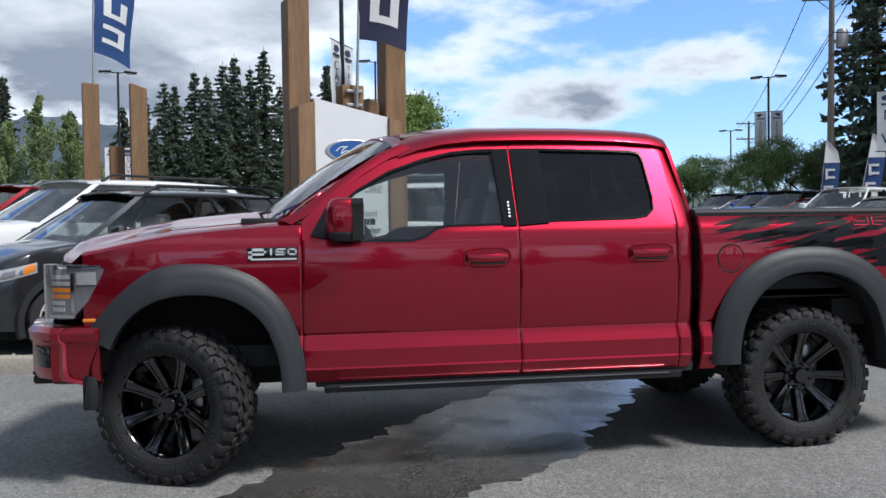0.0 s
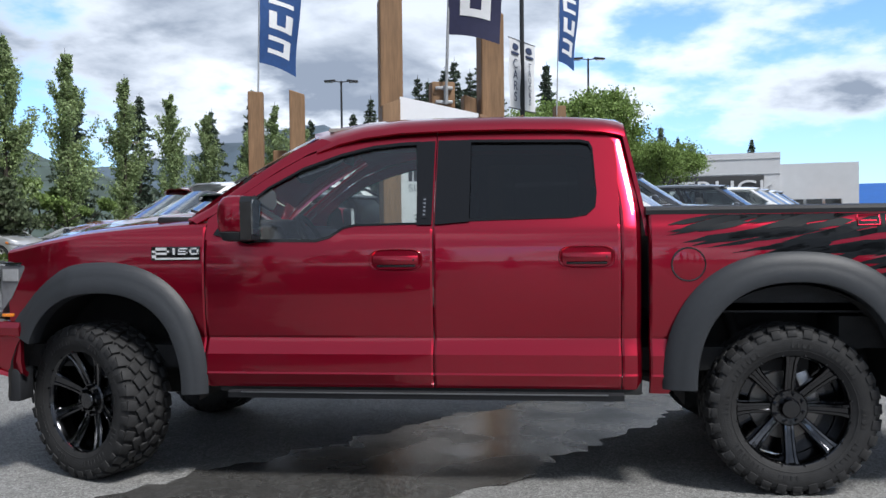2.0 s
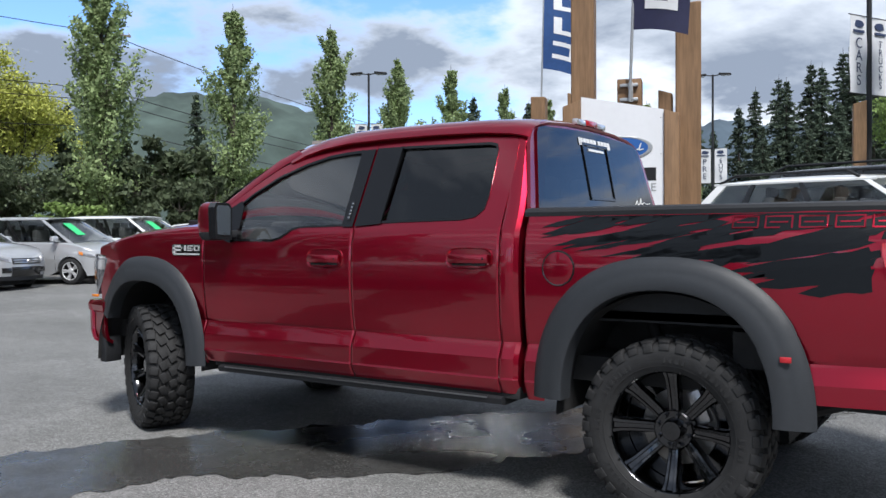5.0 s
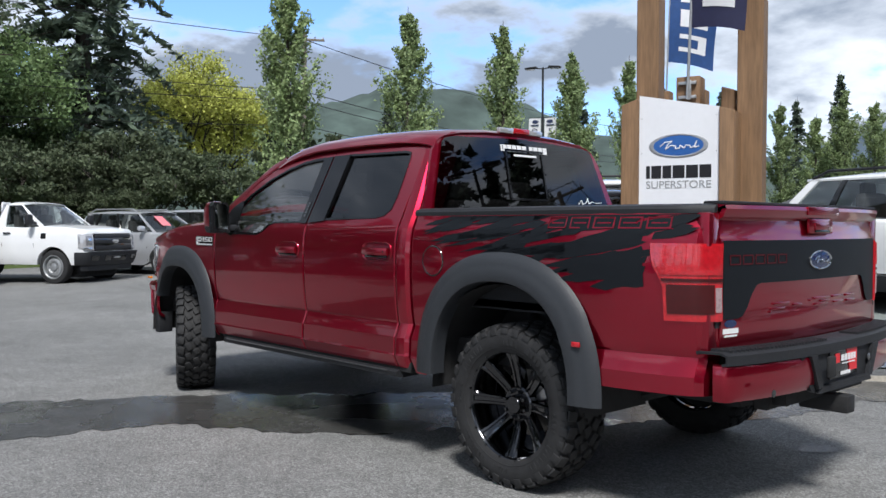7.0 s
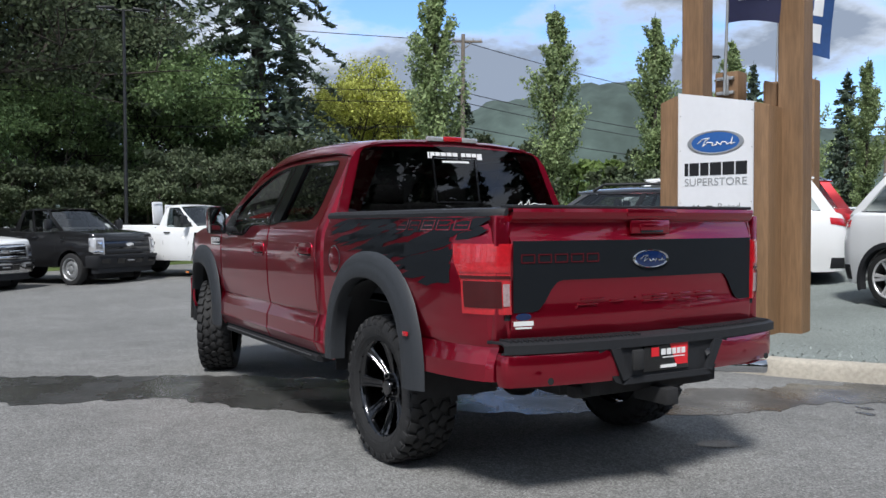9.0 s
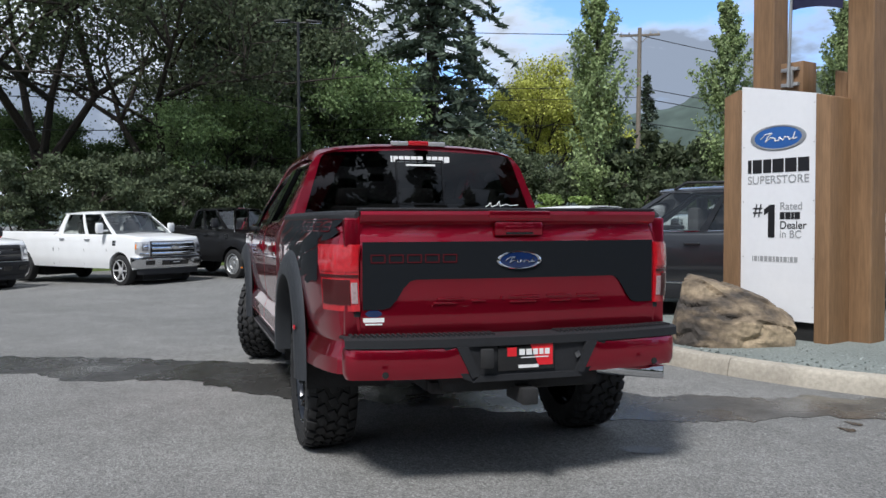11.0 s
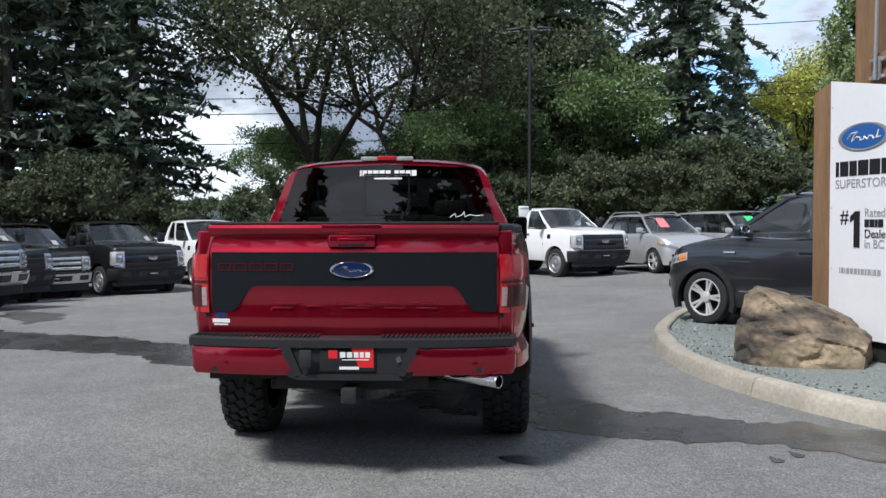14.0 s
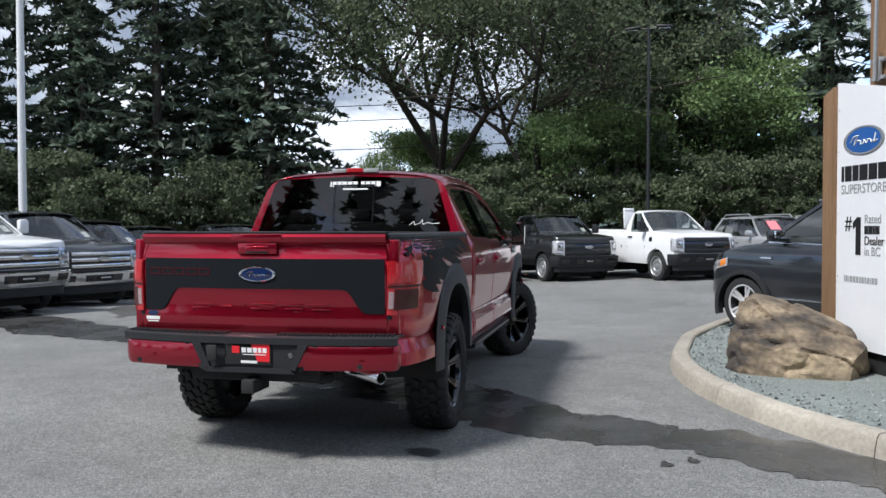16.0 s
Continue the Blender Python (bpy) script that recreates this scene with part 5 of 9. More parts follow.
def big_wheel():
    """One off-road wheel, axle along z, its face towards +z; returns the meshes by name."""
    made = {}
    r, w = 0.421, 0.305
    bm = bmesh.new()
    lathe(bm, tyre_profile(w, r), 72)
    for k in range(72):
        a = 2 * math.pi * k / 72
        if k % 18 in (2, 3, 4, 5, 6, 7, 8, 11, 12, 13, 14):
            box(bm, (0.335 * math.cos(a), 0.335 * math.sin(a), w / 2 - 0.001), (0.032, 0.010 if k % 3 else 0.018, 0.003), rot=(0, 0, math.degrees(a)))
    lathe(bm, [(0.300, w * 0.470), (0.303, w * 0.478), (0.306, w * 0.478)], 72)
    made["tyre"] = (bm, RUBBER)
    bm = bmesh.new()
    n = 32
    for k in range(n):
        for zc, wd, ln, off, sl in ((-0.118, 0.050, 0.060, 0.0, 10), (-0.060, 0.048, 0.064, 0.45, -28), (0.0, 0.046, 0.056, 0.1, 24), (0.060, 0.048, 0.064, 0.6, 28), (0.118, 0.050, 0.060, 0.2, -10)):
            a = 2 * math.pi * (k + off) / n
            edge = abs(zc) > 0.1
            rr = r - (0.010 if edge else 0.006)
            vs = box(bm, (0, 0, 0), (0.020, ln * (0.86 if (k + int(off * 9)) % 2 else 1.0), wd), rot=(sl, 0, 0), bevel=0.004)
            tilt = -16 if zc > 0.1 else 16 if zc < -0.1 else 0
            bmesh.ops.rotate(bm, cent=(0, 0, 0), matrix=Euler((0, radians(tilt), 0)).to_matrix(), verts=vs)
            bmesh.ops.translate(bm, vec=(rr, 0, zc), verts=vs)
            bmesh.ops.rotate(bm, cent=(0, 0, 0), matrix=Euler((0, 0, a)).to_matrix(), verts=vs)
        for sd in (-1, 1):
            a = 2 * math.pi * (k + 0.2) / n
            vs = box(bm, (0, 0, 0), (0.042 if k % 2 else 0.030, 0.046, 0.010), bevel=0.003)
            bmesh.ops.rotate(bm, cent=(0, 0, 0), matrix=Euler((0, radians(sd * 12), 0)).to_matrix(), verts=vs)
            bmesh.ops.translate(bm, vec=(0.387, 0, sd * 0.146), verts=vs)
            bmesh.ops.rotate(bm, cent=(0, 0, 0), matrix=Euler((0, 0, a)).to_matrix(), verts=vs)
    made["tread"] = (bm, RUBBER)
    bm = bmesh.new()
    lathe(bm, [(0.276, -0.13), (0.268, -0.13), (0.262, 0.075), (0.266, 0.108), (0.276, 0.124), (0.284, 0.130), (0.292, 0.130), (0.294, 0.122), (0.284, 0.105)], 64)
    lathe(bm, [(0.262, -0.06), (0.0, -0.06)], 48)
    made["rim"] = (bm, RIM_BLACK)
    bm = bmesh.new()
    for k in range(8):
        a = math.pi / 8 + 2 * math.pi * k / 8
        rows = []
        for rr, hw, zt, zb in ((0.072, 0.026, 0.050, 0.0), (0.12, 0.027, 0.056, 0.005), (0.18, 0.029, 0.074, 0.02), (0.232, 0.032, 0.094, 0.05), (0.255, 0.037, 0.106, 0.06), (0.274, 0.044, 0.116, 0.08)):
            rows.append([(rr, -hw, zb), (rr, -hw, zt - 0.010), (rr, -hw * 0.80, zt), (rr, -hw * 0.42, zt + 0.001), (rr, -hw * 0.30, zt - 0.006), (rr, hw * 0.30, zt - 0.006), (rr, hw * 0.42, zt + 0.001), (rr, hw * 0.80, zt), (rr, hw, zt - 0.010), (rr, hw, zb)])
        vr = strip(bm, rows, True)
        bm.faces.new(vr[0]), bm.faces.new(vr[-1][::-1])
        vs = [v for row in vr for v in row]
        bmesh.ops.rotate(bm, cent=(0, 0, 0), matrix=Euler((0, 0, a)).to_matrix(), verts=vs)
    made["spokes"] = (bm, RIM_BLACK)
    bm = bmesh.new()
    lathe(bm, [(0.096, 0.0), (0.094, 0.050), (0.086, 0.058), (0.052, 0.054), (0.048, 0.082), (0.042, 0.090), (0.0, 0.092)], 32)
    made["hub_cap"] = (bm, RIM_BLACK)
    bm = bmesh.new()
    for k in range(8):
        a = 2 * math.pi * k / 8 + 0.1
        rod(bm, (0.070 * math.cos(a), 0.070 * math.sin(a), 0.04), (0.070 * math.cos(a), 0.070 * math.sin(a), 0.082), 0.011, 0.009, 6)
    made["lug_nut"] = (bm, RIM_BLACK)
    bm = bmesh.new()
    for k in range(16):
        a = 2 * math.pi * (k + 0.5) / 16
        rod(bm, (0.279 * math.cos(a), 0.279 * math.sin(a), 0.12), (0.279 * math.cos(a), 0.279 * math.sin(a), 0.134), 0.006, 0.005, 6)
    made["rim_bolt"] = (bm, RIM_BLACK)
    bm = bmesh.new()
    lathe(bm, [(0.0, -0.035), (0.175, -0.035), (0.175, -0.058), (0.0, -0.058)], 40)
    made["brake_disc"] = (bm, material("brake_iron", (0.22, 0.21, 0.20), 0.4, 0.9, vary=0.2, scale=20))
    bm = bmesh.new()
    box(bm, (0.13, 0.06, -0.02), (0.07, 0.16, 0.06), bevel=0.012)
    made["brake_caliper"] = (bm, MILLED)
    return {name: part(name, bm, mat, smooth=30) for name, (bm, mat) in made.items()}


first = big_wheel()
spots = [(0.0, -1, -25.0), (0.0, 1, -25.0), (3.69, -1, 0.0), (3.69, 1, 0.0)]
for n, (x, s, steer) in enumerate(spots):
    hub = new("wheel")
    hub.parent = truck
    spin = 11.0 * n
    hub.matrix_local = Matrix.Translation((x, s * (0.90 if s > 0 else 0.85), 0.421)) @ Matrix.Rotation(radians(steer), 4, "Z") @ Matrix.Rotation(radians(90 if s < 0 else -90), 4, "X") @ Matrix.Rotation(radians(spin), 4, "Z")
    for name, ob in first.items():
        one = ob if n == 0 else new(name, ob.data)
        if name in ("rim_bolt", "lug_nut", "tread"):
            one["kind"] = "stuff"
        one.parent = hub

# ---------- the timber sign and its posts ----------
SIGN_WHITE = material("sign_white", (0.78, 0.79, 0.82), 0.35, vary=0.02, scale=15, stain=0.03, stain_scale=2)
INK = material("black_print", (0.012, 0.012, 0.014), 0.45, vary=0.05, scale=30)
INK_GREY = material("grey_print", (0.32, 0.33, 0.34), 0.45, vary=0.05, scale=30)
STEEL = material("galvanised_steel", (0.42, 0.43, 0.44), 0.45, 0.7, vary=0.12, scale=30)
POLE_BLACK = material("black_pole_paint", (0.02, 0.021, 0.023), 0.45, vary=0.1, scale=20)


def timber_post(name, x, y, w, d, z0, z1, turn, label, slope=0.0, group=""):
    """A squared timber with eased edges and a sloping top."""
    bm = bmesh.new()
    e = 0.012
    outline = [(-w / 2 + e, -d / 2), (w / 2 - e, -d / 2), (w / 2, -d / 2 + e), (w / 2, d / 2 - e), (w / 2 - e, d / 2), (-w / 2 + e, d / 2), (-w / 2, d / 2 - e), (-w / 2, -d / 2 + e)]
    rows = [[(px, py, z0) for px, py in outline], [(px, py, z1 - 0.015 + slope * px) for px, py in outline], [(px * 0.93, py * 0.93, z1 + slope * px) for px, py in outline]]
    vr = strip(bm, rows, True)
    bm.faces.new(vr[-1])
    bm.faces.new(vr[0][::-1])
    for k in range(2):
        px = (k - 0.5) * w * 0.4
        box(bm, (px, -d / 2 + 0.001, (z0 + z1) / 2 + 0.2 * k), (0.004, 0.004, (z1 - z0) * 0.5))
    ob = part(name, bm, TIMBER, smooth=20)
    ob.matrix_world = pose(x, y, 0, 0, 0, turn)
    return tagged(ob, label, "post", group)


TURN = math.degrees(math.atan2(0.26, 0.87))
timber_post("timber_post", 0.70, 4.78, 0.27, 0.27, 0.1, 4.12, TURN, "tall square stained timber post behind the sign", 0.1, "sign posts")
timber_post("timber_post", 1.88, 5.04, 0.28, 0.28, 0.1, 3.93, TURN, "tall square stained timber post beside the sign", 0.06, "sign posts")
timber_post("timber_post", 1.62, 5.02, 0.16, 0.2, 0.1, 2.95, TURN, "short stained timber post behind the sign", -0.3, "sign posts")

sign = thing("pylon_sign", pose(0.90, 4.26, 0, 0, 0, TURN), "white pylon sign panel between two stained timbers", "sign")
W = 0.908
bm = bmesh.new()
slab(bm, [(0.0, 0.0, 0.34), (W, 0.0, 0.34), (W, 0.0, 2.69), (0.0, 0.0, 2.87)], (0, 1, 0), 0.05)
panel = part("panel", bm, SIGN_WHITE, sign, smooth=0)
bm = bmesh.new()
for x in (0.03, W - 0.03):
    for z in (0.5, 1.0, 1.6, 2.2, 2.6):
        lathe(bm, [(0.0, 0.004), (0.006, 0.003), (0.007, 0.0)], 8, Matrix.Translation((x, -0.001, z)) @ Matrix.Rotation(radians(90), 4, "X"))
part("screw", bm, STEEL, panel)
for x, w, d, z1, sl, off in ((-0.105, 0.205, 0.34, 2.80, 0.35, 0.13), (W + 0.085, 0.165, 0.50, 2.66, -0.30, 0.215)):
    bm = bmesh.new()
    vs = box(bm, (x, off, 1.4), (w, d, 2.6), bevel=0.012)
    for v in vs:
        v.co.z = 0.1 if v.co.z < 0.5 else z1 + (v.co.x - x) * sl - (0.012 if v.co.z < 2.695 else 0)
    part("timber", bm, TIMBER, sign, smooth=20)
bm = bmesh.new()
box(bm, (W / 2, 0.08, 0.22), (W, 0.06, 0.24))
part("plinth", bm, UNDER, sign)
FACE = Matrix.Rotation(radians(90), 4, "X")
oval_badge("oval_badge", panel, (0.455, -0.001, 2.275), 0.67, 0.27, FACE, STEEL, WHITE_VINYL, SIGN_BLUE)
# name bars: six heavy blocks over a thin grey line of blocks
x = 0.085
for k, w in enumerate((0.045, 0.115, 0.10, 0.135, 0.135, 0.13)):
    bm = bmesh.new()
    box(bm, (x + w / 2, -0.002, 1.98), (w, 0.003, 0.145))
    part("name_bar", bm, INK, panel)
    x += w + 0.016
face = lambda x, z: Matrix.Translation((x, -0.003, z)) @ FACE
letters("hash_sign", "#", 0.20, face(0.215, 1.51), INK, panel)
letters("superstore_word", "SUPERSTORE", 0.122, face(0.455, 1.83), INK_GREY, panel).scale = (1.06, 1, 1)
bm = bmesh.new()
slab(bm, [(x, -0.001, z) for x, z in ((0.345, 1.215), (0.425, 1.215), (0.425, 1.565), (0.365, 1.565), (0.295, 1.515), (0.295, 1.455), (0.345, 1.485))], (0, -1, 0), 0.004)
part("numeral", bm, INK, panel)
letters("slogan_word", "Rated", 0.115, face(0.485, 1.545), INK_GREY, panel, align="LEFT")
bm = bmesh.new()
for x0, x1 in ((0.487, 0.545), (0.553, 0.615), (0.622, 0.655), (0.662, 0.725)):
    box(bm, ((x0 + x1) / 2, -0.002, 1.447), (x1 - x0, 0.003, 0.075))
part("slogan_bar", bm, INK, panel)
letters("slogan_word", "Dealer", 0.115, face(0.485, 1.345), INK, panel, align="LEFT")
letters("slogan_word", "in BC", 0.115, face(0.485, 1.25), INK_GREY, panel, align="LEFT")
bm = bmesh.new()
x = 0.15
for w in (0.012, 0.035, 0.012, 0.04, 0.04, 0.04, 0.025, 0.04, 0.025, 0.04, 0.01, 0.035, 0.04):
    box(bm, (x + w / 2, -0.002, 0.985), (w, 0.003, 0.055))
    x += w + 0.013
part("address_bar", bm, INK_GREY, panel)["kind"] = "stuff"

# timber block with a steel bracket and flag staff over the sign
blk = thing("flag_bracket", pose(1.36, 4.55, 2.0, 0, 0, TURN), "stained timber block with steel bracket holding a flag staff", "bracket")
bm = bmesh.new()
box(bm, (0, 0.10, 0.90), (0.27, 0.24, 0.34), bevel=0.01)
box(bm, (0, 0.16, 0.30), (0.16, 0.12, 1.2), bevel=0.01)
part("block", bm, TIMBER, blk)
bm = bmesh.new()
for z in (0.83, 0.99):
    box(bm, (0.0, -0.045, z), (0.20, 0.045, 0.035), bevel=0.004)
box(bm, (0.02, -0.06, 0.91), (0.05, 0.03, 0.22), bevel=0.004)
part("bracket", bm, STEEL, blk)
FLAG_BLUE = material("blue_flag_cloth", (0.020, 0.065, 0.20), 0.7, vary=0.12, scale=12, bump=0.2, bump_scale=300)
FLAG_NAVY = material("navy_flag_cloth", (0.018, 0.020, 0.060), 0.7, vary=0.12, scale=12, bump=0.2, bump_scale=300)
CLOTH_WHITE = material("white_print_on_cloth", (0.72, 0.73, 0.75), 0.7, vary=0.05, scale=12)
FLAG_ROYAL = material("royal_flag_cloth", (0.015, 0.095, 0.34), 0.7, vary=0.12, scale=12, bump=0.2, bump_scale=300)


def flag(x, y, z0, z1, lean, turn, w, h, cloth, marks, label):
    """A staff with a tall cloth that hangs in soft folds; the marks are plain white blocks."""
    f = thing("staff_flag", pose(x, y, z0, 0, 0, turn), label, "flag", "staff flags")
    top = Vector((lean * (z1 - z0), 0, z1 - z0))
    bm = bmesh.new()
    rod(bm, (0, 0, 0), top, 0.018, 0.012, 10)
    part("staff", bm, STEEL, f)

    def at(u, v, off=0.0):
        base = top * (1 - v * h / (z1 - z0))
        fold = 0.035 * math.sin(u * 5.0 + v * 3.0) * u + 0.03 * math.sin(v * 7 + u * 2)
        sag = 0.18 * u * u * h * (0.3 + 0.7 * v)
        return (base.x + u * w * (1 - 0.06 * v), fold + off, base.z - sag * 0.35)
    bm = bmesh.new()
    strip(bm, [[at(i / 10, j / 16) for i in range(11)] for j in range(17)])
    c = part("cloth", bm, cloth, f)
    for n in range(marks):
        v0 = 0.10 + n * 0.86 / marks
        dv = 0.60 / marks
        for k, (a, b, c0, d0) in enumerate(((0.22, 0.40, 0, 1), (0.22, 0.80, 0, 0.25), (0.62, 0.80, 0, 1), (0.22, 0.80, 0.75, 1))):
            if (n + k) % 4 == 3:
                continue
            for off in (-0.006, 0.006):
                bm = bmesh.new()
                strip(bm, [[at(a + (b - a) * i / 4, v0 + dv * (c0 + (d0 - c0) * j / 5), off) for i in range(5)] for j in range(6)])
                part("mark", bm, CLOTH_WHITE, c)
    return f


flag(1.40, 4.46, 2.80, 5.35, 0.035, 8, 0.64, 1.75, FLAG_NAVY, 3, "navy staff flag with white block marks over the sign")
flag(-2.90, 10.75, 4.0, 6.9, 0.03, 60, 1.10, 2.25, FLAG_BLUE, 4, "blue staff flag with white block marks on a timber post")
flag(2.95, 16.9, 4.3, 8.2, 0.05, 55, 0.90, 2.5, FLAG_BLUE, 4, "blue staff flag with white block marks on a timber post")
for x, y, z1, sl in ((-2.95, 10.75, 4.06, -0.05), (-2.12, 10.70, 4.02, -0.3), (-2.56, 11.0, 2.95, 0.0), (1.93, 17.9, 4.42, 0.25), (3.02, 17.1, 4.55, 0.05)):
    timber_post("timber_post", x, y, 0.29 if z1 > 3 else 0.26, 0.27, 0.0, z1, 14, "square stained timber post of a second sign" if z1 > 3 else "low stained timber post between two taller ones", sl, "second sign posts")

# boulder: a cleft block, high at one end, its top sloping down to the other
bm = bmesh.new()
CORNERS = [(-0.66, -0.12, 0.0), (-0.66, 0.28, 0.05), (-0.63, -0.06, 0.36), (-0.55, 0.05, 0.74), (-0.45, 0.24, 0.84), (-0.33, -0.10, 0.79), (0.02, 0.02, 0.69), (0.02, 0.32, 0.72), (0.34, -0.10, 0.57), (0.50, 0.34, 0.50), (0.69, 0.08, 0.34),
           (-0.46, -0.34, 0.10), (-0.36, -0.31, 0.42), (-0.06, -0.36, 0.33), (0.20, -0.41, 0.37), (0.64, -0.26, 0.25), (0.60, -0.30, 0.0), (0.02, -0.40, 0.0), (-0.40, -0.36, 0.0), (0.70, 0.22, 0.0), (0.45, 0.48, 0.0), (-0.40, 0.50, 0.0), (-0.30, 0.46, 0.60)]
for x, y, z in CORNERS:
    bm.verts.new((x * 0.90 + 0.01, y * 0.95, z * 0.87))
bmesh.ops.convex_hull(bm, input=list(bm.verts))
bmesh.ops.delete(bm, geom=[v for v in bm.verts if not v.link_faces], context="VERTS")
for k in range(5):
    bmesh.ops.subdivide_edges(bm, edges=[e for e in bm.edges if e.calc_length() > 0.045], cuts=1)
    bmesh.ops.triangulate(bm, faces=list(bm.faces))
bm.normal_update()
shift_by = {}
for v in bm.verts:
    p = v.co
    ledge = noise.noise(Vector((p.x * 2.2 + 3, p.y * 2.2, p.z * 2.6)))
    step = abs(noise.noise(Vector((p.x * 3.0, p.y * 3.0, (p.z + 0.25 * p.x) * 9))))
    crack = max(0.0, 0.10 - abs(noise.noise(Vector((p.x * 1.9 + 8, p.y * 2.4, (p.z + 0.3 * p.x) * 3.4))))) * 0.55
    shift_by[v] = v.normal * (0.016 * ledge + 0.018 * step - crack * 0.7 + 0.007 * noise.noise(p * 19))
for v, d in shift_by.items():
    v.co += d
ROCK = bpy.data.materials.new("boulder_stone")
ROCK.use_nodes = True
nodes, links = ROCK.node_tree.nodes, ROCK.node_tree.links
b = nodes["Principled BSDF"]
b.inputs["Roughness"].default_value = 0.85
tc = nodes.new("ShaderNodeTexCoord")
n1, n2, wave = nodes.new("ShaderNodeTexNoise"), nodes.new("ShaderNodeTexNoise"), nodes.new("ShaderNodeTexNoise")
n1.inputs["Scale"].default_value, n1.inputs["Detail"].default_value = 1.6, 6.0
n2.inputs["Scale"].default_value, n2.inputs["Detail"].default_value = 22.0, 8.0
mp = nodes.new("ShaderNodeMapping")
mp.inputs["Rotation"].default_value, mp.inputs["Scale"].default_value = (0.25, 0.35, 0), (1.2, 1.2, 4.0)
wave.inputs["Scale"].default_value, wave.inputs["Detail"].default_value = 1.5, 7.0
links.new(tc.outputs["Object"], n1.inputs["Vector"]), links.new(tc.outputs["Object"], n2.inputs["Vector"])
links.new(tc.outputs["Object"], mp.inputs["Vector"]), links.new(mp.outputs[0], wave.inputs["Vector"])
ramp = nodes.new("ShaderNodeValToRGB")
ramp.color_ramp.elements[0].position, ramp.color_ramp.elements[0].color = 0.44, (0.055, 0.047, 0.041, 1)
ramp.color_ramp.elements[1].position, ramp.color_ramp.elements[1].color = 0.62, (0.33, 0.26, 0.175, 1)
e = ramp.color_ramp.elements.new(0.5)
e.color = (0.155, 0.12, 0.085, 1)
mixn = nodes.new("ShaderNodeMath")
mixn.operation = "MULTIPLY_ADD"
mixn.inputs[1].default_value, mixn.inputs[2].default_value = 0.55, 0.0
links.new(wave.outputs["Fac"], mixn.inputs[0])
addn = nodes.new("ShaderNodeMath")
addn.operation = "MULTIPLY_ADD"
addn.inputs[1].default_value = 0.48
links.new(n1.outputs["Fac"], addn.inputs[0]), links.new(mixn.outputs[0], addn.inputs[2])
links.new(addn.outputs[0], ramp.inputs[0])
sc = nodes.new("ShaderNodeVectorMath")
sc.operation = "SCALE"
g = nodes.new("ShaderNodeMapRange")
g.inputs["From Min"].default_value, g.inputs["From Max"].default_value, g.inputs["To Min"].default_value, g.inputs["To Max"].default_value = 0.3, 0.7, 0.72, 1.3
links.new(n2.outputs["Fac"], g.inputs["Value"]), links.new(ramp.outputs[0], sc.inputs[0]), links.new(g.outputs[0], sc.inputs["Scale"])
links.new(sc.outputs[0], b.inputs["Base Color"])
bp = nodes.new("ShaderNodeBump")
bp.inputs["Strength"].default_value, bp.inputs["Distance"].default_value = 0.8, 0.02
links.new(wave.outputs["Fac"], bp.inputs["Height"]), links.new(bp.outputs[0], b.inputs["Normal"])
rock = part("boulder", bm, ROCK, smooth=10)
rock.matrix_world = pose(1.43, 3.76, 0.10, 0, 0, 67)
tagged(rock, "large angular brown boulder on the gravel before the sign", "rock")

# ---------- parked vehicles ----------
def paint(name, color, metal=0.35):
    return material(name, color, 0.35, metal, coat=1.0, vary=0.04, scale=400, stain=0.04, stain_scale=2, spec=0.15)


CAR_WHITE, CAR_BLACK, CAR_GREY, CAR_SILVER = paint("white_car_paint", (0.80, 0.81, 0.82), 0.0), paint("black_car_paint", (0.012, 0.012, 0.013), 0.1), paint("grey_car_paint", (0.060, 0.063, 0.069), 0.85), paint("silver_car_paint", (0.54, 0.55, 0.57), 0.5)
CAR_RED, CAR_BLUE, CAR_STONE = paint("red_car_paint", (0.26, 0.012, 0.018)), paint("blue_car_paint", (0.015, 0.07, 0.30)), paint("stone_grey_paint", (0.085, 0.09, 0.098), 0.7)
TYRE_FAR = material("plain_tyre", (0.02, 0.02, 0.021), 0.8, vary=0.15, scale=20)
ALLOY = material("bright_alloy", (0.66, 0.66, 0.67), 0.32, 0.45, vary=0.08, scale=30)
CABIN_DARK = material("dark_cabin", (0.07, 0.07, 0.073), 0.8, vary=0.2, scale=8)
GREEN_CARD = material("green_card", (0.05, 0.62, 0.22), 0.6, vary=0.05, scale=10)
PINK_CARD = material("pink_card", (0.78, 0.22, 0.25), 0.6, vary=0.05, scale=10)
PAPER = material("window_paper", (0.75, 0.76, 0.75), 0.7, vary=0.05, scale=10)

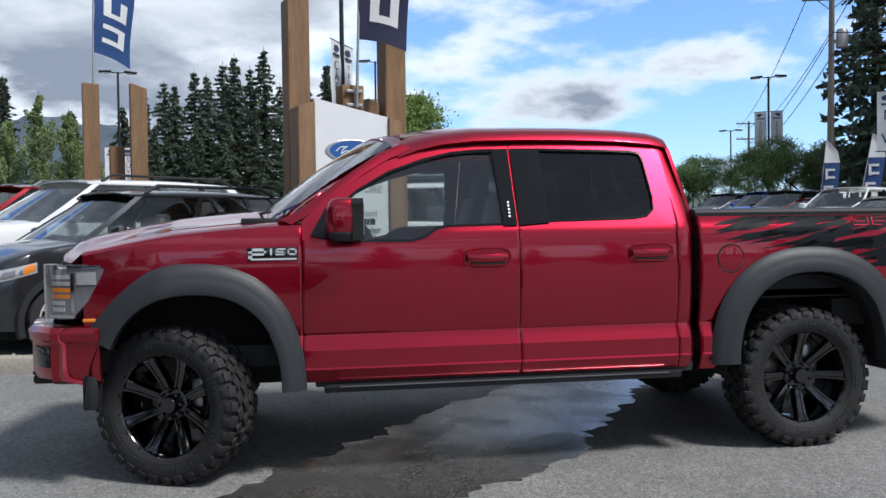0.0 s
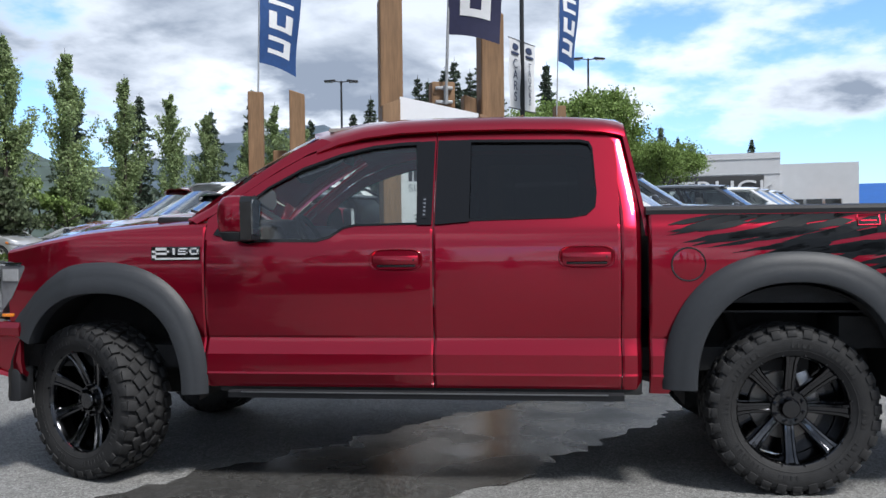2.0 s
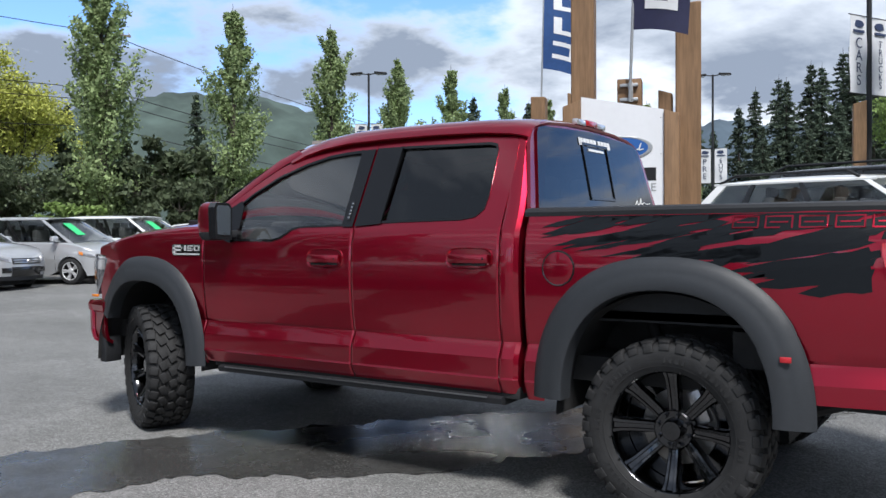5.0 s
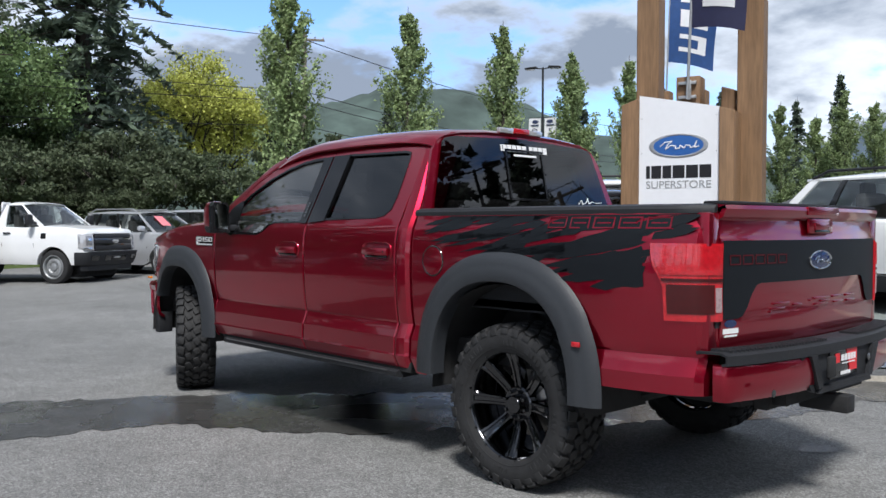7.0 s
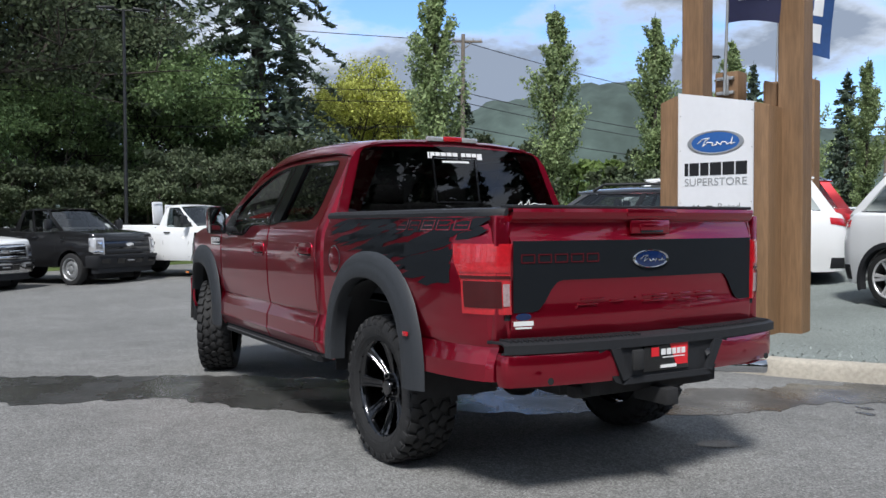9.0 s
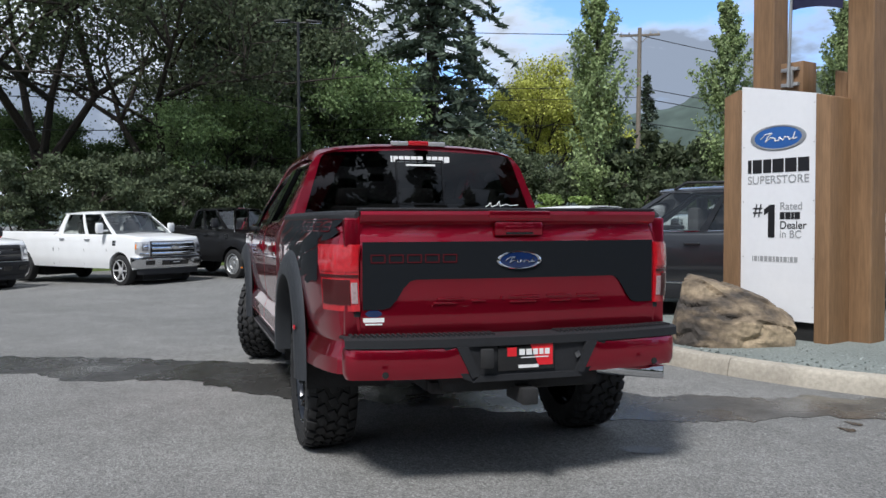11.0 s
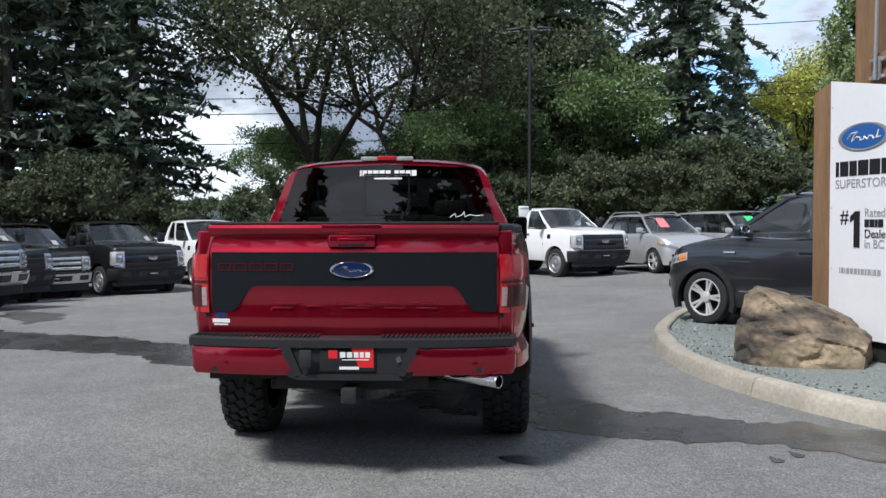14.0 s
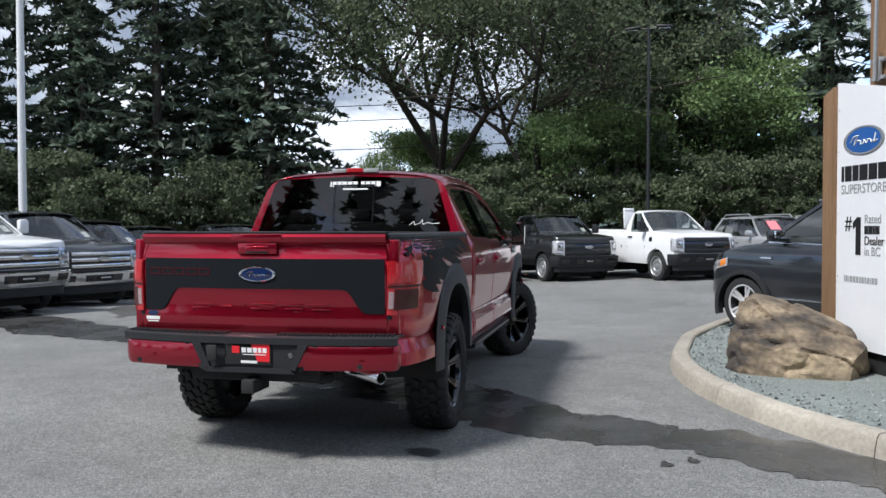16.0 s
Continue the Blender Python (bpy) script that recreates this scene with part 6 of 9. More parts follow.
# side shapes: x from the nose (0) to the tail, heights above the ground
SHAPES = {
    # length, half width, wheel radius, axles from the nose, body top line, lowest edge, glass feet and roof ends, roof, nose lean, plan corners (bow, depth, breadth)
    "suv": dict(L=4.52, w=0.92, r=0.352, ax=(0.88, 3.57), top=[(0.0, 0.79), (0.06, 0.86), (0.25, 0.975), (0.70, 1.075), (1.25, 1.145), (2.2, 1.12), (3.6, 1.16), (4.2, 1.18), (4.45, 1.10), (4.52, 0.98)], zb=0.25, glass=(1.08, 1.90, 3.85, 4.36), roof=1.72, ht=0.735, front=(0.10, 0.42, 0.42), rear=(0.06, 0.30, 0.32)),
    "big_suv": dict(L=5.02, w=1.0, r=0.39, ax=(0.93, 3.80), top=[(0.0, 0.92), (0.05, 1.0), (0.22, 1.06), (0.70, 1.12), (1.30, 1.16), (2.3, 1.15), (4.0, 1.19), (4.75, 1.20), (4.96, 1.14), (5.02, 1.02)], zb=0.28, glass=(1.22, 2.10, 4.40, 4.84), roof=1.77, ht=0.76, front=(0.10, 0.36, 0.38), rear=(0.06, 0.26, 0.28)),
    "van": dict(L=5.1, w=0.98, r=0.335, ax=(0.95, 4.0), top=[(0.0, 0.70), (0.06, 0.78), (0.25, 0.88), (0.8, 1.02), (1.1, 1.06), (4.8, 1.10), (5.05, 1.04), (5.1, 0.95)], zb=0.22, glass=(0.85, 1.95, 4.70, 4.98), roof=1.73, ht=0.76, front=(0.14, 0.45, 0.45), rear=(0.05, 0.24, 0.25)),
    "sedan": dict(L=4.75, w=0.90, r=0.325, ax=(0.92, 3.65), top=[(0.0, 0.62), (0.06, 0.70), (0.3, 0.78), (1.2, 0.92), (1.6, 0.94), (3.9, 0.99), (4.6, 0.97), (4.75, 0.84)], zb=0.2, glass=(1.22, 2.10, 3.20, 4.0), roof=1.44, ht=0.70, front=(0.14, 0.45, 0.40), rear=(0.08, 0.32, 0.32)),
    "crew": dict(L=6.15, w=1.01, r=0.41, ax=(0.95, 4.85), top=[(0.0, 1.17), (0.04, 1.225), (0.16, 1.265), (0.70, 1.315), (1.25, 1.345), (1.9, 1.33), (3.72, 1.36), (3.74, 1.41), (6.10, 1.42), (6.15, 1.36)], zb=0.45, glass=(1.22, 2.0, 3.46, 3.66), roof=1.95, ht=0.775, front=(0.09, 0.22, 0.20), rear=(0.02, 0.10, 0.10), bed=3.74),
    "crew_long": dict(L=6.95, w=1.01, r=0.41, ax=(0.95, 5.42), top=[(0.0, 1.20), (0.04, 1.255), (0.16, 1.295), (0.70, 1.34), (1.25, 1.365), (1.9, 1.35), (3.92, 1.37), (3.94, 1.42), (6.90, 1.43), (6.95, 1.37)], zb=0.45, glass=(1.22, 2.0, 3.66, 3.86), roof=1.98, ht=0.775, front=(0.09, 0.22, 0.20), rear=(0.02, 0.10, 0.10), bed=3.94),
    "ext": dict(L=5.95, w=1.02, r=0.41, ax=(0.98, 4.65), top=[(0.0, 1.24), (0.04, 1.295), (0.16, 1.33), (0.70, 1.375), (1.30, 1.395), (1.8, 1.36), (3.24, 1.38), (3.26, 1.43), (5.9, 1.44), (5.95, 1.38)], zb=0.46, glass=(1.30, 2.02, 3.0, 3.18), roof=1.99, ht=0.785, front=(0.06, 0.20, 0.18), rear=(0.02, 0.10, 0.10), bed=3.26),
    "single": dict(L=5.75, w=1.02, r=0.41, ax=(0.98, 4.5), top=[(0.0, 1.24), (0.04, 1.295), (0.16, 1.33), (0.70, 1.375), (1.30, 1.395), (1.8, 1.36), (2.74, 1.38), (2.76, 1.43), (5.7, 1.44), (5.75, 1.38)], zb=0.46, glass=(1.30, 2.02, 2.50, 2.68), roof=1.99, ht=0.785, front=(0.06, 0.20, 0.18), rear=(0.02, 0.10, 0.10), bed=2.76),
}
PICKUPS = ("crew", "crew_long", "ext", "single")


def simple_wheel(car, x, y, s, r, rim, spokes=5):
    w = 0.25
    bm = bmesh.new()
    m = Matrix.Translation((x, y, r)) @ Matrix.Rotation(radians(90 * (1 if s < 0 else -1)), 4, "X")
    lathe(bm, [(r * 0.64, -w / 2), (r * 0.80, -w / 2), (r * 0.95, -w * 0.44), (r, -w * 0.30), (r, w * 0.30), (r * 0.95, w * 0.44), (r * 0.80, w / 2), (r * 0.70, w * 0.48), (r * 0.68, w * 0.3)], 32, m)
    tyre = part("wheel", bm, TYRE_FAR, car)
    bm = bmesh.new()
    lathe(bm, [(r * 0.70, w * 0.47), (r * 0.665, w * 0.47), (r * 0.64, w * 0.40), (r * 0.62, w * 0.02), (0.0, w * 0.0)], 32, m)
    part("rim_barrel", bm, UNDER if spokes else rim, tyre)
    bm = bmesh.new()
    lathe(bm, [(r * 0.71, w * 0.465), (r * 0.70, w * 0.485), (r * 0.66, w * 0.485), (r * 0.635, w * 0.44)], 32, m)
    if spokes:
        for k in range(spokes):
            for half in ((-1, 1) if spokes == 5 else (0,)):
                a = 2 * math.pi * k / spokes + half * 0.14
                rows = [[m @ Vector((rr * math.cos(a) - wd * math.sin(a) * e, rr * math.sin(a) + wd * math.cos(a) * e, z)) for e, z in ((-1, zt - 0.03), (-0.8, zt), (0.8, zt), (1, zt - 0.03))] for rr, wd, zt in ((0.03, 0.022, w * 0.36), (r * 0.35, 0.018, w * 0.37), (r * 0.655, 0.022, w * 0.46))]
                strip(bm, rows)
    else:
        lathe(bm, [(r * 0.56, w * 0.20), (r * 0.50, w * 0.36), (r * 0.36, w * 0.40), (r * 0.30, w * 0.30), (r * 0.2, w * 0.30)], 32, m)
        for k in range(8):
            a = 2 * math.pi * k / 8
            rod(bm, m @ Vector((r * 0.30 * math.cos(a), r * 0.30 * math.sin(a), w * 0.3)), m @ Vector((r * 0.30 * math.cos(a), r * 0.30 * math.sin(a), w * 0.45)), 0.012, 0.009, 6)
    lathe(bm, [(r * 0.22, w * 0.34), (r * 0.20, w * 0.42), (r * 0.12, w * 0.46), (0.0, w * 0.47)], 18, m)
    part("rim", bm, rim, tyre)


def car(kind, name, m, body, label, category, group="", trim=CHROME, rim=ALLOY, rails=False, grille="dark", card=None, clad=False):
    """A parked road vehicle. Nose at local -x, left side at -y, wheels on z = 0, centre of the body at the origin."""
    S = SHAPES[kind]
    L, hw, r = S["L"], S["w"], S["r"]
    x0, big = -L / 2, kind in PICKUPS
    top = thing(name, m, label, category, group)
    tline = lambda x: lerp_table(S["top"], x)
    (bf, df, cf), (br, dr, cr) = S["front"], S["rear"]

    def low(x):
        z = S["zb"] + 0.06 * max(0, 0.4 - x) + 0.10 * max(0, x - L + 0.4)
        for a in S["ax"]:
            u = abs(x - a) / (r * 1.20)
            if u < 1:
                z = max(z, r * 0.90 + r * (1.22 if not big else 1.30) * math.sqrt(1 - u * u))
        return z
    arch_at = [a + r * 1.20 * k for a in S["ax"] for k in (-0.998, -0.97, -0.9, -0.78, -0.6, -0.3, 0, 0.3, 0.6, 0.78, 0.9, 0.97, 0.998)]
    half = [(bf * (k / 5) ** 2, (hw - cf) * k / 5) for k in range(6)]
    half += [(bf + df * (1 - math.cos(radians(a))), hw - cf + cf * math.sin(radians(a))) for a in (18, 36, 54, 72, 90)]
    half += [(x, hw) for x in xs(bf + df, L - br - dr, 0.25, arch_at + [p[0] for p in S["top"]])[1:]]
    half += [(L - br - dr * (1 - math.cos(radians(a))), hw - cr + cr * math.sin(radians(a))) for a in (72, 54, 36, 18, 0)]
    half += [(L - br * (k / 5) ** 2, (hw - cr) * k / 5) for k in (4, 3, 2, 1, 0)]
    run = [0.0]
    for p, q in zip(half, half[1:]):
        run.append(run[-1] + math.hypot(q[0] - p[0], q[1] - p[1]))
    total = run[-1]
    hs = [(S["zb"], 0.955), (0.5, 0.985), (0.62, 1.0), (0.80, 1.0), (0.95, 0.992), (1.06, 0.975), (1.12, 0.955), (1.2, 0.93)]
    if big:
        hs = [(S["zb"], 0.955), (0.55, 0.98), (0.70, 1.0), (1.0, 1.0), (1.20, 0.985), (1.30, 0.965), (1.36, 0.95), (1.45, 0.94)]
    side = lambda z: lerp_table(hs, z)
    lean = [(0.3, 0.07), (0.45, 0.0), (0.70, 0.02), (0.85, 0.09), (1.0, 0.2)] if not big else [(0.45, 0.08), (0.7, 0.0), (1.1, 0.02), (1.25, 0.06), (1.35, 0.12)]
    rlean = [(0.3, 0.05), (0.5, 0.0), (0.8, 0.0), (1.0, 0.05), (1.2, 0.12)] if not big else [(0.4, 0.0), (1.4, 0.01)]

    def place(x, y, z, s=1):
        wf, wr = max(0.0, 1 - x / 0.6), max(0.0, 1 - (L - x) / 0.6)
        return Vector((x0 + x + wf * lerp_table(lean, z) - wr * lerp_table(rlean, z), s * y * side(z), z))

    def skin(u, z, off=0.0):
        """Point of the body skin at run u round the half outline from the nose (negative: the left side)."""
        s, u = (-1 if u < 0 else 1), min(abs(u), total - 1e-4)
        for i in range(len(run) - 1):
            if u <= run[i + 1]:
                break
        f = (u - run[i]) / (run[i + 1] - run[i])
        (xa, ya), (xb, yb) = half[i], half[i + 1]
        n = Vector((yb - ya, -(xb - xa))).normalized() * -off
        return place(xa + (xb - xa) * f + n.x, ya + (yb - ya) * f + n.y * -1 * -1, z, s)

    def at_x(x):
        """Run of a side point at x from the nose."""
        for i in range(len(half) - 1):
            if half[i][0] <= x <= half[i + 1][0] and half[i][1] > hw * 0.8:
                return run[i] + (x - half[i][0]) / max(half[i + 1][0] - half[i][0], 1e-6) * (run[i + 1] - run[i])
        return total / 2

    def patch(nm, u0, u1, z0, z1, mat, parent, off=0.012, n=8, tag=""):
        """A plate that follows the skin; z0 and z1 may change along it."""
        fz = lambda v, f: v[0] + (v[1] - v[0]) * f if isinstance(v, tuple) else v
        b = bmesh.new()
        rows = []
        for k in range(n + 1):
            f = k / n
            u = u0 + (u1 - u0) * f
            a, c = fz(z0, f), fz(z1, f)
            e = 0.012 if c - a > 0.05 else 0.003
            rows.append([skin(u, z, o) for z, o in ((a, -0.01), (a, off - 0.004), (a + e, off), ((a + c) / 2, off + 0.002), (c - e, off), (c, off - 0.004), (c, -0.01))])
        vr = strip(b, rows)
        b.faces.new(vr[0]), b.faces.new(vr[-1][::-1])
        bmesh.ops.recalc_face_normals(b, faces=b.faces)
        return part(nm, b, mat, parent, tag, smooth=35)

    zs = sorted({S["zb"], S["zb"] + 0.05, 0.42, 0.5, 0.58, 0.66, 0.74, 0.80, 0.86, 0.92, 0.98, 1.03, 1.08, 1.12, 1.16, 1.2} | ({1.26, 1.30, 1.34, 1.38, 1.44} if big else set()))
    bm = bmesh.new()
    for s in (-1, 1):
        rows = []
        for x, y in half:
            a, b2 = low(x), tline(x) - 0.03
            row = [place(x, y - 0.14 if y > 0.3 else y, a, s)] + [place(x, y, min(max(z, a), b2), s) for z in zs]
            rows.append(row + [place(x, max(y - 0.02, 0), tline(x) - 0.008, s), place(x, max(y - 0.06, 0), tline(x), s)])
        strip(bm, rows)
    rows = []
    for x, y in half:
        dome = 0.055 * min(1, x / 0.5) if x < S["glass"][0] else 0.03 if not big else 0.0
        y = max(y - 0.06, 0)
        p = place(x, y, tline(x))
        rows.append([(p.x, p.y * v, p.z + dome * (1 - v * v)) for v in (-1, -0.8, -0.62, -0.58, -0.3, 0, 0.3, 0.58, 0.62, 0.8, 1)])
    strip(bm, rows)
    bmesh.ops.remove_doubles(bm, verts=bm.verts, dist=0.0008)
    bmesh.ops.recalc_face_normals(bm, faces=bm.faces)
    part("body", bm, body, top, smooth=38)

    # greenhouse
    g0, g1, g2, g3 = S["glass"]
    zr, ht = S["roof"], S["ht"] * hw
    belt = lambda x: place(x, hw - 0.055, tline(x) - 0.004)
    lo = {x: belt(x) for x in (g0, g3)}

    def wall(f, z, s):
        """Point of the sloping side: f from the windscreen foot to the tail, z 0 belt to 1 roof."""
        xb, xt = g0 + (g3 - g0) * f, g1 + (g2 - g1) * f
        b2 = belt(xb)
        yt = ht * (1 - 0.06 * (2 * f - 1) ** 2)
        bulge = 0.02 * math.sin(math.pi * z)
        return Vector((b2.x + (x0 + xt - b2.x) * z, s * (b2.y + (yt - b2.y) * z + bulge), b2.z + (zr - 0.06 - b2.z) * z))
    span = g2 - g1
    if kind == "single":
        cuts = [(0.10, 0.80)]
    elif kind == "ext":
        cuts = [(0.08, 0.55), (0.60, 0.88)]
    elif kind in ("crew", "crew_long"):
        cuts = [(0.06, 0.46), (0.51, 0.90)]
    elif kind == "sedan":
        cuts = [(0.05, 0.46), (0.50, 0.86)]
    else:
        cuts = [(0.04, 0.40), (0.43, 0.72), (0.75, 0.93)]
    edges = [0.0] + [e for c in cuts for e in c] + [1.0]
    for s in (-1, 1):
        for k in range(0, len(edges), 2):
            fa, fb = edges[k], edges[k + 1]
            b = bmesh.new()
            strip(b, [[wall(fa + (fb - fa) * i / 2, z, s) for z in (0, 0.2, 0.4, 0.6, 0.8, 1.0)] for i in range(3)])
            thicken(b, 0.03)
            part("pillar", b, body if big or k in (0, len(edges) - 2) else GLOSS_BLACK, top, smooth=40)
        for fa, fb in cuts:
            z1 = 0.93
            b = bmesh.new()
            strip(b, [[wall(fa + (fb - fa) * i / 6, z, s) - Vector((0, s * 0.012, 0)) for z in (-0.02, 0.3, 0.6, 0.9, 1.0)] for i in range(7)])
            outward(part("side_pane", b, GLASS_CAR, top, smooth=40), (0, 0, 1.1))
            if trim is CHROME and not big:
                b = bmesh.new()
                tube(b, [wall(fa + (fb - fa) * i / 6, 0.02, s) + Vector((0, s * 0.008, 0)) for i in range(7)], 0.011, 6)
                part("window_strip", b, CHROME, top)
    for nm, f in (("windscreen", 0.0), ("rear_pane", 1.0)):
        bow = -0.13 if nm == "windscreen" else (0.02 if big else 0.06)
        b = bmesh.new()
        rows = []
        for i in range(7):
            z = i / 6
            e = wall(f, z, 1)
            rows.append([(e.x + bow * (1 - v * v) + 0.015 * (1 if f == 0 else -1), (e.y - 0.02) * v, e.z + 0.02 * z * (1 - v * v)) for v in (-1, -0.75, -0.5, -0.25, 0, 0.25, 0.5, 0.75, 1)])
        strip(b, rows)
        outward(part(nm, b, GLASS_CAR, top, smooth=60), (0, 0, 1.1))
    b = bmesh.new()
    rows = []
    for f in (-0.045, 0.0, 0.08, 0.3, 0.6, 0.85, 1.0, 1.03):
        x = g1 + span * f
        fe = min(max(f, 0), 1)
        y = ht * (1 - 0.06 * (2 * fe - 1) ** 2)
        drop = 0.035 * max(0, 1 - (f + 0.045) / 0.2) + 0.04 * max(0, (f - 0.7) / 0.33)
        hsn = [(y + 0.012, zr - 0.085), (y + 0.012, zr - 0.062), (y - 0.02, zr - 0.036 - drop * 0.4), (y - 0.09, zr - 0.012 - drop), (y * 0.6, zr + 0.01 - drop), (0, zr + 0.022 - drop)]
        bw = lambda yy: (-0.12 * (1 - (yy / ht) ** 2) if f < 0.05 else -0.05 * (1 - (yy / ht) ** 2) if f < 0.2 else 0) if f < 0.2 else (0.03 * (1 - (yy / ht) ** 2) if f > 0.9 else 0)
        rows.append([(x0 + x + bw(yy), -yy, z) for yy, z in hsn] + [(x0 + x + bw(yy), yy, z) for yy, z in reversed(hsn[:-1])])
    strip(b, rows)
    thicken(b, 0.02)
    part("roof", b, body, top, smooth=45)
    b = bmesh.new()
    box(b, (x0 + (g0 + g3) / 2, 0, tline(g1) - 0.02), (g3 - g0 - 0.35, hw * 1.6, 0.03))
    box(b, (x0 + g0 + 0.38, 0, tline(g0) + 0.02), (0.5, hw * 1.55, 0.12), bevel=0.03)
    for sx in ((g1 + 0.32,) if span < 0.7 else (g1 + 0.35, g1 + 0.35 + min(0.9, span * 0.55))):
        for y in (-0.40, 0.40):
            box(b, (x0 + sx, y, tline(sx) + 0.14), (0.16, 0.48, 0.36), bevel=0.05)
            box(b, (x0 + sx + 0.05, y, tline(sx) + 0.38), (0.09, 0.26, 0.15), bevel=0.03)
    part("cabin", b, CABIN_DARK, top)
    b = bmesh.new()
    box(b, (0, 0, S["zb"] + 0.12), (L - 0.6, hw * 1.55, 0.16))
    for a in S["ax"]:
        box(b, (x0 + a, 0, r * 1.25), (r * 2.36, hw * 1.24, r * 1.75))
    part("underside", b, UNDER, top)
    for a in S["ax"]:
        for s in (-1, 1):
            simple_wheel(top, x0 + a, s * (hw - 0.13), s, r, rim, (0 if rim is STEEL else 6) if big else 5)
    # doors: seams and handles
    mid = [g0 + (g3 - g0) * e for e in edges[2:-1:2]] if len(edges) > 4 else []
    seams = [max(g0 + 0.08, S["ax"][0] + r * 1.32)] + [g0 + (g3 - g0) * (cuts[k][1] + 0.02) for k in range(min(2, len(cuts)))]
    for s in (-1, 1):
        for dx in seams:
            u = at_x(dx)
            patch("door_seam", s * u, s * (u + 0.011), max(low(dx), S["zb"]) + 0.10, tline(dx) - 0.02, UNDER, top, 0.0015, 1)
        for dx in seams[1:]:
            u = at_x(dx - 0.22)
            z = tline(dx) - (0.15 if big else 0.16)
            b = bmesh.new()
            p, q = skin(s * u, z, 0.03), skin(s * (u + 0.17), z, 0.03)
            tube(b, [skin(s * (u - 0.01), z, 0.0), p, q, skin(s * (u + 0.18), z, 0.0)], 0.017, 6)
            part("door_handle", b, BLACK_PLASTIC if trim is None else body if not big else CHROME, top)
        e = wall(0.10, 0.0, s)
        b = bmesh.new()
        if big:
            c = e + Vector((0.10, s * 0.24, 0.17))
            box(b, c, (0.12, 0.20, 0.27), bevel=0.045)
            box(b, e + Vector((0.10, s * 0.08, 0.10)), (0.05, 0.20, 0.05), bevel=0.015)
        else:
            c = e + Vector((0.06, s * 0.17, 0.10))
            box(b, c, (0.13, 0.21, 0.145), bevel=0.05)
            box(b, e + Vector((0.08, s * 0.05, 0.04)), (0.09, 0.14, 0.045), bevel=0.015)
        mir = part("wing_mirror", b, BLACK_PLASTIC if trim is None else body, top)
        b = bmesh.new()
        box(b, c + Vector((0.062 if big else 0.066, 0, 0.01)), (0.006, 0.15, 0.20 if big else 0.09), bevel=0.02)
        part("mirror_pane", b, MIRROR, mir)
    # nose
    zt = tline(0.02)
    bar = BLACK_PLASTIC if grille == "dark" else CHROME
    if big:
        ug = hw - cf - 0.10
        g = patch("grille", -ug, ug, 0.80, zt - 0.045, GLOSS_BLACK, top, 0.02, 12)
        gh = zt - 0.865
        for k in range(3):
            z = 0.855 + gh * 0.36 * k - 0.02
            patch("grille_bar", -ug + 0.03, ug - 0.03, z, z + (0.065 if grille == "chrome" else 0.085), bar, g, 0.045, 10)
        bz = (0.84 + zt - 0.045) / 2
        uc = cf * 1.0
        for s in (-1, 1):
            lamp = patch("head_lamp", s * (ug + 0.015), s * (ug + 0.40), (0.785, 0.87), (zt - 0.05, zt - 0.06), LAMP_CLEAR, top, 0.022, 8)
            patch("lamp_bezel", s * (ug + 0.06), s * (ug + 0.22), 0.93, zt - 0.10, LAMP_DARK, lamp, 0.026, 4)
            patch("lamp_lens", s * (ug + 0.09), s * (ug + 0.18), 0.99, zt - 0.15, CHROME, lamp, 0.03, 3)
            patch("lamp_lens", s * (ug + 0.06), s * (ug + 0.28), 0.815, 0.89, CHROME, lamp, 0.03, 3)
            patch("turn_signal", s * (ug + 0.35), s * (ug + 0.385), 0.98, zt - 0.12, AMBER if grille == "chrome" else LAMP_DARK, lamp, 0.025, 3)
        chrome = grille == "chrome"
        bump = patch("front_bumper", -(hw + df * 0.9), hw + df * 0.9, 0.50 if chrome else 0.46, 0.77, bar, top, 0.085, 24)
        patch("bumper_pad", -(hw * 0.9), hw * 0.9, 0.745, 0.785, BLACK_PLASTIC, bump, 0.10, 16)
        for s in (-1, 1):
            patch("fog_lamp_recess", s * (hw * 0.62), s * (hw * 0.86), 0.57, 0.69, GLOSS_BLACK, bump, 0.09, 4)
        patch("bumper_slot", -0.42, 0.42, 0.56, 0.69, GLOSS_BLACK, bump, 0.09, 6)
        patch("air_dam", -(hw + 0.05), hw + 0.05, 0.32, 0.47, BLACK_PLASTIC, top, 0.03, 14)
        pl = patch("dealer_plate", -0.18, 0.18, 0.565, 0.675, INK, top, 0.10, 4)
        patch("plate_bar", -0.11, 0.11, 0.62, 0.645, WHITE_VINYL, pl, 0.104, 3)
        b = bmesh.new()
        box(b, (x0 + L + 0.07, 0, 0.70), (0.18, hw * 1.9, 0.20), bevel=0.03)
        part("rear_bumper", b, bar, top)
        b = bmesh.new()
        bx = S["bed"] + 0.06
        box(b, (x0 + (bx + L - 0.08) / 2, 0, 1.452), (L - 0.08 - bx, hw * 1.60, 0.01))
        part("bed_liner", b, UNDER, top)
        for s in (-1, 1):
            patch("tail_lamp", s * (total - hw + 0.02), s * (total - hw - 0.26), 0.98, 1.38, LAMP_RED, top, 0.012, 6)
        u = at_x(S["bed"] - 0.03)
        for s in (-1, 1):
            patch("bed_gap", s * u, s * (u + 0.03), 0.52, tline(S["bed"] - 0.1), UNDER, top, 0.002, 1)
            patch("fender_badge", s * at_x(g0 - 0.12), s * at_x(g0 + 0.02), tline(g0) - 0.30, tline(g0) - 0.17, CHROME if trim is CHROME else GLOSS_BLACK, top, 0.01, 2)
    else:
        ug = (hw - cf) * 0.95
        z0 = zt - 0.17
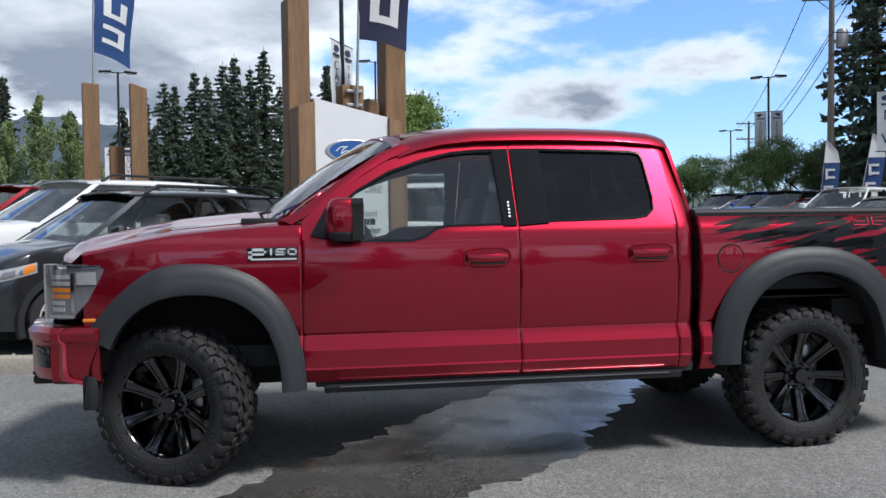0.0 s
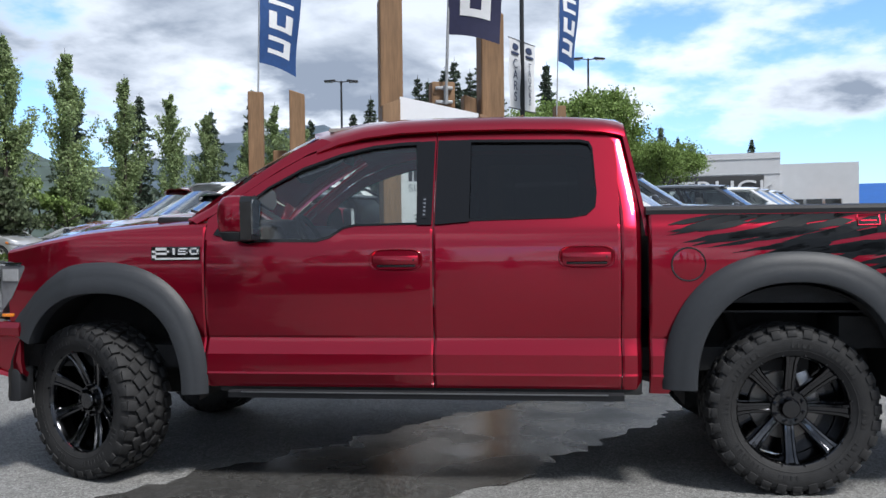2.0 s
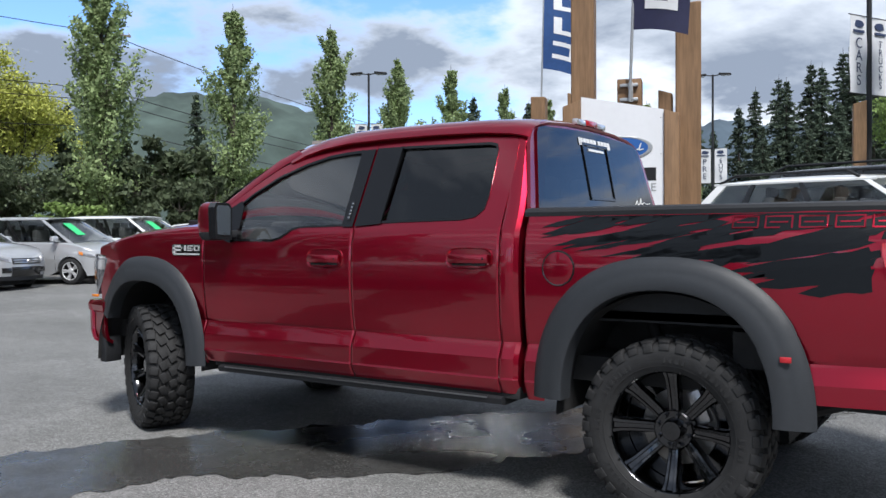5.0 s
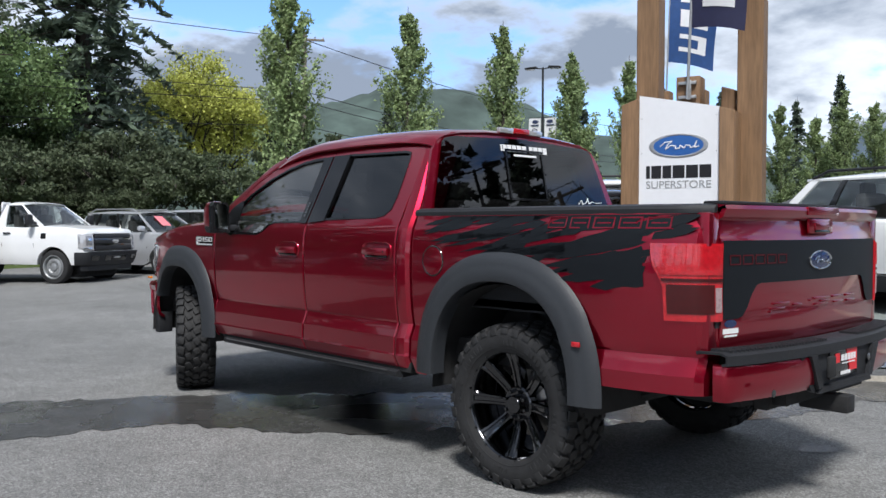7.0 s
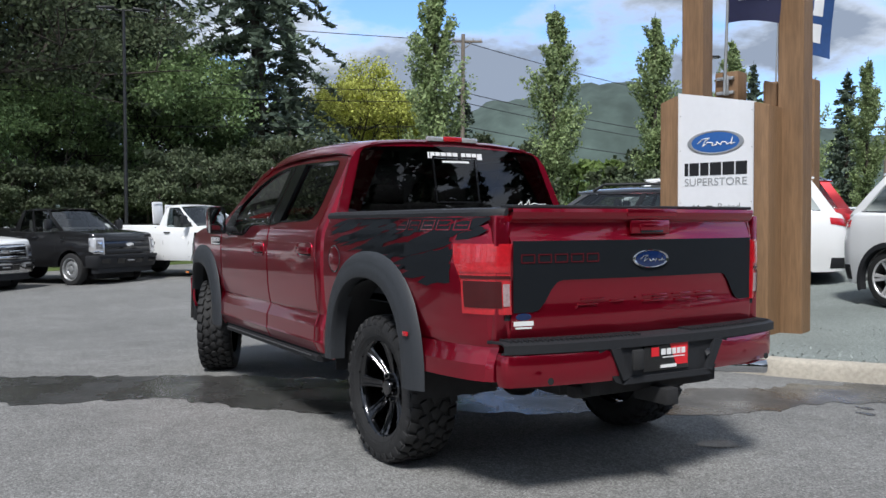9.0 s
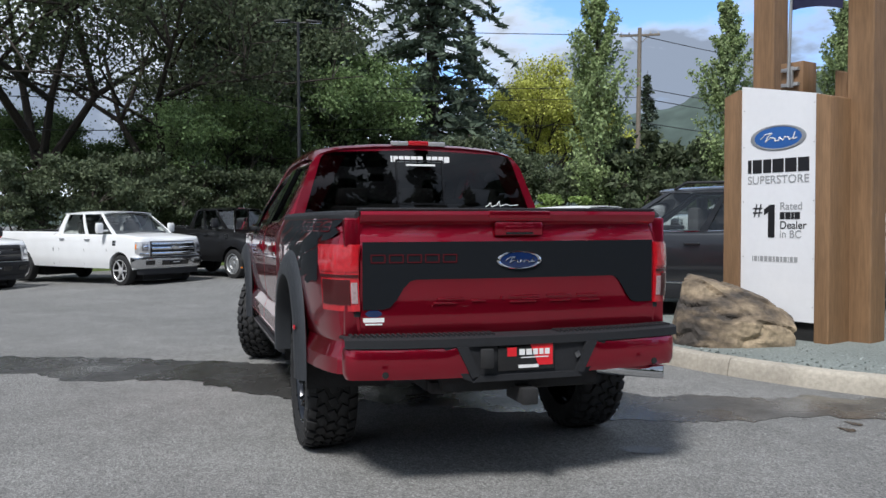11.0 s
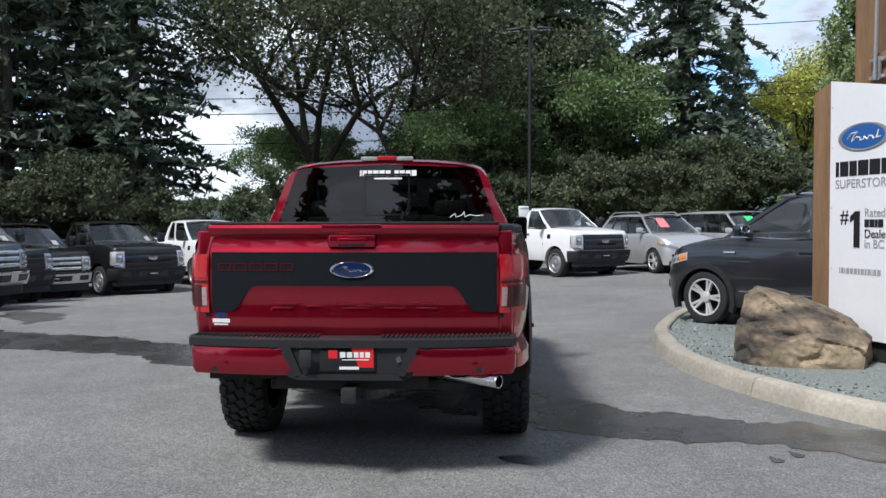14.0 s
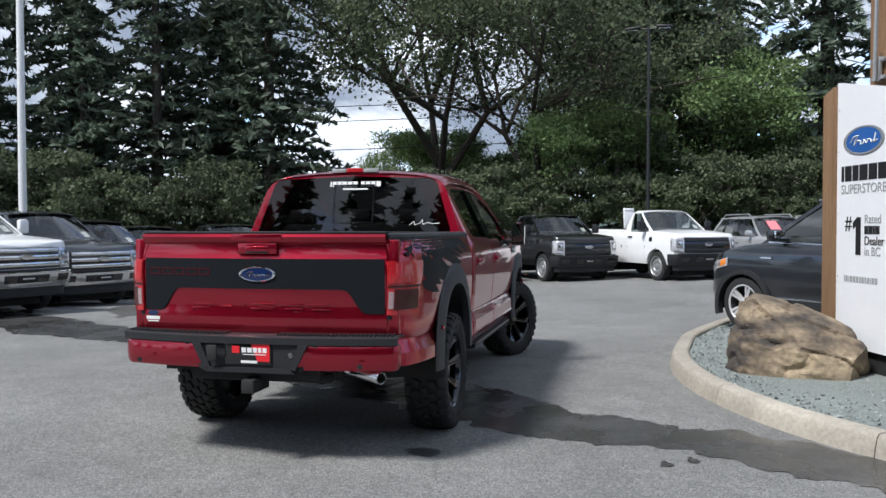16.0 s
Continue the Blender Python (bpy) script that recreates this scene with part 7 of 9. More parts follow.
        g = patch("grille", -ug, ug, z0, zt - 0.03, GLOSS_BLACK, top, 0.014, 10)
        for k in range(2):
            patch("grille_bar", -ug * 0.95, ug * 0.95, z0 + 0.025 + 0.06 * k, z0 + 0.05 + 0.06 * k, CHROME, g, 0.022, 8)
        bz = z0 + 0.07
        for s in (-1, 1):
            uo = run[10] + 0.10
            lamp = patch("head_lamp", s * (ug + 0.03), s * uo, (zt - 0.15, zt + 0.02), (zt - 0.01, zt + 0.125), LAMP_CLEAR, top, 0.012, 10)
            patch("lamp_bezel", s * (ug + 0.10), s * (uo - 0.16), (zt - 0.12, zt - 0.0), (zt - 0.035, zt + 0.07), LAMP_DARK, lamp, 0.015, 6)
            patch("turn_signal", s * (uo - 0.15), s * (uo - 0.03), (zt + 0.0, zt + 0.03), (zt + 0.085, zt + 0.115), AMBER, lamp, 0.015, 3)
            patch("fog_lamp_recess", s * (hw - cf + 0.02), s * (hw - cf + 0.26), 0.44, 0.56, GLOSS_BLACK, top, 0.01, 4)
        patch("air_intake", -(hw - cf), hw - cf, 0.34, 0.58, GLOSS_BLACK, top, 0.012, 8)
        patch("chin", -(hw - cf * 0.2), hw - cf * 0.2, S["zb"] + 0.01, 0.36, BLACK_PLASTIC, top, 0.012, 14)
        zl = tline(L - 0.35) - 0.10
        for s in (-1, 1):
            ua = total - (hw - cr) + 0.02
            lamp = patch("tail_lamp", s * (ua + 0.06), s * (ua - 0.44), (zl - 0.17, zl - 0.10), (zl - 0.04, zl + 0.0), LAMP_RED, top, 0.012, 10)
            patch("reverse_lens", s * (ua + 0.05), s * (ua - 0.05), zl - 0.14, zl - 0.10, LAMP_CLEAR, lamp, 0.015, 2)
        patch("rear_valance", -total + hw * 0.02, -total + hw * 1.15, S["zb"] + 0.06, 0.50, BLACK_PLASTIC, top, 0.012, 10)
        patch("rear_valance", total - hw * 0.02, total - hw * 1.15, S["zb"] + 0.06, 0.50, BLACK_PLASTIC, top, 0.012, 10)
        b = bmesh.new()
        p = skin(total - 0.05, 0.82, 0.012)
        box(b, (p.x, 0, 0.82), (0.012, 0.42, 0.12), bevel=0.003)
        part("rear_plate", b, PAPER, top)
        for s in (-1, 1):
            b = bmesh.new()
            p = skin(s * (total - hw * 0.70), 0.36, 0.0)
            rod(b, p + Vector((-0.1, 0, 0)), p + Vector((0.05, 0, 0)), 0.04, 0.042, 12)
            part("exhaust_tip", b, CHROME, top)
    b = bmesh.new()
    p = skin(0.0, bz, 0.05 if big else 0.03)
    lathe(b, [(0.0, 0.016), (0.9, 0.014), (1.0, 0.0)], 20, Matrix.Translation(p) @ Matrix.Rotation(radians(-90), 4, "Z") @ Matrix.Rotation(radians(90), 4, "X") @ Matrix.Diagonal((0.135 if big else 0.10, 0.055 if big else 0.04, 1, 1)))
    part("nose_badge", b, CHROME, g)
    if clad:
        for a in S["ax"]:
            for s in (-1, 1):
                b = bmesh.new()
                rows = []
                for k in range(19):
                    t = -0.30 + (math.pi + 0.60) * k / 18
                    rows.append([(x0 + a + rr * math.cos(t), s * (hw + o), r * 0.90 + rr * 1.016 * math.sin(t)) for rr, o in ((r * 1.15, -0.06), (r * 1.155, 0.016), (r * 1.17, 0.022), (r * 1.34, 0.018), (r * 1.37, -0.03))])
                strip(b, rows)
                part("arch_trim", b, BLACK_PLASTIC, top)
        for s in (-1, 1):
            ua, ub = at_x(S["ax"][0] + r * 1.22), at_x(S["ax"][1] - r * 1.22)
            sill = patch("sill_trim", s * ua, s * ub, S["zb"] + 0.0, S["zb"] + 0.19, BLACK_PLASTIC, top, 0.02, 6)
            patch("bright_strip", s * (ua + 0.1), s * (ub - 0.1), S["zb"] + 0.20, S["zb"] + 0.225, CHROME, sill, 0.022, 6)
            patch("fender_vent", s * at_x(g0 + 0.10), s * at_x(g0 + 0.27), tline(g0) - 0.19, tline(g0) - 0.155, CHROME, top, 0.012, 2)
    if rails:
        for s in (-1, 1):
            b = bmesh.new()
            yr = ht - 0.05
            pts = [(x0 + g1 + 0.10, s * yr, zr - 0.04), (x0 + g1 + 0.26, s * yr, zr + 0.05), (x0 + g2 - 0.25, s * yr, zr + 0.045), (x0 + g2 - 0.02, s * yr, zr - 0.05)]
            tube(b, pts, 0.019, 8)
            part("roof_rail", b, rails, top)
    if big:
        a, b2 = wall(0, 0.14, 1), wall(0, 0.34, 1)
        b = bmesh.new()
        slab(b, [(a.x + 0.012, -a.y + 0.16, a.z), (a.x - 0.012, -a.y + 0.30, a.z), (b2.x - 0.012, -b2.y + 0.30, b2.z), (b2.x + 0.012, -b2.y + 0.16, b2.z)], Vector((0.6, 0, -0.8)), 0.002)
        part("window_sticker", b, PAPER, top)
    if card:
        a, b2 = wall(0, 0.35, 1), wall(0, 0.80, 1)
        b = bmesh.new()
        slab(b, [(a.x - 0.10, y, a.z + 0.01) if lowp else (b2.x - 0.115, y, b2.z + 0.025) for y, lowp in ((0.1, True), (0.42, True), (0.40, False), (0.1, False))], Vector((-0.6, 0, 0.8)), 0.003)
        part("price_card", b, card, top)
    return top


def at(x, y, heading, z=None):
    """Pose of a vehicle centred at (x, y) whose nose points along heading (degrees from +x)."""
    return pose(x, y, ground_z(x, y) if z is None else z, 0, 0, heading + 180)


def by_corner(kind, x, y, heading, z=None, axle=0, side=-1):
    """The same, from the ground point under one wheel: axle 0 front, 1 rear; side -1 left, +1 right."""
    S = SHAPES[kind]
    h = radians(heading)
    f, l = Vector((math.cos(h), math.sin(h))), Vector((-math.sin(h), math.cos(h)))
    ahead = S["L"] / 2 - S["ax"][axle]
    c = Vector((x, y)) - f * ahead + l * side * (S["w"] - 0.125)
    return at(c.x, c.y, heading, z)


LOT, ROW = "pickups parked at an angle in a row", "cars parked on the gravel"
car("suv", "parked_suv", by_corner("suv", -1.80, 3.80, 219, 0.13), CAR_GREY, "dark metallic grey compact SUV parked behind the sign", "car", ROW, rails=BLACK_PLASTIC, clad=True)
car("big_suv", "parked_suv", at(-2.2, 7.55, 221, 0.13 + ground_z(-2.2, 7.5)), CAR_WHITE, "white large SUV with black trim parked on gravel", "car", ROW, rails=BLACK_PLASTIC, clad=True)
car("big_suv", "parked_suv", at(-3.9, 10.4, 221, 0.13 + ground_z(-3.9, 10.4)), CAR_RED, "red large SUV with bright roof rails parked on gravel", "car", ROW, rails=CHROME, clad=True)
car("suv", "parked_suv", at(3.3, 7.5, -12, 0.10 + ground_z(3.3, 7.5)), CAR_WHITE, "white compact SUV with black roof rails on gravel", "car", ROW, rails=BLACK_PLASTIC, clad=True)
car("big_suv", "parked_suv", at(3.7, 10.3, -10, 0.12 + ground_z(3.7, 10.3)), CAR_GREY, "dark grey large SUV with black roof rack on gravel", "car", ROW, rails=BLACK_PLASTIC, clad=True)
car("suv", "parked_suv", at(6.0, 13.9, -16, ground_z(6, 13.9)), CAR_STONE, "grey compact SUV parked beside other cars", "car", ROW, rails=False)

HEAD = 33
car("single", "parked_pickup", by_corner("single", -14.9, 3.05, HEAD, None, 0, 1), CAR_WHITE, "white regular cab work pickup with black grille", "pickup truck", LOT, trim=None, rim=STEEL)
car("ext", "parked_pickup", by_corner("ext", -15.4, -0.2, HEAD, None, 0, 1), CAR_BLACK, "black extended cab work pickup with black bumper", "pickup truck", LOT, trim=None, rim=STEEL)
car("crew_long", "parked_pickup", by_corner("crew_long", -14.9, -3.10, HEAD + 6, None, 0, 1), CAR_WHITE, "white crew cab pickup with chrome grille and long bed", "pickup truck", LOT, grille="chrome")
car("ext", "parked_pickup", by_corner("ext", -15.3, -7.5, HEAD + 11, None, 0, 1), CAR_WHITE, "white extended cab work pickup with black grille", "pickup truck", LOT, trim=None, rim=STEEL)
car("ext", "parked_pickup", by_corner("ext", -12.5, -9.1, HEAD + 17, None, 0, 1), CAR_BLACK, "black extended cab work pickup with black bumper", "pickup truck", LOT, trim=None, rim=STEEL)


def by_nose(kind, x, y, heading):
    """The same, from the ground point under the middle of the nose."""
    h, half = radians(heading), SHAPES[kind]["L"] / 2
    return at(x - math.cos(h) * half, y - math.sin(h) * half, heading)


car("crew", "parked_pickup", by_nose("crew", -10.3, -9.3, 50), CAR_BLACK, "black crew cab pickup with chrome grille and bumper", "pickup truck", LOT, grille="chrome")
car("crew", "parked_pickup", by_nose("crew", -7.9, -8.9, 62), CAR_BLACK, "black crew cab pickup with dark grille", "pickup truck", LOT)
car("crew", "parked_pickup", by_nose("crew", -5.2, -7.9, 72), CAR_STONE, "dark grey crew cab pickup with chrome grille", "pickup truck", LOT, grille="chrome")
car("crew", "parked_pickup", by_nose("crew", -2.6, -7.6, 76), CAR_WHITE, "white crew cab pickup with chrome grille", "pickup truck", LOT, grille="chrome")
car("crew", "parked_pickup", by_nose("crew", 0.1, -7.8, 78), CAR_WHITE, "white crew cab pickup with dark slatted grille", "pickup truck", LOT)

m = by_corner("single", -14.9, 3.05, HEAD, None, 0, 1)
for k, (dx, dy, tilt, hh) in enumerate(((0.30, 0.55, 4, 0.62), (0.42, 0.05, -5, 0.55))):
    bm = bmesh.new()
    box(bm, (0, 0, hh / 2), (0.05, 0.34, hh), bevel=0.012)
    box(bm, (-0.03, 0, hh - 0.05), (0.02, 0.30, 0.05), bevel=0.006)
    ob = part("white_board", bm, SIGN_WHITE)
    ob.matrix_world = m @ Matrix.Translation((-5.75 / 2 + 2.76 + dx, dy, 1.457)) @ Euler((0, radians(tilt), radians(14 * (k - 0.5)))).to_matrix().to_4x4()
    tagged(ob, "upright white board standing in a work pickup bed", "board", "boards in the bed")

USED = "used cars along the hedge"
car("suv", "parked_suv", by_corner("suv", -15.2, 5.9, 20, None, 0, 1), CAR_SILVER, "silver compact SUV with a price card in its windscreen", "car", USED, rails=STEEL, card=PINK_CARD)
car("van", "parked_van", by_corner("van", -15.0, 8.3, 18, None, 0, 1), CAR_SILVER, "silver grey minivan with a green card in its windscreen", "car", USED, card=GREEN_CARD)
car("van", "parked_van", by_corner("van", -15.6, 11.3, 16, None, 0, 1), CAR_WHITE, "white minivan with a green card in its windscreen", "car", USED, card=GREEN_CARD)
car("sedan", "parked_car", by_corner("sedan", -16.8, 15.0, 10, None, 0, 1), CAR_WHITE, "white sedan with a price card", "car", USED, card=GREEN_CARD)
car("sedan", "parked_car", at(-22.5, 24.0, 0, 0.3), CAR_BLACK, "black sedan with a green card in its windscreen", "car", USED, card=GREEN_CARD)
car("van", "parked_van", at(-20.0, 27.2, -5, 0.3), CAR_SILVER, "silver van in the second row", "car", USED)
for k in range(5):
    car(("sedan", "suv")[k % 2], ("parked_car", "parked_suv")[k % 2], at(-17.0 + 3.2 * k, 30.0 + 0.9 * k, -8, 0.3), (CAR_SILVER, CAR_WHITE, CAR_STONE, CAR_SILVER, CAR_BLACK)[k], ("silver", "white", "grey", "silver", "black")[k] + (" sedan" if k % 2 == 0 else " compact SUV") + " far off in the second row", "car", USED)
FAR = "cars in the far lot"
tints = ((CAR_STONE, "dark grey"), (CAR_WHITE, "white"), (CAR_BLUE, "blue"), (CAR_BLACK, "black"), (CAR_RED, "red"), (CAR_WHITE, "white"), (CAR_SILVER, "silver"))
for k, (mat, word) in enumerate(tints):
    kind = ("suv", "sedan", "suv", "suv", "sedan")[k % 5]
    x, y = 18.9 - 0.72 * k - 0.02 * k * k, 30.5 - 2.9 * k
    car(kind, {"suv": "parked_suv", "sedan": "parked_car"}[kind], at(x + 1.2, y, 207), mat, word + {"suv": " SUV", "sedan": " sedan"}[kind] + " nose-out in the far lot", "car", FAR)
for k, (mat, word) in enumerate(((CAR_WHITE, "white"), (CAR_SILVER, "silver"), (CAR_WHITE, "white"), (CAR_STONE, "grey"))):
    car("suv", "parked_suv", at(7.6 + 1.1 * k, 17.6 + 3.3 * k, -16), mat, word + " compact SUV in the row towards the showroom", "car", ROW)

# ---------- trees ----------
def leaf_material(name, color, vary=0.45, glow=0.35):
    m = bpy.data.materials.new(name)
    m.use_nodes = True
    nodes, links = m.node_tree.nodes, m.node_tree.links
    b = nodes["Principled BSDF"]
    b.inputs["Roughness"].default_value = 0.6
    b.inputs["Specular IOR Level"].default_value = 0.25
    g = nodes.new("ShaderNodeMapRange")
    g.inputs["To Min"].default_value, g.inputs["To Max"].default_value = 1 - vary, 1 + vary
    links.new(nodes.new("ShaderNodeNewGeometry").outputs["Random Per Island"], g.inputs["Value"])
    g2 = nodes.new("ShaderNodeMapRange")
    g2.inputs["To Min"].default_value, g2.inputs["To Max"].default_value = 0.8, 1.2
    links.new(nodes.new("ShaderNodeObjectInfo").outputs["Random"], g2.inputs["Value"])
    mm = nodes.new("ShaderNodeMath")
    mm.operation = "MULTIPLY"
    links.new(g.outputs[0], mm.inputs[0]), links.new(g2.outputs[0], mm.inputs[1])
    v = nodes.new("ShaderNodeVectorMath")
    v.operation = "SCALE"
    v.inputs[0].default_value = color
    links.new(mm.outputs[0], v.inputs["Scale"])
    links.new(v.outputs[0], b.inputs["Base Color"])
    t, mix = nodes.new("ShaderNodeBsdfTranslucent"), nodes.new("ShaderNodeMixShader")
    links.new(v.outputs[0], t.inputs["Color"])
    mix.inputs[0].default_value = glow
    links.new(b.outputs[0], mix.inputs[1]), links.new(t.outputs[0], mix.inputs[2])
    links.new(mix.outputs[0], nodes["Material Output"].inputs["Surface"])
    return m


BARK = material("tree_bark", (0.05, 0.041, 0.034), 0.9, vary=0.3, scale=10, bump=0.6, bump_scale=25, stretch=(3, 3, 0.6))
LEAF_MAPLE, LEAF_LIGHT, LEAF_YELLOW, LEAF_POPLAR = leaf_material("maple_leaf", (0.112, 0.142, 0.080)), leaf_material("fresh_leaf", (0.19, 0.27, 0.085)), leaf_material("yellow_leaf", (0.50, 0.52, 0.13)), leaf_material("poplar_leaf", (0.275, 0.35, 0.165))
LEAF_SCRUB = leaf_material("undergrowth_leaf", (0.105, 0.132, 0.076))
LEAF_BUSH = leaf_material("hedge_leaf", (0.150, 0.218, 0.092))
NEEDLE, NEEDLE_BLUE = leaf_material("fir_needle", (0.088, 0.118, 0.084), 0.5, 0.2), leaf_material("cedar_needle", (0.098, 0.128, 0.088), 0.5, 0.25)


def leaf_mesh(name, centres, size, rng, mat, flat=0.0, long=1.6):
    """Many small rhombic leaves about the given points, as one mesh."""
    c = np.asarray(centres, float)
    n = len(c)
    u = rng.normal(size=(n, 3))
    u[:, 2] *= 1 - flat
    u /= np.linalg.norm(u, axis=1)[:, None]
    w = rng.normal(size=(n, 3))
    v = np.cross(u, w)
    v /= np.linalg.norm(v, axis=1)[:, None]
    s = size * rng.uniform(0.6, 1.3, (n, 1))
    quad = np.stack([c - u * s * long * 0.5, c + v * s * 0.5, c + u * s * long * 0.5, c - v * s * 0.5], 1).reshape(-1, 3)
    me = bpy.data.meshes.new(name)
    me.vertices.add(4 * n)
    me.vertices.foreach_set("co", quad.ravel())
    me.loops.add(4 * n)
    me.loops.foreach_set("vertex_index", np.arange(4 * n))
    me.polygons.add(n)
    me.polygons.foreach_set("loop_start", np.arange(n) * 4)
    me.update(calc_edges=True)
    me.materials.append(mat)
    return me


def wood_mesh(name, limbs):
    bm = bmesh.new()
    for a, b, r0, r1 in limbs:
        rod(bm, a, b, r0, r1, 7 if r0 > 0.06 else 4, False)
    me = bpy.data.meshes.new(name)
    bm.to_mesh(me)
    bm.free()
    me.materials.append(BARK)
    return me


def broadleaf(seed, h, spread, leaves, size, mat, bare=0.16, clumps=110):
    """Forked limbs carrying clumps of leaves with gaps between them."""
    rng, nr = random.Random(seed), np.random.default_rng(seed)
    limbs, tips = [], []

    def grow(p, d, length, r, depth):
        q = p + d * length
        limbs.append((p, q, r, r * 0.68))
        if depth == 0 or r < 0.02:
            tips.append(q)
            return
        if depth < 4:
            tips.append(p.lerp(q, 0.7))
        for k in range(rng.choice((2, 3, 3))):
            e = Vector((rng.gauss(0, 1), rng.gauss(0, 1), rng.gauss(0.35, 0.6))).normalized()
            nd = (d * 0.75 + e * 0.75 * spread).normalized()
            grow(q, nd, length * rng.uniform(0.66, 0.86), r * 0.62, depth - 1)
    base = Vector((0, 0, h * bare))
    limbs.append((Vector((0, 0, -0.2)), base, h * 0.024, h * 0.020))
    for k in range(4):
        a = 2 * math.pi * (k + rng.random() * 0.5) / 4
        grow(base + Vector((0, 0, h * 0.03 * k)), Vector((math.cos(a) * 0.55 * spread, math.sin(a) * 0.55 * spread, 0.9)).normalized(), h * 0.20, h * 0.012, 4)
    tops = max(t.z for t in tips)
    k = (h * 0.96) / tops
    limbs = [(a * k if a.z > 0 else a, b * k, r0, r1) for a, b, r0, r1 in limbs]
    tips = [t * k for t in tips]
    pick = [tips[i] for i in nr.choice(len(tips), min(clumps, len(tips)), replace=False)]
    each = leaves // len(pick)
    pts = []
    for t in pick:
        rad = h * rng.uniform(0.028, 0.060)
        pts.append(np.array(t) + nr.normal(size=(each, 3)) * (rad, rad, rad * 0.62))
    return wood_mesh("trunk", limbs), leaf_mesh("crown", np.concatenate(pts), size, nr, mat)


def poplar(seed, h, leaves, mat):
    """A narrow columnar tree with upswept branches."""
    rng, nr = random.Random(seed), np.random.default_rng(seed)
    pts = []
    limbs = [(Vector((0, 0, -0.2)), Vector((0, 0, h * 0.5)), h * 0.014, h * 0.008), (Vector((0, 0, h * 0.5)), Vector((rng.uniform(-0.1, 0.1), 0, h * 0.97)), h * 0.008, 0.01)]
    for k in range(72):
        f = (k / 72) ** 0.9
        z = h * (0.07 + 0.86 * f)
        reach = h * (0.105 * math.sin(min(1, (1 - f) ** 1.1 * 1.15 + 0.02) * math.pi * 0.56) + 0.008) * rng.uniform(0.35, 1.25)
        a = rng.random() * 6.283
        tip = Vector((math.cos(a) * reach, math.sin(a) * reach, min(z + reach * rng.uniform(1.3, 2.4), h * 1.0)))
        limbs.append((Vector((0, 0, z)), tip, 0.022, 0.006))
        m = leaves // 72
        along = nr.uniform(0.25, 1.05, (m, 1))
        rad = 0.036 * h * (0.35 + 0.55 * (1 - f))
        pts.append(np.array((0, 0, z)) + (np.array(tip) - (0, 0, z)) * along + nr.normal(size=(m, 3)) * rad * 0.42)
    return wood_mesh("trunk", limbs), leaf_mesh("crown", np.concatenate(pts), 0.095, nr, mat)


def conifer(seed, h, mat, width=0.17, droop=0.55, gap=0.5, bare=0.06, size=0.20, levels=46, dense=1.0, long=2.3):
    """Whorls of drooping boughs hung with short sprays."""
    rng, nr = random.Random(seed), np.random.default_rng(seed)
    limbs = [(Vector((0, 0, -0.2)), Vector((0, 0, h * 0.55)), h * 0.017, h * 0.010), (Vector((0, 0, h * 0.55)), Vector((0, 0, h)), h * 0.010, 0.01)]
    pts = []
    for k in range(levels):
        f = k / levels
        z = h * (bare + (0.985 - bare) * f)
        reach0 = h * width * (1 - f) ** 0.85 + h * 0.008
        for j in range(rng.choice((5, 6, 7))):
            if rng.random() < gap * 0.35:
                continue
            a = rng.random() * 6.283
            reach = reach0 * rng.uniform(0.55, 1.12)
            d = Vector((math.cos(a), math.sin(a), 0))
            m = max(6, int((26 * reach / (h * width) + 6) * dense))
            u = nr.uniform(0.12, 1.0, (m, 1))
            lift = 0.28 * reach * (u * 0.6 - droop * u * u * 1.6)
            side = nr.normal(size=(m, 1)) * 0.11 * reach * (1.15 - u)
            perp = np.array((-d.y, d.x, 0))
            pts.append(np.array((0, 0, z)) + np.array(d) * u * reach + perp * side + np.array((0, 0, 1)) * (lift + nr.normal(size=(m, 1)) * 0.05 * size - np.abs(nr.normal(size=(m, 1))) * size * 0.45))
            if k % 2 == 0:
                tip = Vector((0, 0, z)) + d * reach * 0.9 + Vector((0, 0, 0.28 * reach * (0.54 - droop * 1.3)))
                limbs.append((Vector((0, 0, z)), tip, 0.03 * (1 - f) + 0.008, 0.006))
    return wood_mesh("trunk", limbs), leaf_mesh("crown", np.concatenate(pts), size, nr, mat, 0.35, long)


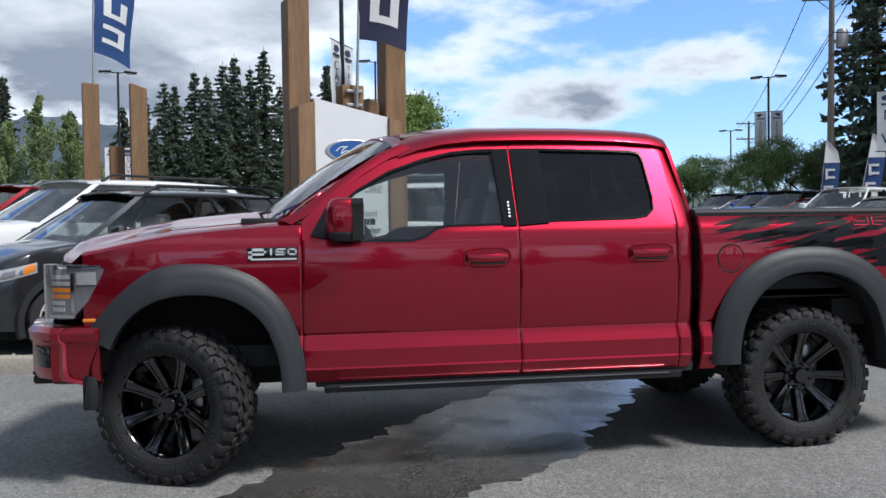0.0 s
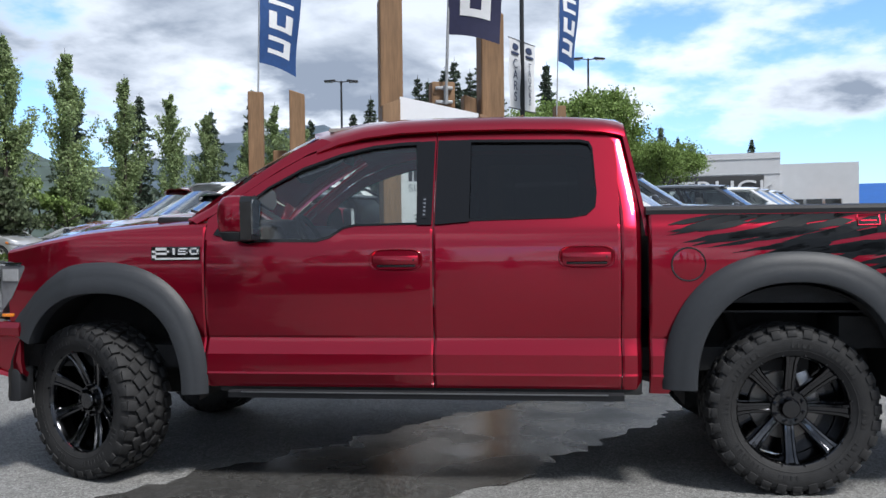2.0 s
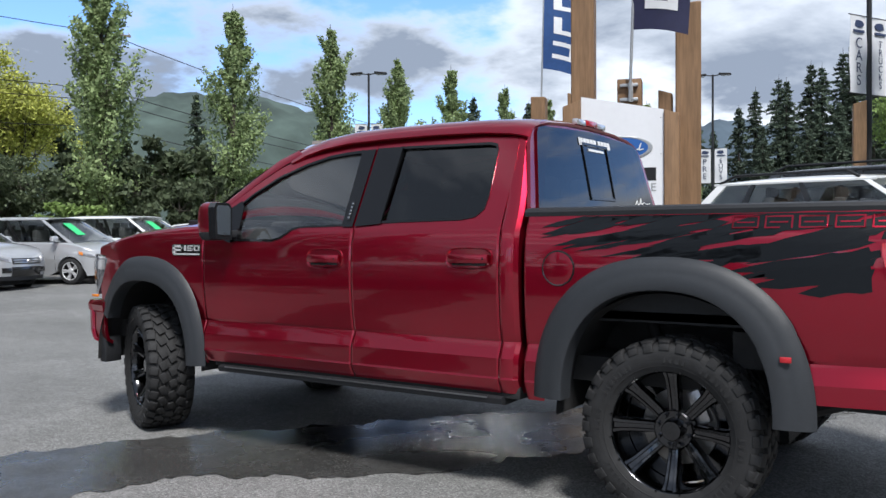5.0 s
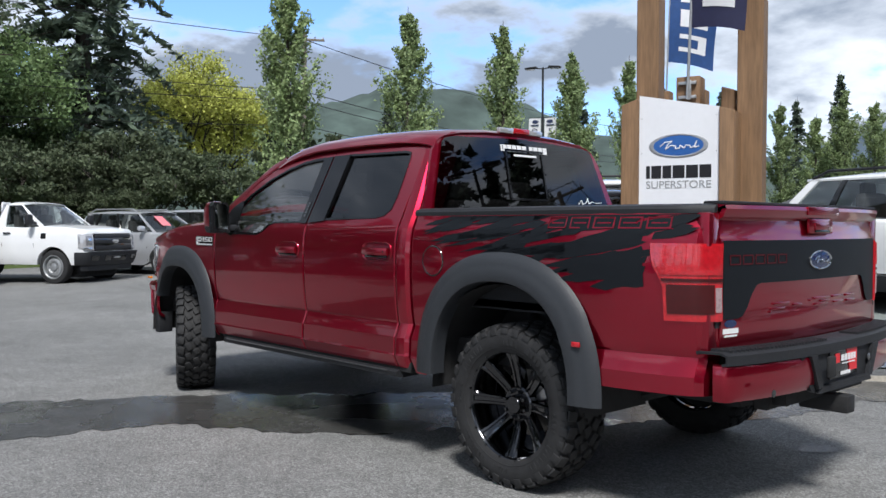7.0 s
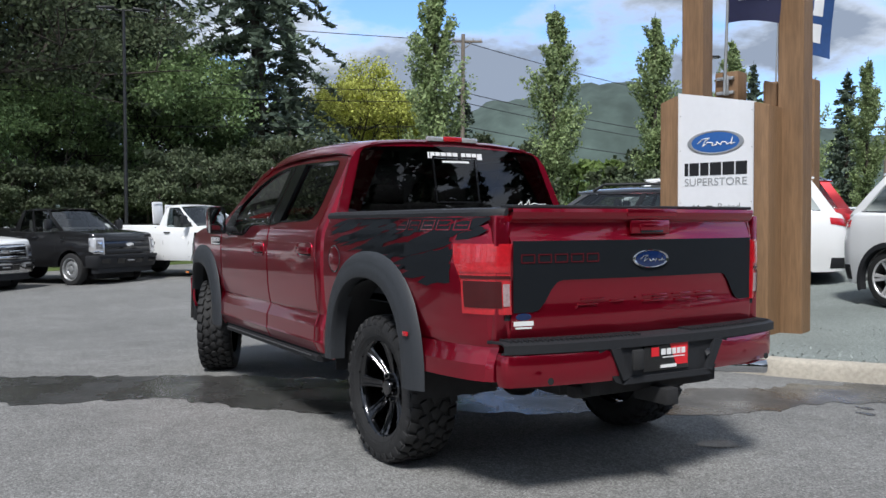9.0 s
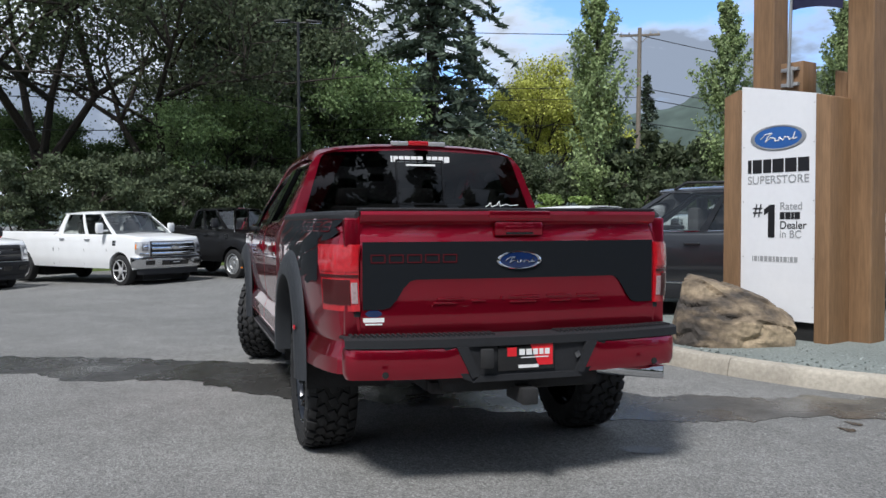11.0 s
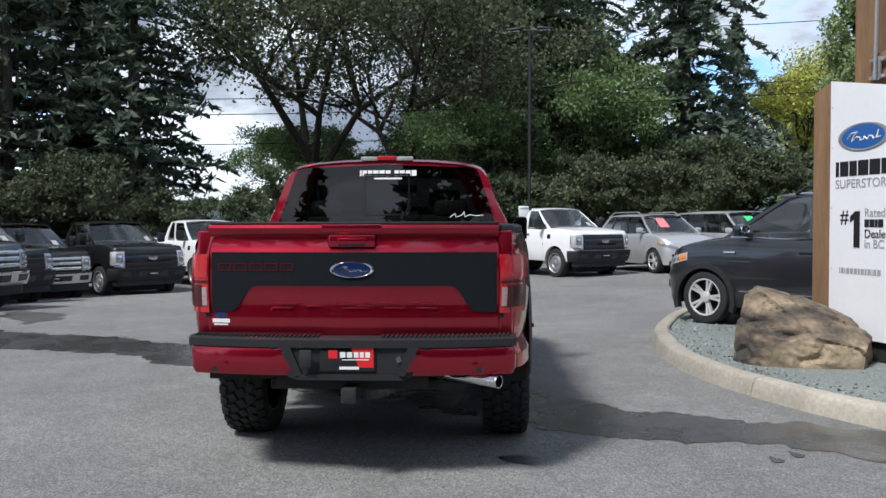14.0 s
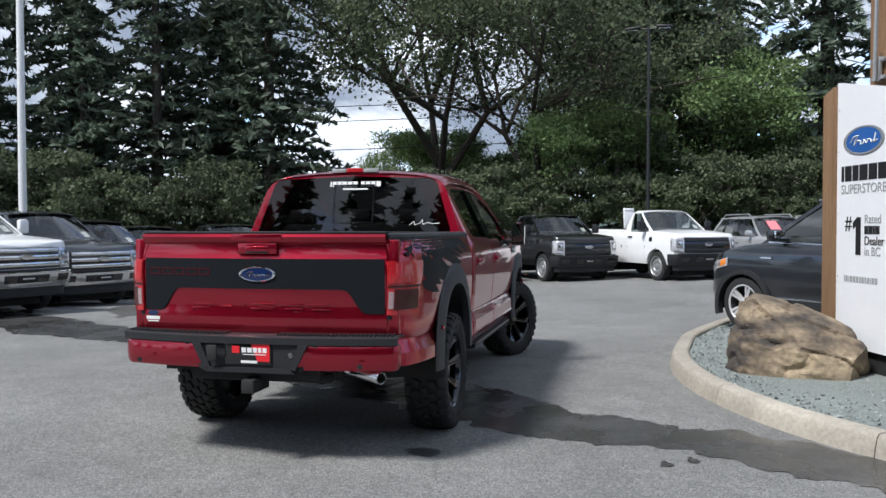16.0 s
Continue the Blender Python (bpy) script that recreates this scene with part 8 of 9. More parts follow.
KINDS = {
    "maple": [broadleaf(11, 15, 1.05, 38000, 0.105, LEAF_MAPLE, 0.12, 150), broadleaf(12, 14, 1.0, 38000, 0.105, LEAF_MAPLE, 0.10, 150)],
    "bushy": [broadleaf(21, 10, 0.9, 34000, 0.115, LEAF_BUSH, 0.05, 240), broadleaf(22, 10, 0.8, 34000, 0.115, LEAF_BUSH, 0.05, 220)],
    "shade": [broadleaf(31, 8, 0.62, 32000, 0.115, LEAF_LIGHT, 0.05, 240), broadleaf(32, 8, 0.55, 32000, 0.115, LEAF_LIGHT, 0.05, 240)],
    "yellow": [broadleaf(41, 11.5, 0.75, 30000, 0.125, LEAF_YELLOW, 0.13, 120)],
    "poplar": [poplar(51, 11, 17000, LEAF_POPLAR), poplar(52, 11, 17000, LEAF_POPLAR), poplar(53, 11, 17000, LEAF_POPLAR)],
    "fir": [conifer(61, 18, NEEDLE, 0.21, 0.5, 0.2, 0.04, 0.27, 44), conifer(62, 16, NEEDLE, 0.24, 0.6, 0.3, 0.04, 0.27, 42)],
    "droop": [conifer(91, 24, NEEDLE, 0.235, 1.30, 0.45, 0.02, 0.17, 46, 3.4, 3.6)],
    "scrub": [broadleaf(83, 4.0, 1.3, 11000, 0.10, LEAF_SCRUB, 0.02, 120), broadleaf(84, 4.4, 1.1, 11000, 0.10, LEAF_SCRUB, 0.03, 110)],
    "cedar": [conifer(71, 20, NEEDLE_BLUE, 0.23, 0.9, 0.3, 0.04, 0.17, 54, 2.2, 3.4), conifer(72, 22, NEEDLE_BLUE, 0.19, 0.8, 0.6, 0.05, 0.17, 50, 2.2, 3.4)],
    "spruce": [conifer(63, 14, NEEDLE, 0.25, 0.55, 0.3, 0.02, 0.125, 44, 2.1, 3.5), conifer(64, 14, NEEDLE, 0.22, 0.75, 0.4, 0.02, 0.125, 44, 2.1, 3.5)],
    "shrub": [broadleaf(81, 2.6, 1.4, 6000, 0.12, LEAF_LIGHT, 0.02, 130), broadleaf(82, 3.2, 1.3, 6000, 0.13, LEAF_MAPLE, 0.02, 150)],
}
WORDS = {"maple": ("broadleaf_tree", "tall dark green broadleaf tree with open limbs", "tree"), "bushy": ("broadleaf_tree", "dense mid-green broadleaf tree with low branches", "tree"), "shade": ("broadleaf_tree", "fresh green rounded shade tree beside the lot", "tree"), "yellow": ("broadleaf_tree", "yellow-green broadleaf tree behind the lot", "tree"),
         "poplar": ("poplar", "slim columnar poplar with upswept pale green leaves", "tree"), "fir": ("fir_tree", "dark pointed fir tree", "tree"), "cedar": ("cedar_tree", "very tall dark conifer with drooping boughs", "tree"), "droop": ("conifer", "tall dark conifer with long drooping boughs", "tree"), "scrub": ("shrub", "dark uneven undergrowth shrub below the trees", "shrub"), "spruce": ("spruce_tree", "dense dark green spruce with boughs to the ground", "tree"), "shrub": ("shrub", "leafy green shrub at the lot edge", "shrub")}
GROUPS = {"spruce": "dark spruces", "droop": "trees behind the lot", "scrub": "undergrowth behind the pickups", "maple": "trees behind the lot", "bushy": "trees behind the lot", "cedar": "trees behind the lot", "poplar": "row of poplars", "fir": "far firs", "shrub": "shrubs along the lot"}
count = {}


def plant(kind, x, y, h, turn=None, z=None):
    """One tree of a kind, scaled to the height h."""
    n = count[kind] = count.get(kind, -1) + 1
    wood, crown = KINDS[kind][n % len(KINDS[kind])]
    name, label, cat = WORDS[kind]
    full = {"maple": 14.5, "bushy": 10, "shade": 8, "yellow": 11.5, "poplar": 11, "fir": 17, "cedar": 21, "droop": 24, "spruce": 14, "scrub": 4.2, "shrub": 2.9}[kind]
    k = h / full
    t = thing(name, Matrix.LocRotScale((x, y, (ground_z(x, y) if abs(x) < 60 and abs(y) < 60 else 0) if z is None else z), Euler((0, 0, radians(turn if turn is not None else (n * 137) % 360))), (k, k, k)), label, cat, GROUPS.get(kind, ""))
    for nm, me in (("trunk", wood), ("crown", crown)):
        ob = new(nm, me)
        ob.parent = t
        if nm == "crown":
            ob["kind"] = "stuff"
    return t


# behind the pickup row, from the far corner to the road
for kind, x, y, h in (("cedar", -20.5, -29, 21), ("spruce", -22.5, -25.5, 20), ("cedar", -25.5, -23, 23), ("spruce", -25, -18.5, 19), ("cedar", -28.5, -17, 24), ("spruce", -27, -14.0, 20), ("spruce", -24, -21.5, 15), ("spruce", -27.5, -16, 13),
                      ("maple", -36.5, -8.2, 20), ("maple", -35, -2.4, 18), ("cedar", -36, 3.0, 28), ("maple", -40, 3.5, 15), ("bushy", -36.5, 4.8, 11.0), ("droop", -37.5, 12.0, 28), ("droop", -46, 8.0, 24), ("bushy", -33, 0.5, 7.5), ("bushy", -38, 10.0, 7.0),
                      ("bushy", -42, -9.5, 8.0), ("bushy", -43, -5, 7.6), ("bushy", -44, -0.5, 8), ("yellow", -45, 22.3, 11.8), ("yellow", -50, 26.0, 10.5), ("fir", -50, 18.5, 15.0), ("fir", -44, 27, 10), ("fir", -50, 33, 12), ("bushy", -31, 19.5, 4.0), ("bushy", -33, 24, 5.0), ("bushy", -33, 31, 4.4)):
    plant(kind, x, y, h)
for x, y, h in ((-32.5, 9.5, 4.6), (-33, 11.6, 5.2), (-33, 13.8, 5.0), (-32.5, 16.0, 4.4), (-33, 18.4, 4.0)):
    plant("scrub", x, y, h)
edge_rng = random.Random(5)
for k in range(22):
    f = k / 21
    x, y = -17.5 - 11.5 * min(1, f * 1.7) + edge_rng.uniform(-1.2, 1.2), -25 + 36 * f + edge_rng.uniform(-0.6, 0.6)
    plant("scrub", x, y, edge_rng.uniform(2.6, 5.2))
for x, y, h in ((-23, 14.8, 11.6), (-21.9, 20.2, 10.9), (-21.1, 25.4, 11.0), (-21.0, 30.4, 10.3), (-20.6, 34.9, 10.6), (-20.2, 40.0, 10.2), (-19.8, 45.0, 10.0), (-19.4, 50, 9.5)):
    plant("poplar", x, y, h)
for x, y, h in ((-21.5, 12.8, 2.4), (-20.6, 16.5, 2.8), (-20.8, 18.6, 2.2), (-19.9, 22.6, 3.0), (-20.2, 24.0, 2.4), (-19.4, 27.6, 2.6), (-19.0, 32.4, 3.0), (-24, 17, 4.0), (-23.5, 22.6, 4.2), (-23, 28, 4.0), (-22.5, 33, 4.2), (-26, 20, 4.5), (-25, 26, 4.6), (-25, 31, 4.5), (-24, 37, 4.5)):
    plant("shrub", x, y, h)
for x, y, h in ((-8.9, 53, 10.6), (-7.9, 55, 11.6), (-6.9, 52.5, 11.0), (-5.9, 55, 12.2), (-4.9, 53, 11.4), (-4.0, 55, 12.4), (-3.1, 53, 12.4), (-2.2, 55, 11.8), (-1.2, 53.5, 12.8), (-0.2, 55, 10.6), (-8.0, 51, 8.0), (-5.4, 51, 8.2), (-3.6, 51, 8.6), (-1.8, 51.5, 8.4)):
    plant("spruce", x, y, h)
for x, y, h in ((1.8, 56, 11.0), (3.2, 58, 12.0), (5.0, 57, 10.5), (-11.0, 57, 9.5), (-15, 60, 11), (-19, 58, 11.5), (-23, 60, 12), (-27, 56, 11), (-31, 54, 13), (-36, 50, 12.5), (-40, 46, 11), (-14.5, 63, 9), (9.5, 60, 9.5), (12, 63, 9), (14.5, 70, 10), (21.5, 74, 9), (-33, 43, 9.5), (-45, 38, 11)):
    plant("fir", x, y, h)
for x, y, h in ((-12.8, 43.6, 9.0), (-11.5, 44.4, 8.2), (-14.4, 43.8, 7.6), (-10.4, 44.8, 7.0)):
    plant("poplar", x, y, h)
plant("shade", 4.0, 25.2, 5.2), plant("shade", 6.5, 25.0, 3.5)
plant("fir", 27.5, 30.5, 17), plant("fir", 31.0, 32.0, 15), plant("fir", 33.5, 29.0, 17.5)
for x, y, h in ((24, 34, 4.2), (27, 35.5, 5.0), (30, 36, 4.5), (21.0, 36, 4.0), (33, 37, 4.2), (36, 36, 4.5)):
    plant("bushy", x, y, h)
for x, y in ((34.0, 74.0), (36.5, 73.0)):
    plant("fir", x, y, 5.0)

# unseen firs close the yard behind and beside the walk, sized to shape reflections
for k in range(30):
    a = radians(-128 + 5.9 * k)
    d = 44 + 9 * math.sin(k * 2.3)
    plant("fir", 3 + d * math.cos(a), d * math.sin(a) - 2, (15, 8, 18, 12, 14)[k % 5] * (1.7 if k > 15 else 0.55))
    if k > 15:
        plant("fir", 3 + (d + 7) * math.cos(a + 0.05), (d + 7) * math.sin(a + 0.05) - 2, (23, 27, 20, 25)[k % 4])

# ---------- hills ----------
HILL = material("forested_hill", (0.060, 0.085, 0.075), 1.0, vary=0.35, scale=0.05, stain=0.35, stain_scale=0.012, detail=8.0)
# the far ridge carries its air haze in a paler, bluer base colour
HAZED_HILL = material("haze_tinted_hill", (0.075, 0.105, 0.135), 1.0, vary=0.2, scale=0.03, stain=0.2, stain_scale=0.008)
for name, dist, mat, table, label in (
        ("hill_near", 700.0, HILL, [(30, 12), (50, 20), (60, 24), (66, 34), (70, 28), (76, 16), (86, 18), (112, 30), (120, 60), (125, 78), (130, 100), (134, 122), (138, 128), (141, 124), (145, 112), (150, 96), (158, 70), (168, 36), (180, 26), (210, 24), (250, 24), (300, 25), (330, 15), (390, 12)], "forested green hillside behind the trees"),
        ("hill_far", 1500.0, HAZED_HILL, [(60, 20), (80, 40), (90, 90), (94, 120), (98, 165), (101, 196), (104, 204), (107, 196), (110, 172), (114, 140), (120, 110), (140, 60)], "hazy blue distant mountain ridge")):
    bm = bmesh.new()
    rows = []
    lo, hi = table[0][0], table[-1][0]
    for k in range(int((hi - lo) * 2) + 1):
        a = lo + k / 2
        hgt = lerp_table(table, a) * (1 + 0.05 * noise.noise((a * 0.35, 1.5, 0)) + 0.025 * noise.noise((a * 1.3, 4.5, 0)))
        row = []
        for j in range(9):
            f = j / 8
            d = dist * (0.80 + 0.28 * f)
            z = hgt * (math.sin(f * math.pi / 2) ** 1.3) * (1 + 0.10 * noise.noise((a * 0.6, f * 3, 2.0)) * (1 if j < 8 else 0.2)) - 2
            row.append((d * math.cos(radians(a)), d * math.sin(radians(a)), z))
        rows.append(row)
    strip(bm, rows)
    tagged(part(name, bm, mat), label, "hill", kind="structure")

# ---------- poles, lamps, banners, wires ----------
WOOD_POLE = material("weathered_pole_wood", (0.20, 0.17, 0.14), 0.9, vary=0.2, scale=12, stretch=(4, 4, 0.4))
CABLE = material("black_cable", (0.015, 0.015, 0.015), 0.6)
WHITE_POLE = material("white_pole_paint", (0.70, 0.71, 0.72), 0.4, vary=0.05, scale=10)
BANNER = material("white_banner", (0.70, 0.71, 0.73), 0.6, vary=0.04, scale=6)
NAVY_INK = material("navy_print", (0.03, 0.045, 0.10), 0.5)


def yard_lamp(x, y, h, turn, label, banner=None, mat=POLE_BLACK, heads=2):
    """A tall lot lamp with flat heads, and a pair of hanging banners where it has them."""
    lamp = thing("lot_lamp", pose(x, y, ground_z(x, y) if abs(x) < 60 else 0, 0, 0, turn), label, "lamp", "lot lamps")
    bm = bmesh.new()
    rod(bm, (0, 0, 0), (0, 0, h), 0.075 if mat is POLE_BLACK else 0.13, 0.055 if mat is POLE_BLACK else 0.10, 12)
    rod(bm, (0, 0, 0), (0, 0, 0.5), 0.20, 0.20, 16)
    part("pole", bm, mat, lamp)
    for s in ((-1, 1) if heads == 2 else (1,)):
        bm = bmesh.new()
        rod(bm, (0, 0, h - 0.06), (s * 0.35, 0, h - 0.02), 0.03, 0.03, 8)
        box(bm, (s * 0.62, 0, h), (0.62, 0.34, 0.09), rot=(0, s * 5, 0), bevel=0.03)
        head = part("lamp_head", bm, mat, lamp)
        bm = bmesh.new()
        box(bm, (s * 0.64, 0, h - 0.055 + (-0.025 if s else 0)), (0.45, 0.26, 0.012))
        part("lens", bm, LAMP_CLEAR, head)
    if banner:
        z1, z0, words = banner
        for s, word in zip((-1, 1), words):
            bm = bmesh.new()
            rows = [[(s * (0.10 + 0.62 * i / 4), 0.02 * math.sin(i + j), z0 + (z1 - z0) * j / 8) for i in range(5)] for j in range(9)]
            strip(bm, rows)
            thicken(bm, 0.004)
            ban = part("banner", bm, BANNER, lamp, "white lot banner with dark lettering")
            for za in (z1 + 0.02, z0 - 0.02):
                bm = bmesh.new()
                rod(bm, (0, 0, za), (s * 0.76, 0, za), 0.015)
                part("banner_arm", bm, mat, lamp)
            bm = bmesh.new()
            lathe(bm, [(0, 0.012), (1, 0.010), (1, -0.010), (0, -0.012)], 20, Matrix.Translation((s * 0.41, 0, z1 - 0.18)) @ FACE @ Matrix.Diagonal((0.20, 0.09, 1, 1)))
            box(bm, (s * 0.41, 0, z1 - 0.36), (0.40, 0.05, 0.06))
            part("banner_mark", bm, NAVY_INK, ban)
            size = min(0.42, (z1 - z0 - 0.6) / max(len(word), 3) * 1.15)
            for n, ch in enumerate(word):
                for sg in (-1, 1):
                    letters("banner_letter", ch, size, Matrix.Translation((s * 0.41, sg * 0.022, z1 - 0.55 - (n + 0.35) * (z1 - z0 - 0.65) / len(word))) @ Matrix.Rotation(radians(0 if sg < 0 else 180), 4, "Z") @ FACE, NAVY_INK, ban)
    return lamp


yard_lamp(-22.0, 29.3, 9.1, 25, "black lot lamp with two white banners by the poplars", (6.55, 4.3, ("OWNED", "SUVS")))
yard_lamp(2.05, 18.6, 9.5, 62, "black lot lamp with two white banners by a second sign", (5.85, 4.0, ("CARS", "TRUCKS")))
yard_lamp(5.3, 42.9, 9.8, 8, "black lot lamp with twin heads by the shade trees")
yard_lamp(-25.4, 2.9, 9.4, 80, "tall dark lot lamp against the trees", None, POLE_BLACK, 2)
yard_lamp(-13.6, -16.4, 13.0, 80, "tall white lot lamp pole behind the parked row", None, WHITE_POLE, 2)
yard_lamp(26.1, 37.3, 8.3, 150, "black lot lamp with two white banners in the far lot", (6.4, 4.6, ("LEASING", "TRUCKS")))
yard_lamp(36.3, 60.3, 8.1, 150, "black lot lamp with two white banners far off", (5.6, 3.8, ("PRE", "NEW")))
yard_lamp(-8.2, 41.0, 9.5, 10, "black lot lamp with two white banners near the hill", (5.6, 3.8, ("PRE", "SUVS")))
yard_lamp(17.4, 15.6, 8.4, 145, "black lot lamp with a white NEW banner", (4.40, 2.75, ("NEW", "NEW")))


def utility_pole(x, y, h, turn, arms, label, can=False):
    p = thing("utility_pole", pose(x, y, 0, 0, 0.6, turn), label, "utility pole", "utility poles")
    bm = bmesh.new()
    rod(bm, (0, 0, -0.3), (0, 0, h), 0.17, 0.11, 12)
    part("pole", bm, WOOD_POLE, p)
    for z in arms:
        bm = bmesh.new()
        box(bm, (0, 0.14, z), (2.3, 0.10, 0.12), bevel=0.01)
        rod(bm, (-0.6, 0.14, z), (0, 0.1, z - 0.5), 0.02), rod(bm, (0.6, 0.14, z), (0, 0.1, z - 0.5), 0.02)
        arm = part("cross_arm", bm, WOOD_POLE, p)
        for k in (-1.05, -0.6, 0.6, 1.05):
            bm = bmesh.new()
            lathe(bm, [(0.02, 0), (0.05, 0.04), (0.035, 0.08), (0.05, 0.11), (0.0, 0.15)], 10, Matrix.Translation((k, 0.14, z + 0.06)))
            part("insulator", bm, STEEL, arm)
    if can:
        bm = bmesh.new()
        lathe(bm, [(0.0, 0.0), (0.22, 0.0), (0.24, 0.06), (0.24, 0.68), (0.18, 0.78), (0.0, 0.80)], 20, Matrix.Translation((0.42, 0, h - 2.3)))
        part("transformer", bm, STEEL, p)
    return p


utility_pole(22.9, 27.2, 11.0, -18, (10.8,), "weathered wooden utility pole with a transformer", True)
utility_pole(44.8, 72.7, 11.5, -18, (11.3, 9.8, 8.0), "far wooden utility pole with three cross arms")
utility_pole(-35.5, 23.8, 12.6, 60, (12.2,), "weathered wooden utility pole behind the trees")
utility_pole(-25.5, 50.0, 8.0, 10, (7.6,), "short wooden utility pole beneath the hill")


def wire(name, a, b, sag, label, r=0.012):
    bm = bmesh.new()
    a, b = Vector(a), Vector(b)
    pts = [a.lerp(b, k / 14) - Vector((0, 0, sag * 4 * (k / 14) * (1 - k / 14))) for k in range(15)]
    tube(bm, pts, r, 5)
    return tagged(part(name, bm, CABLE), label, "cable", "overhead cables")


for dz, dx in ((10.9, -1.0), (10.9, 1.0), (9.2, 0.0), (8.3, 0.0)):
    wire("overhead_cable", (22.6 + dx, 26.5, dz), (44.8 + dx, 72.7, dz), 0.8, "black overhead cable between wooden poles", 0.02)
    wire("overhead_cable", (22.6 + dx, 26.5, dz), (48.0 + dx, 12.0, dz - 0.5), 0.6, "black overhead cable between wooden poles", 0.02)
for k, z in enumerate((12.2, 9.2, 8.6, 7.2)):
    wire("overhead_cable", (-35.5, 23.8, z), (-22.5, -40.0, z * 0.62 + 1.6 - 0.4 * k), 0.9, "black overhead cable before the trees", 0.02)
    wire("overhead_cable", (-35.5, 23.8, z), (-48.0, 80.0, z), 1.0, "black overhead cable before the hill", 0.025)

# tall feather flags in the far lot
for x, y, lean in ((18.9, 22.2, 0.10), (18.7, 20.0, 0.18)):
    f = thing("feather_flag", pose(x, y, 0, 0, 0, -20), "tall blue feather flag with a white tip in the far lot", "flag", "feather flags")
    bm = bmesh.new()
    rod(bm, (0, 0, 0), (lean * 4.3, 0, 4.3), 0.025, 0.012)
    part("staff", bm, STEEL, f)
    bm = bmesh.new()
    rows = [[(lean * z + u * wd, 0.02 * math.sin(3 * z + u * 4), z) for u in (0, 0.33, 0.66, 1)] for z, wd in ((1.2, 0.45), (2.0, 0.52), (2.8, 0.55), (3.5, 0.54))]
    strip(bm, rows)
    thicken(bm, 0.005)
    c = part("cloth", bm, FLAG_BLUE, f)
    bm = bmesh.new()
    rows = [[(lean * z + u * wd, 0.02 * math.sin(3 * z + u * 4), z) for u in (0, 0.33, 0.66, 1)] for z, wd in ((3.5, 0.54), (3.9, 0.42), (4.2, 0.15), (4.28, 0.04))]
    strip(bm, rows)
    thicken(bm, 0.005)
    part("cloth_tip", bm, BANNER, c)
    for z in (3.1, 2.5, 1.9, 1.4):
        bm = bmesh.new()
        for dz, dx, hh, ww in ((0.0, 0.12, 0.38, 0.08), (0.15, 0.26, 0.08, 0.28), (-0.12, 0.26, 0.08, 0.28)):
            box(bm, (lean * z + dx, 0, z + dz), (ww, 0.06, hh))
        part("mark", bm, CLOTH_WHITE, c)

# ---------- buildings ----------
CLAD = material("white_metal_cladding", (0.66, 0.67, 0.69), 0.5, vary=0.03, scale=2, stain=0.05, stain_scale=0.4)
DARK_CLAD = material("dark_sign_board", (0.035, 0.036, 0.038), 0.5, vary=0.08, scale=3)
BLUE_ROOF = material("blue_metal_roof", (0.03, 0.13, 0.42), 0.45, 0.2, vary=0.06, scale=2)
CREAM = material("cream_wall", (0.48, 0.43, 0.33), 0.8, vary=0.06, scale=1)
show = thing("showroom", pose(11.0, 54.0, 0, 0, 0, -14), "white flat-roofed showroom with a dark lettered fascia", "building")
bm = bmesh.new()
box(bm, (0.5, 6, 3.15), (13.6, 12, 6.3))
part("main_hall", bm, CLAD, show, smooth=0)
bm = bmesh.new()
box(bm, (9.6, 5.6, 2.75), (4.6, 11, 5.5))
wing = part("side_wing", bm, CLAD, show, smooth=0)
for z in (5.9, 4.9):
    bm = bmesh.new()
    box(bm, (0.5, -0.02, z), (13.6, 0.03, 0.03))
    part("cladding_joint", bm, STEEL, show)
bm = bmesh.new()
box(bm, (0.8, -0.07, 3.95), (11.0, 0.12, 1.75), bevel=0.02)
fascia = part("fascia", bm, DARK_CLAD, show)
letters("fascia_words", "AM TRUCK", 1.55, Matrix.Translation((2.35, -0.15, 3.92)) @ FACE, BANNER, fascia, 0.03).scale = (1.25, 1, 1)
for x in (8.2, 9.3, 10.4):
    bm = bmesh.new()
    box(bm, (x, 0.07, 1.9), (1.0, 0.08, 2.6))
    win = part("window", bm, GLOSS_BLACK, wing)
    bm = bmesh.new()
    for dx in (-0.5, 0.5):
        box(bm, (x + dx, 0.02, 1.9), (0.07, 0.06, 2.6))
    part("window_frame", bm, STEEL, win)
bm = bmesh.new()
box(bm, (10.0, -0.1, 2.75), (1.6, 0.5, 0.22), bevel=0.03)
part("awning", bm, AMBER, wing)
shop = thing("blue_roofed_shop", pose(30.0, 68.0, 0, 0, 0, -18), "low cream shop with a blue metal roof", "building")
bm = bmesh.new()
box(bm, (0, 4, 1.5), (9, 8, 3.0))
part("wall", bm, CREAM, shop, smooth=0)
bm = bmesh.new()
slab(bm, [(-4.9, -0.5, 2.9), (4.9, -0.5, 2.9), (4.5, 3.6, 5.0), (-4.5, 3.6, 5.0)], (0, 0, 1), 0.12)
slab(bm, [(-4.9, 8.5, 2.9), (4.9, 8.5, 2.9), (4.5, 3.6, 5.0), (-4.5, 3.6, 5.0)], (0, 0, 1), 0.12)
part("roof", bm, BLUE_ROOF, shop, smooth=0)
shed = thing("grey_shed", pose(-13.5, 47.0, 0, 0, 0, 15), "low dark roofed shed beyond the second row", "building")
bm = bmesh.new()
box(bm, (0, 3, 1.3), (8, 6, 2.6))
part("wall", bm, CREAM, shed, smooth=0)
bm = bmesh.new()
slab(bm, [(-4.6, -0.6, 2.5), (4.6, -0.6, 2.5), (1.5, 3, 4.0), (-1.5, 3, 4.0)], (0, 0, 1), 0.1)
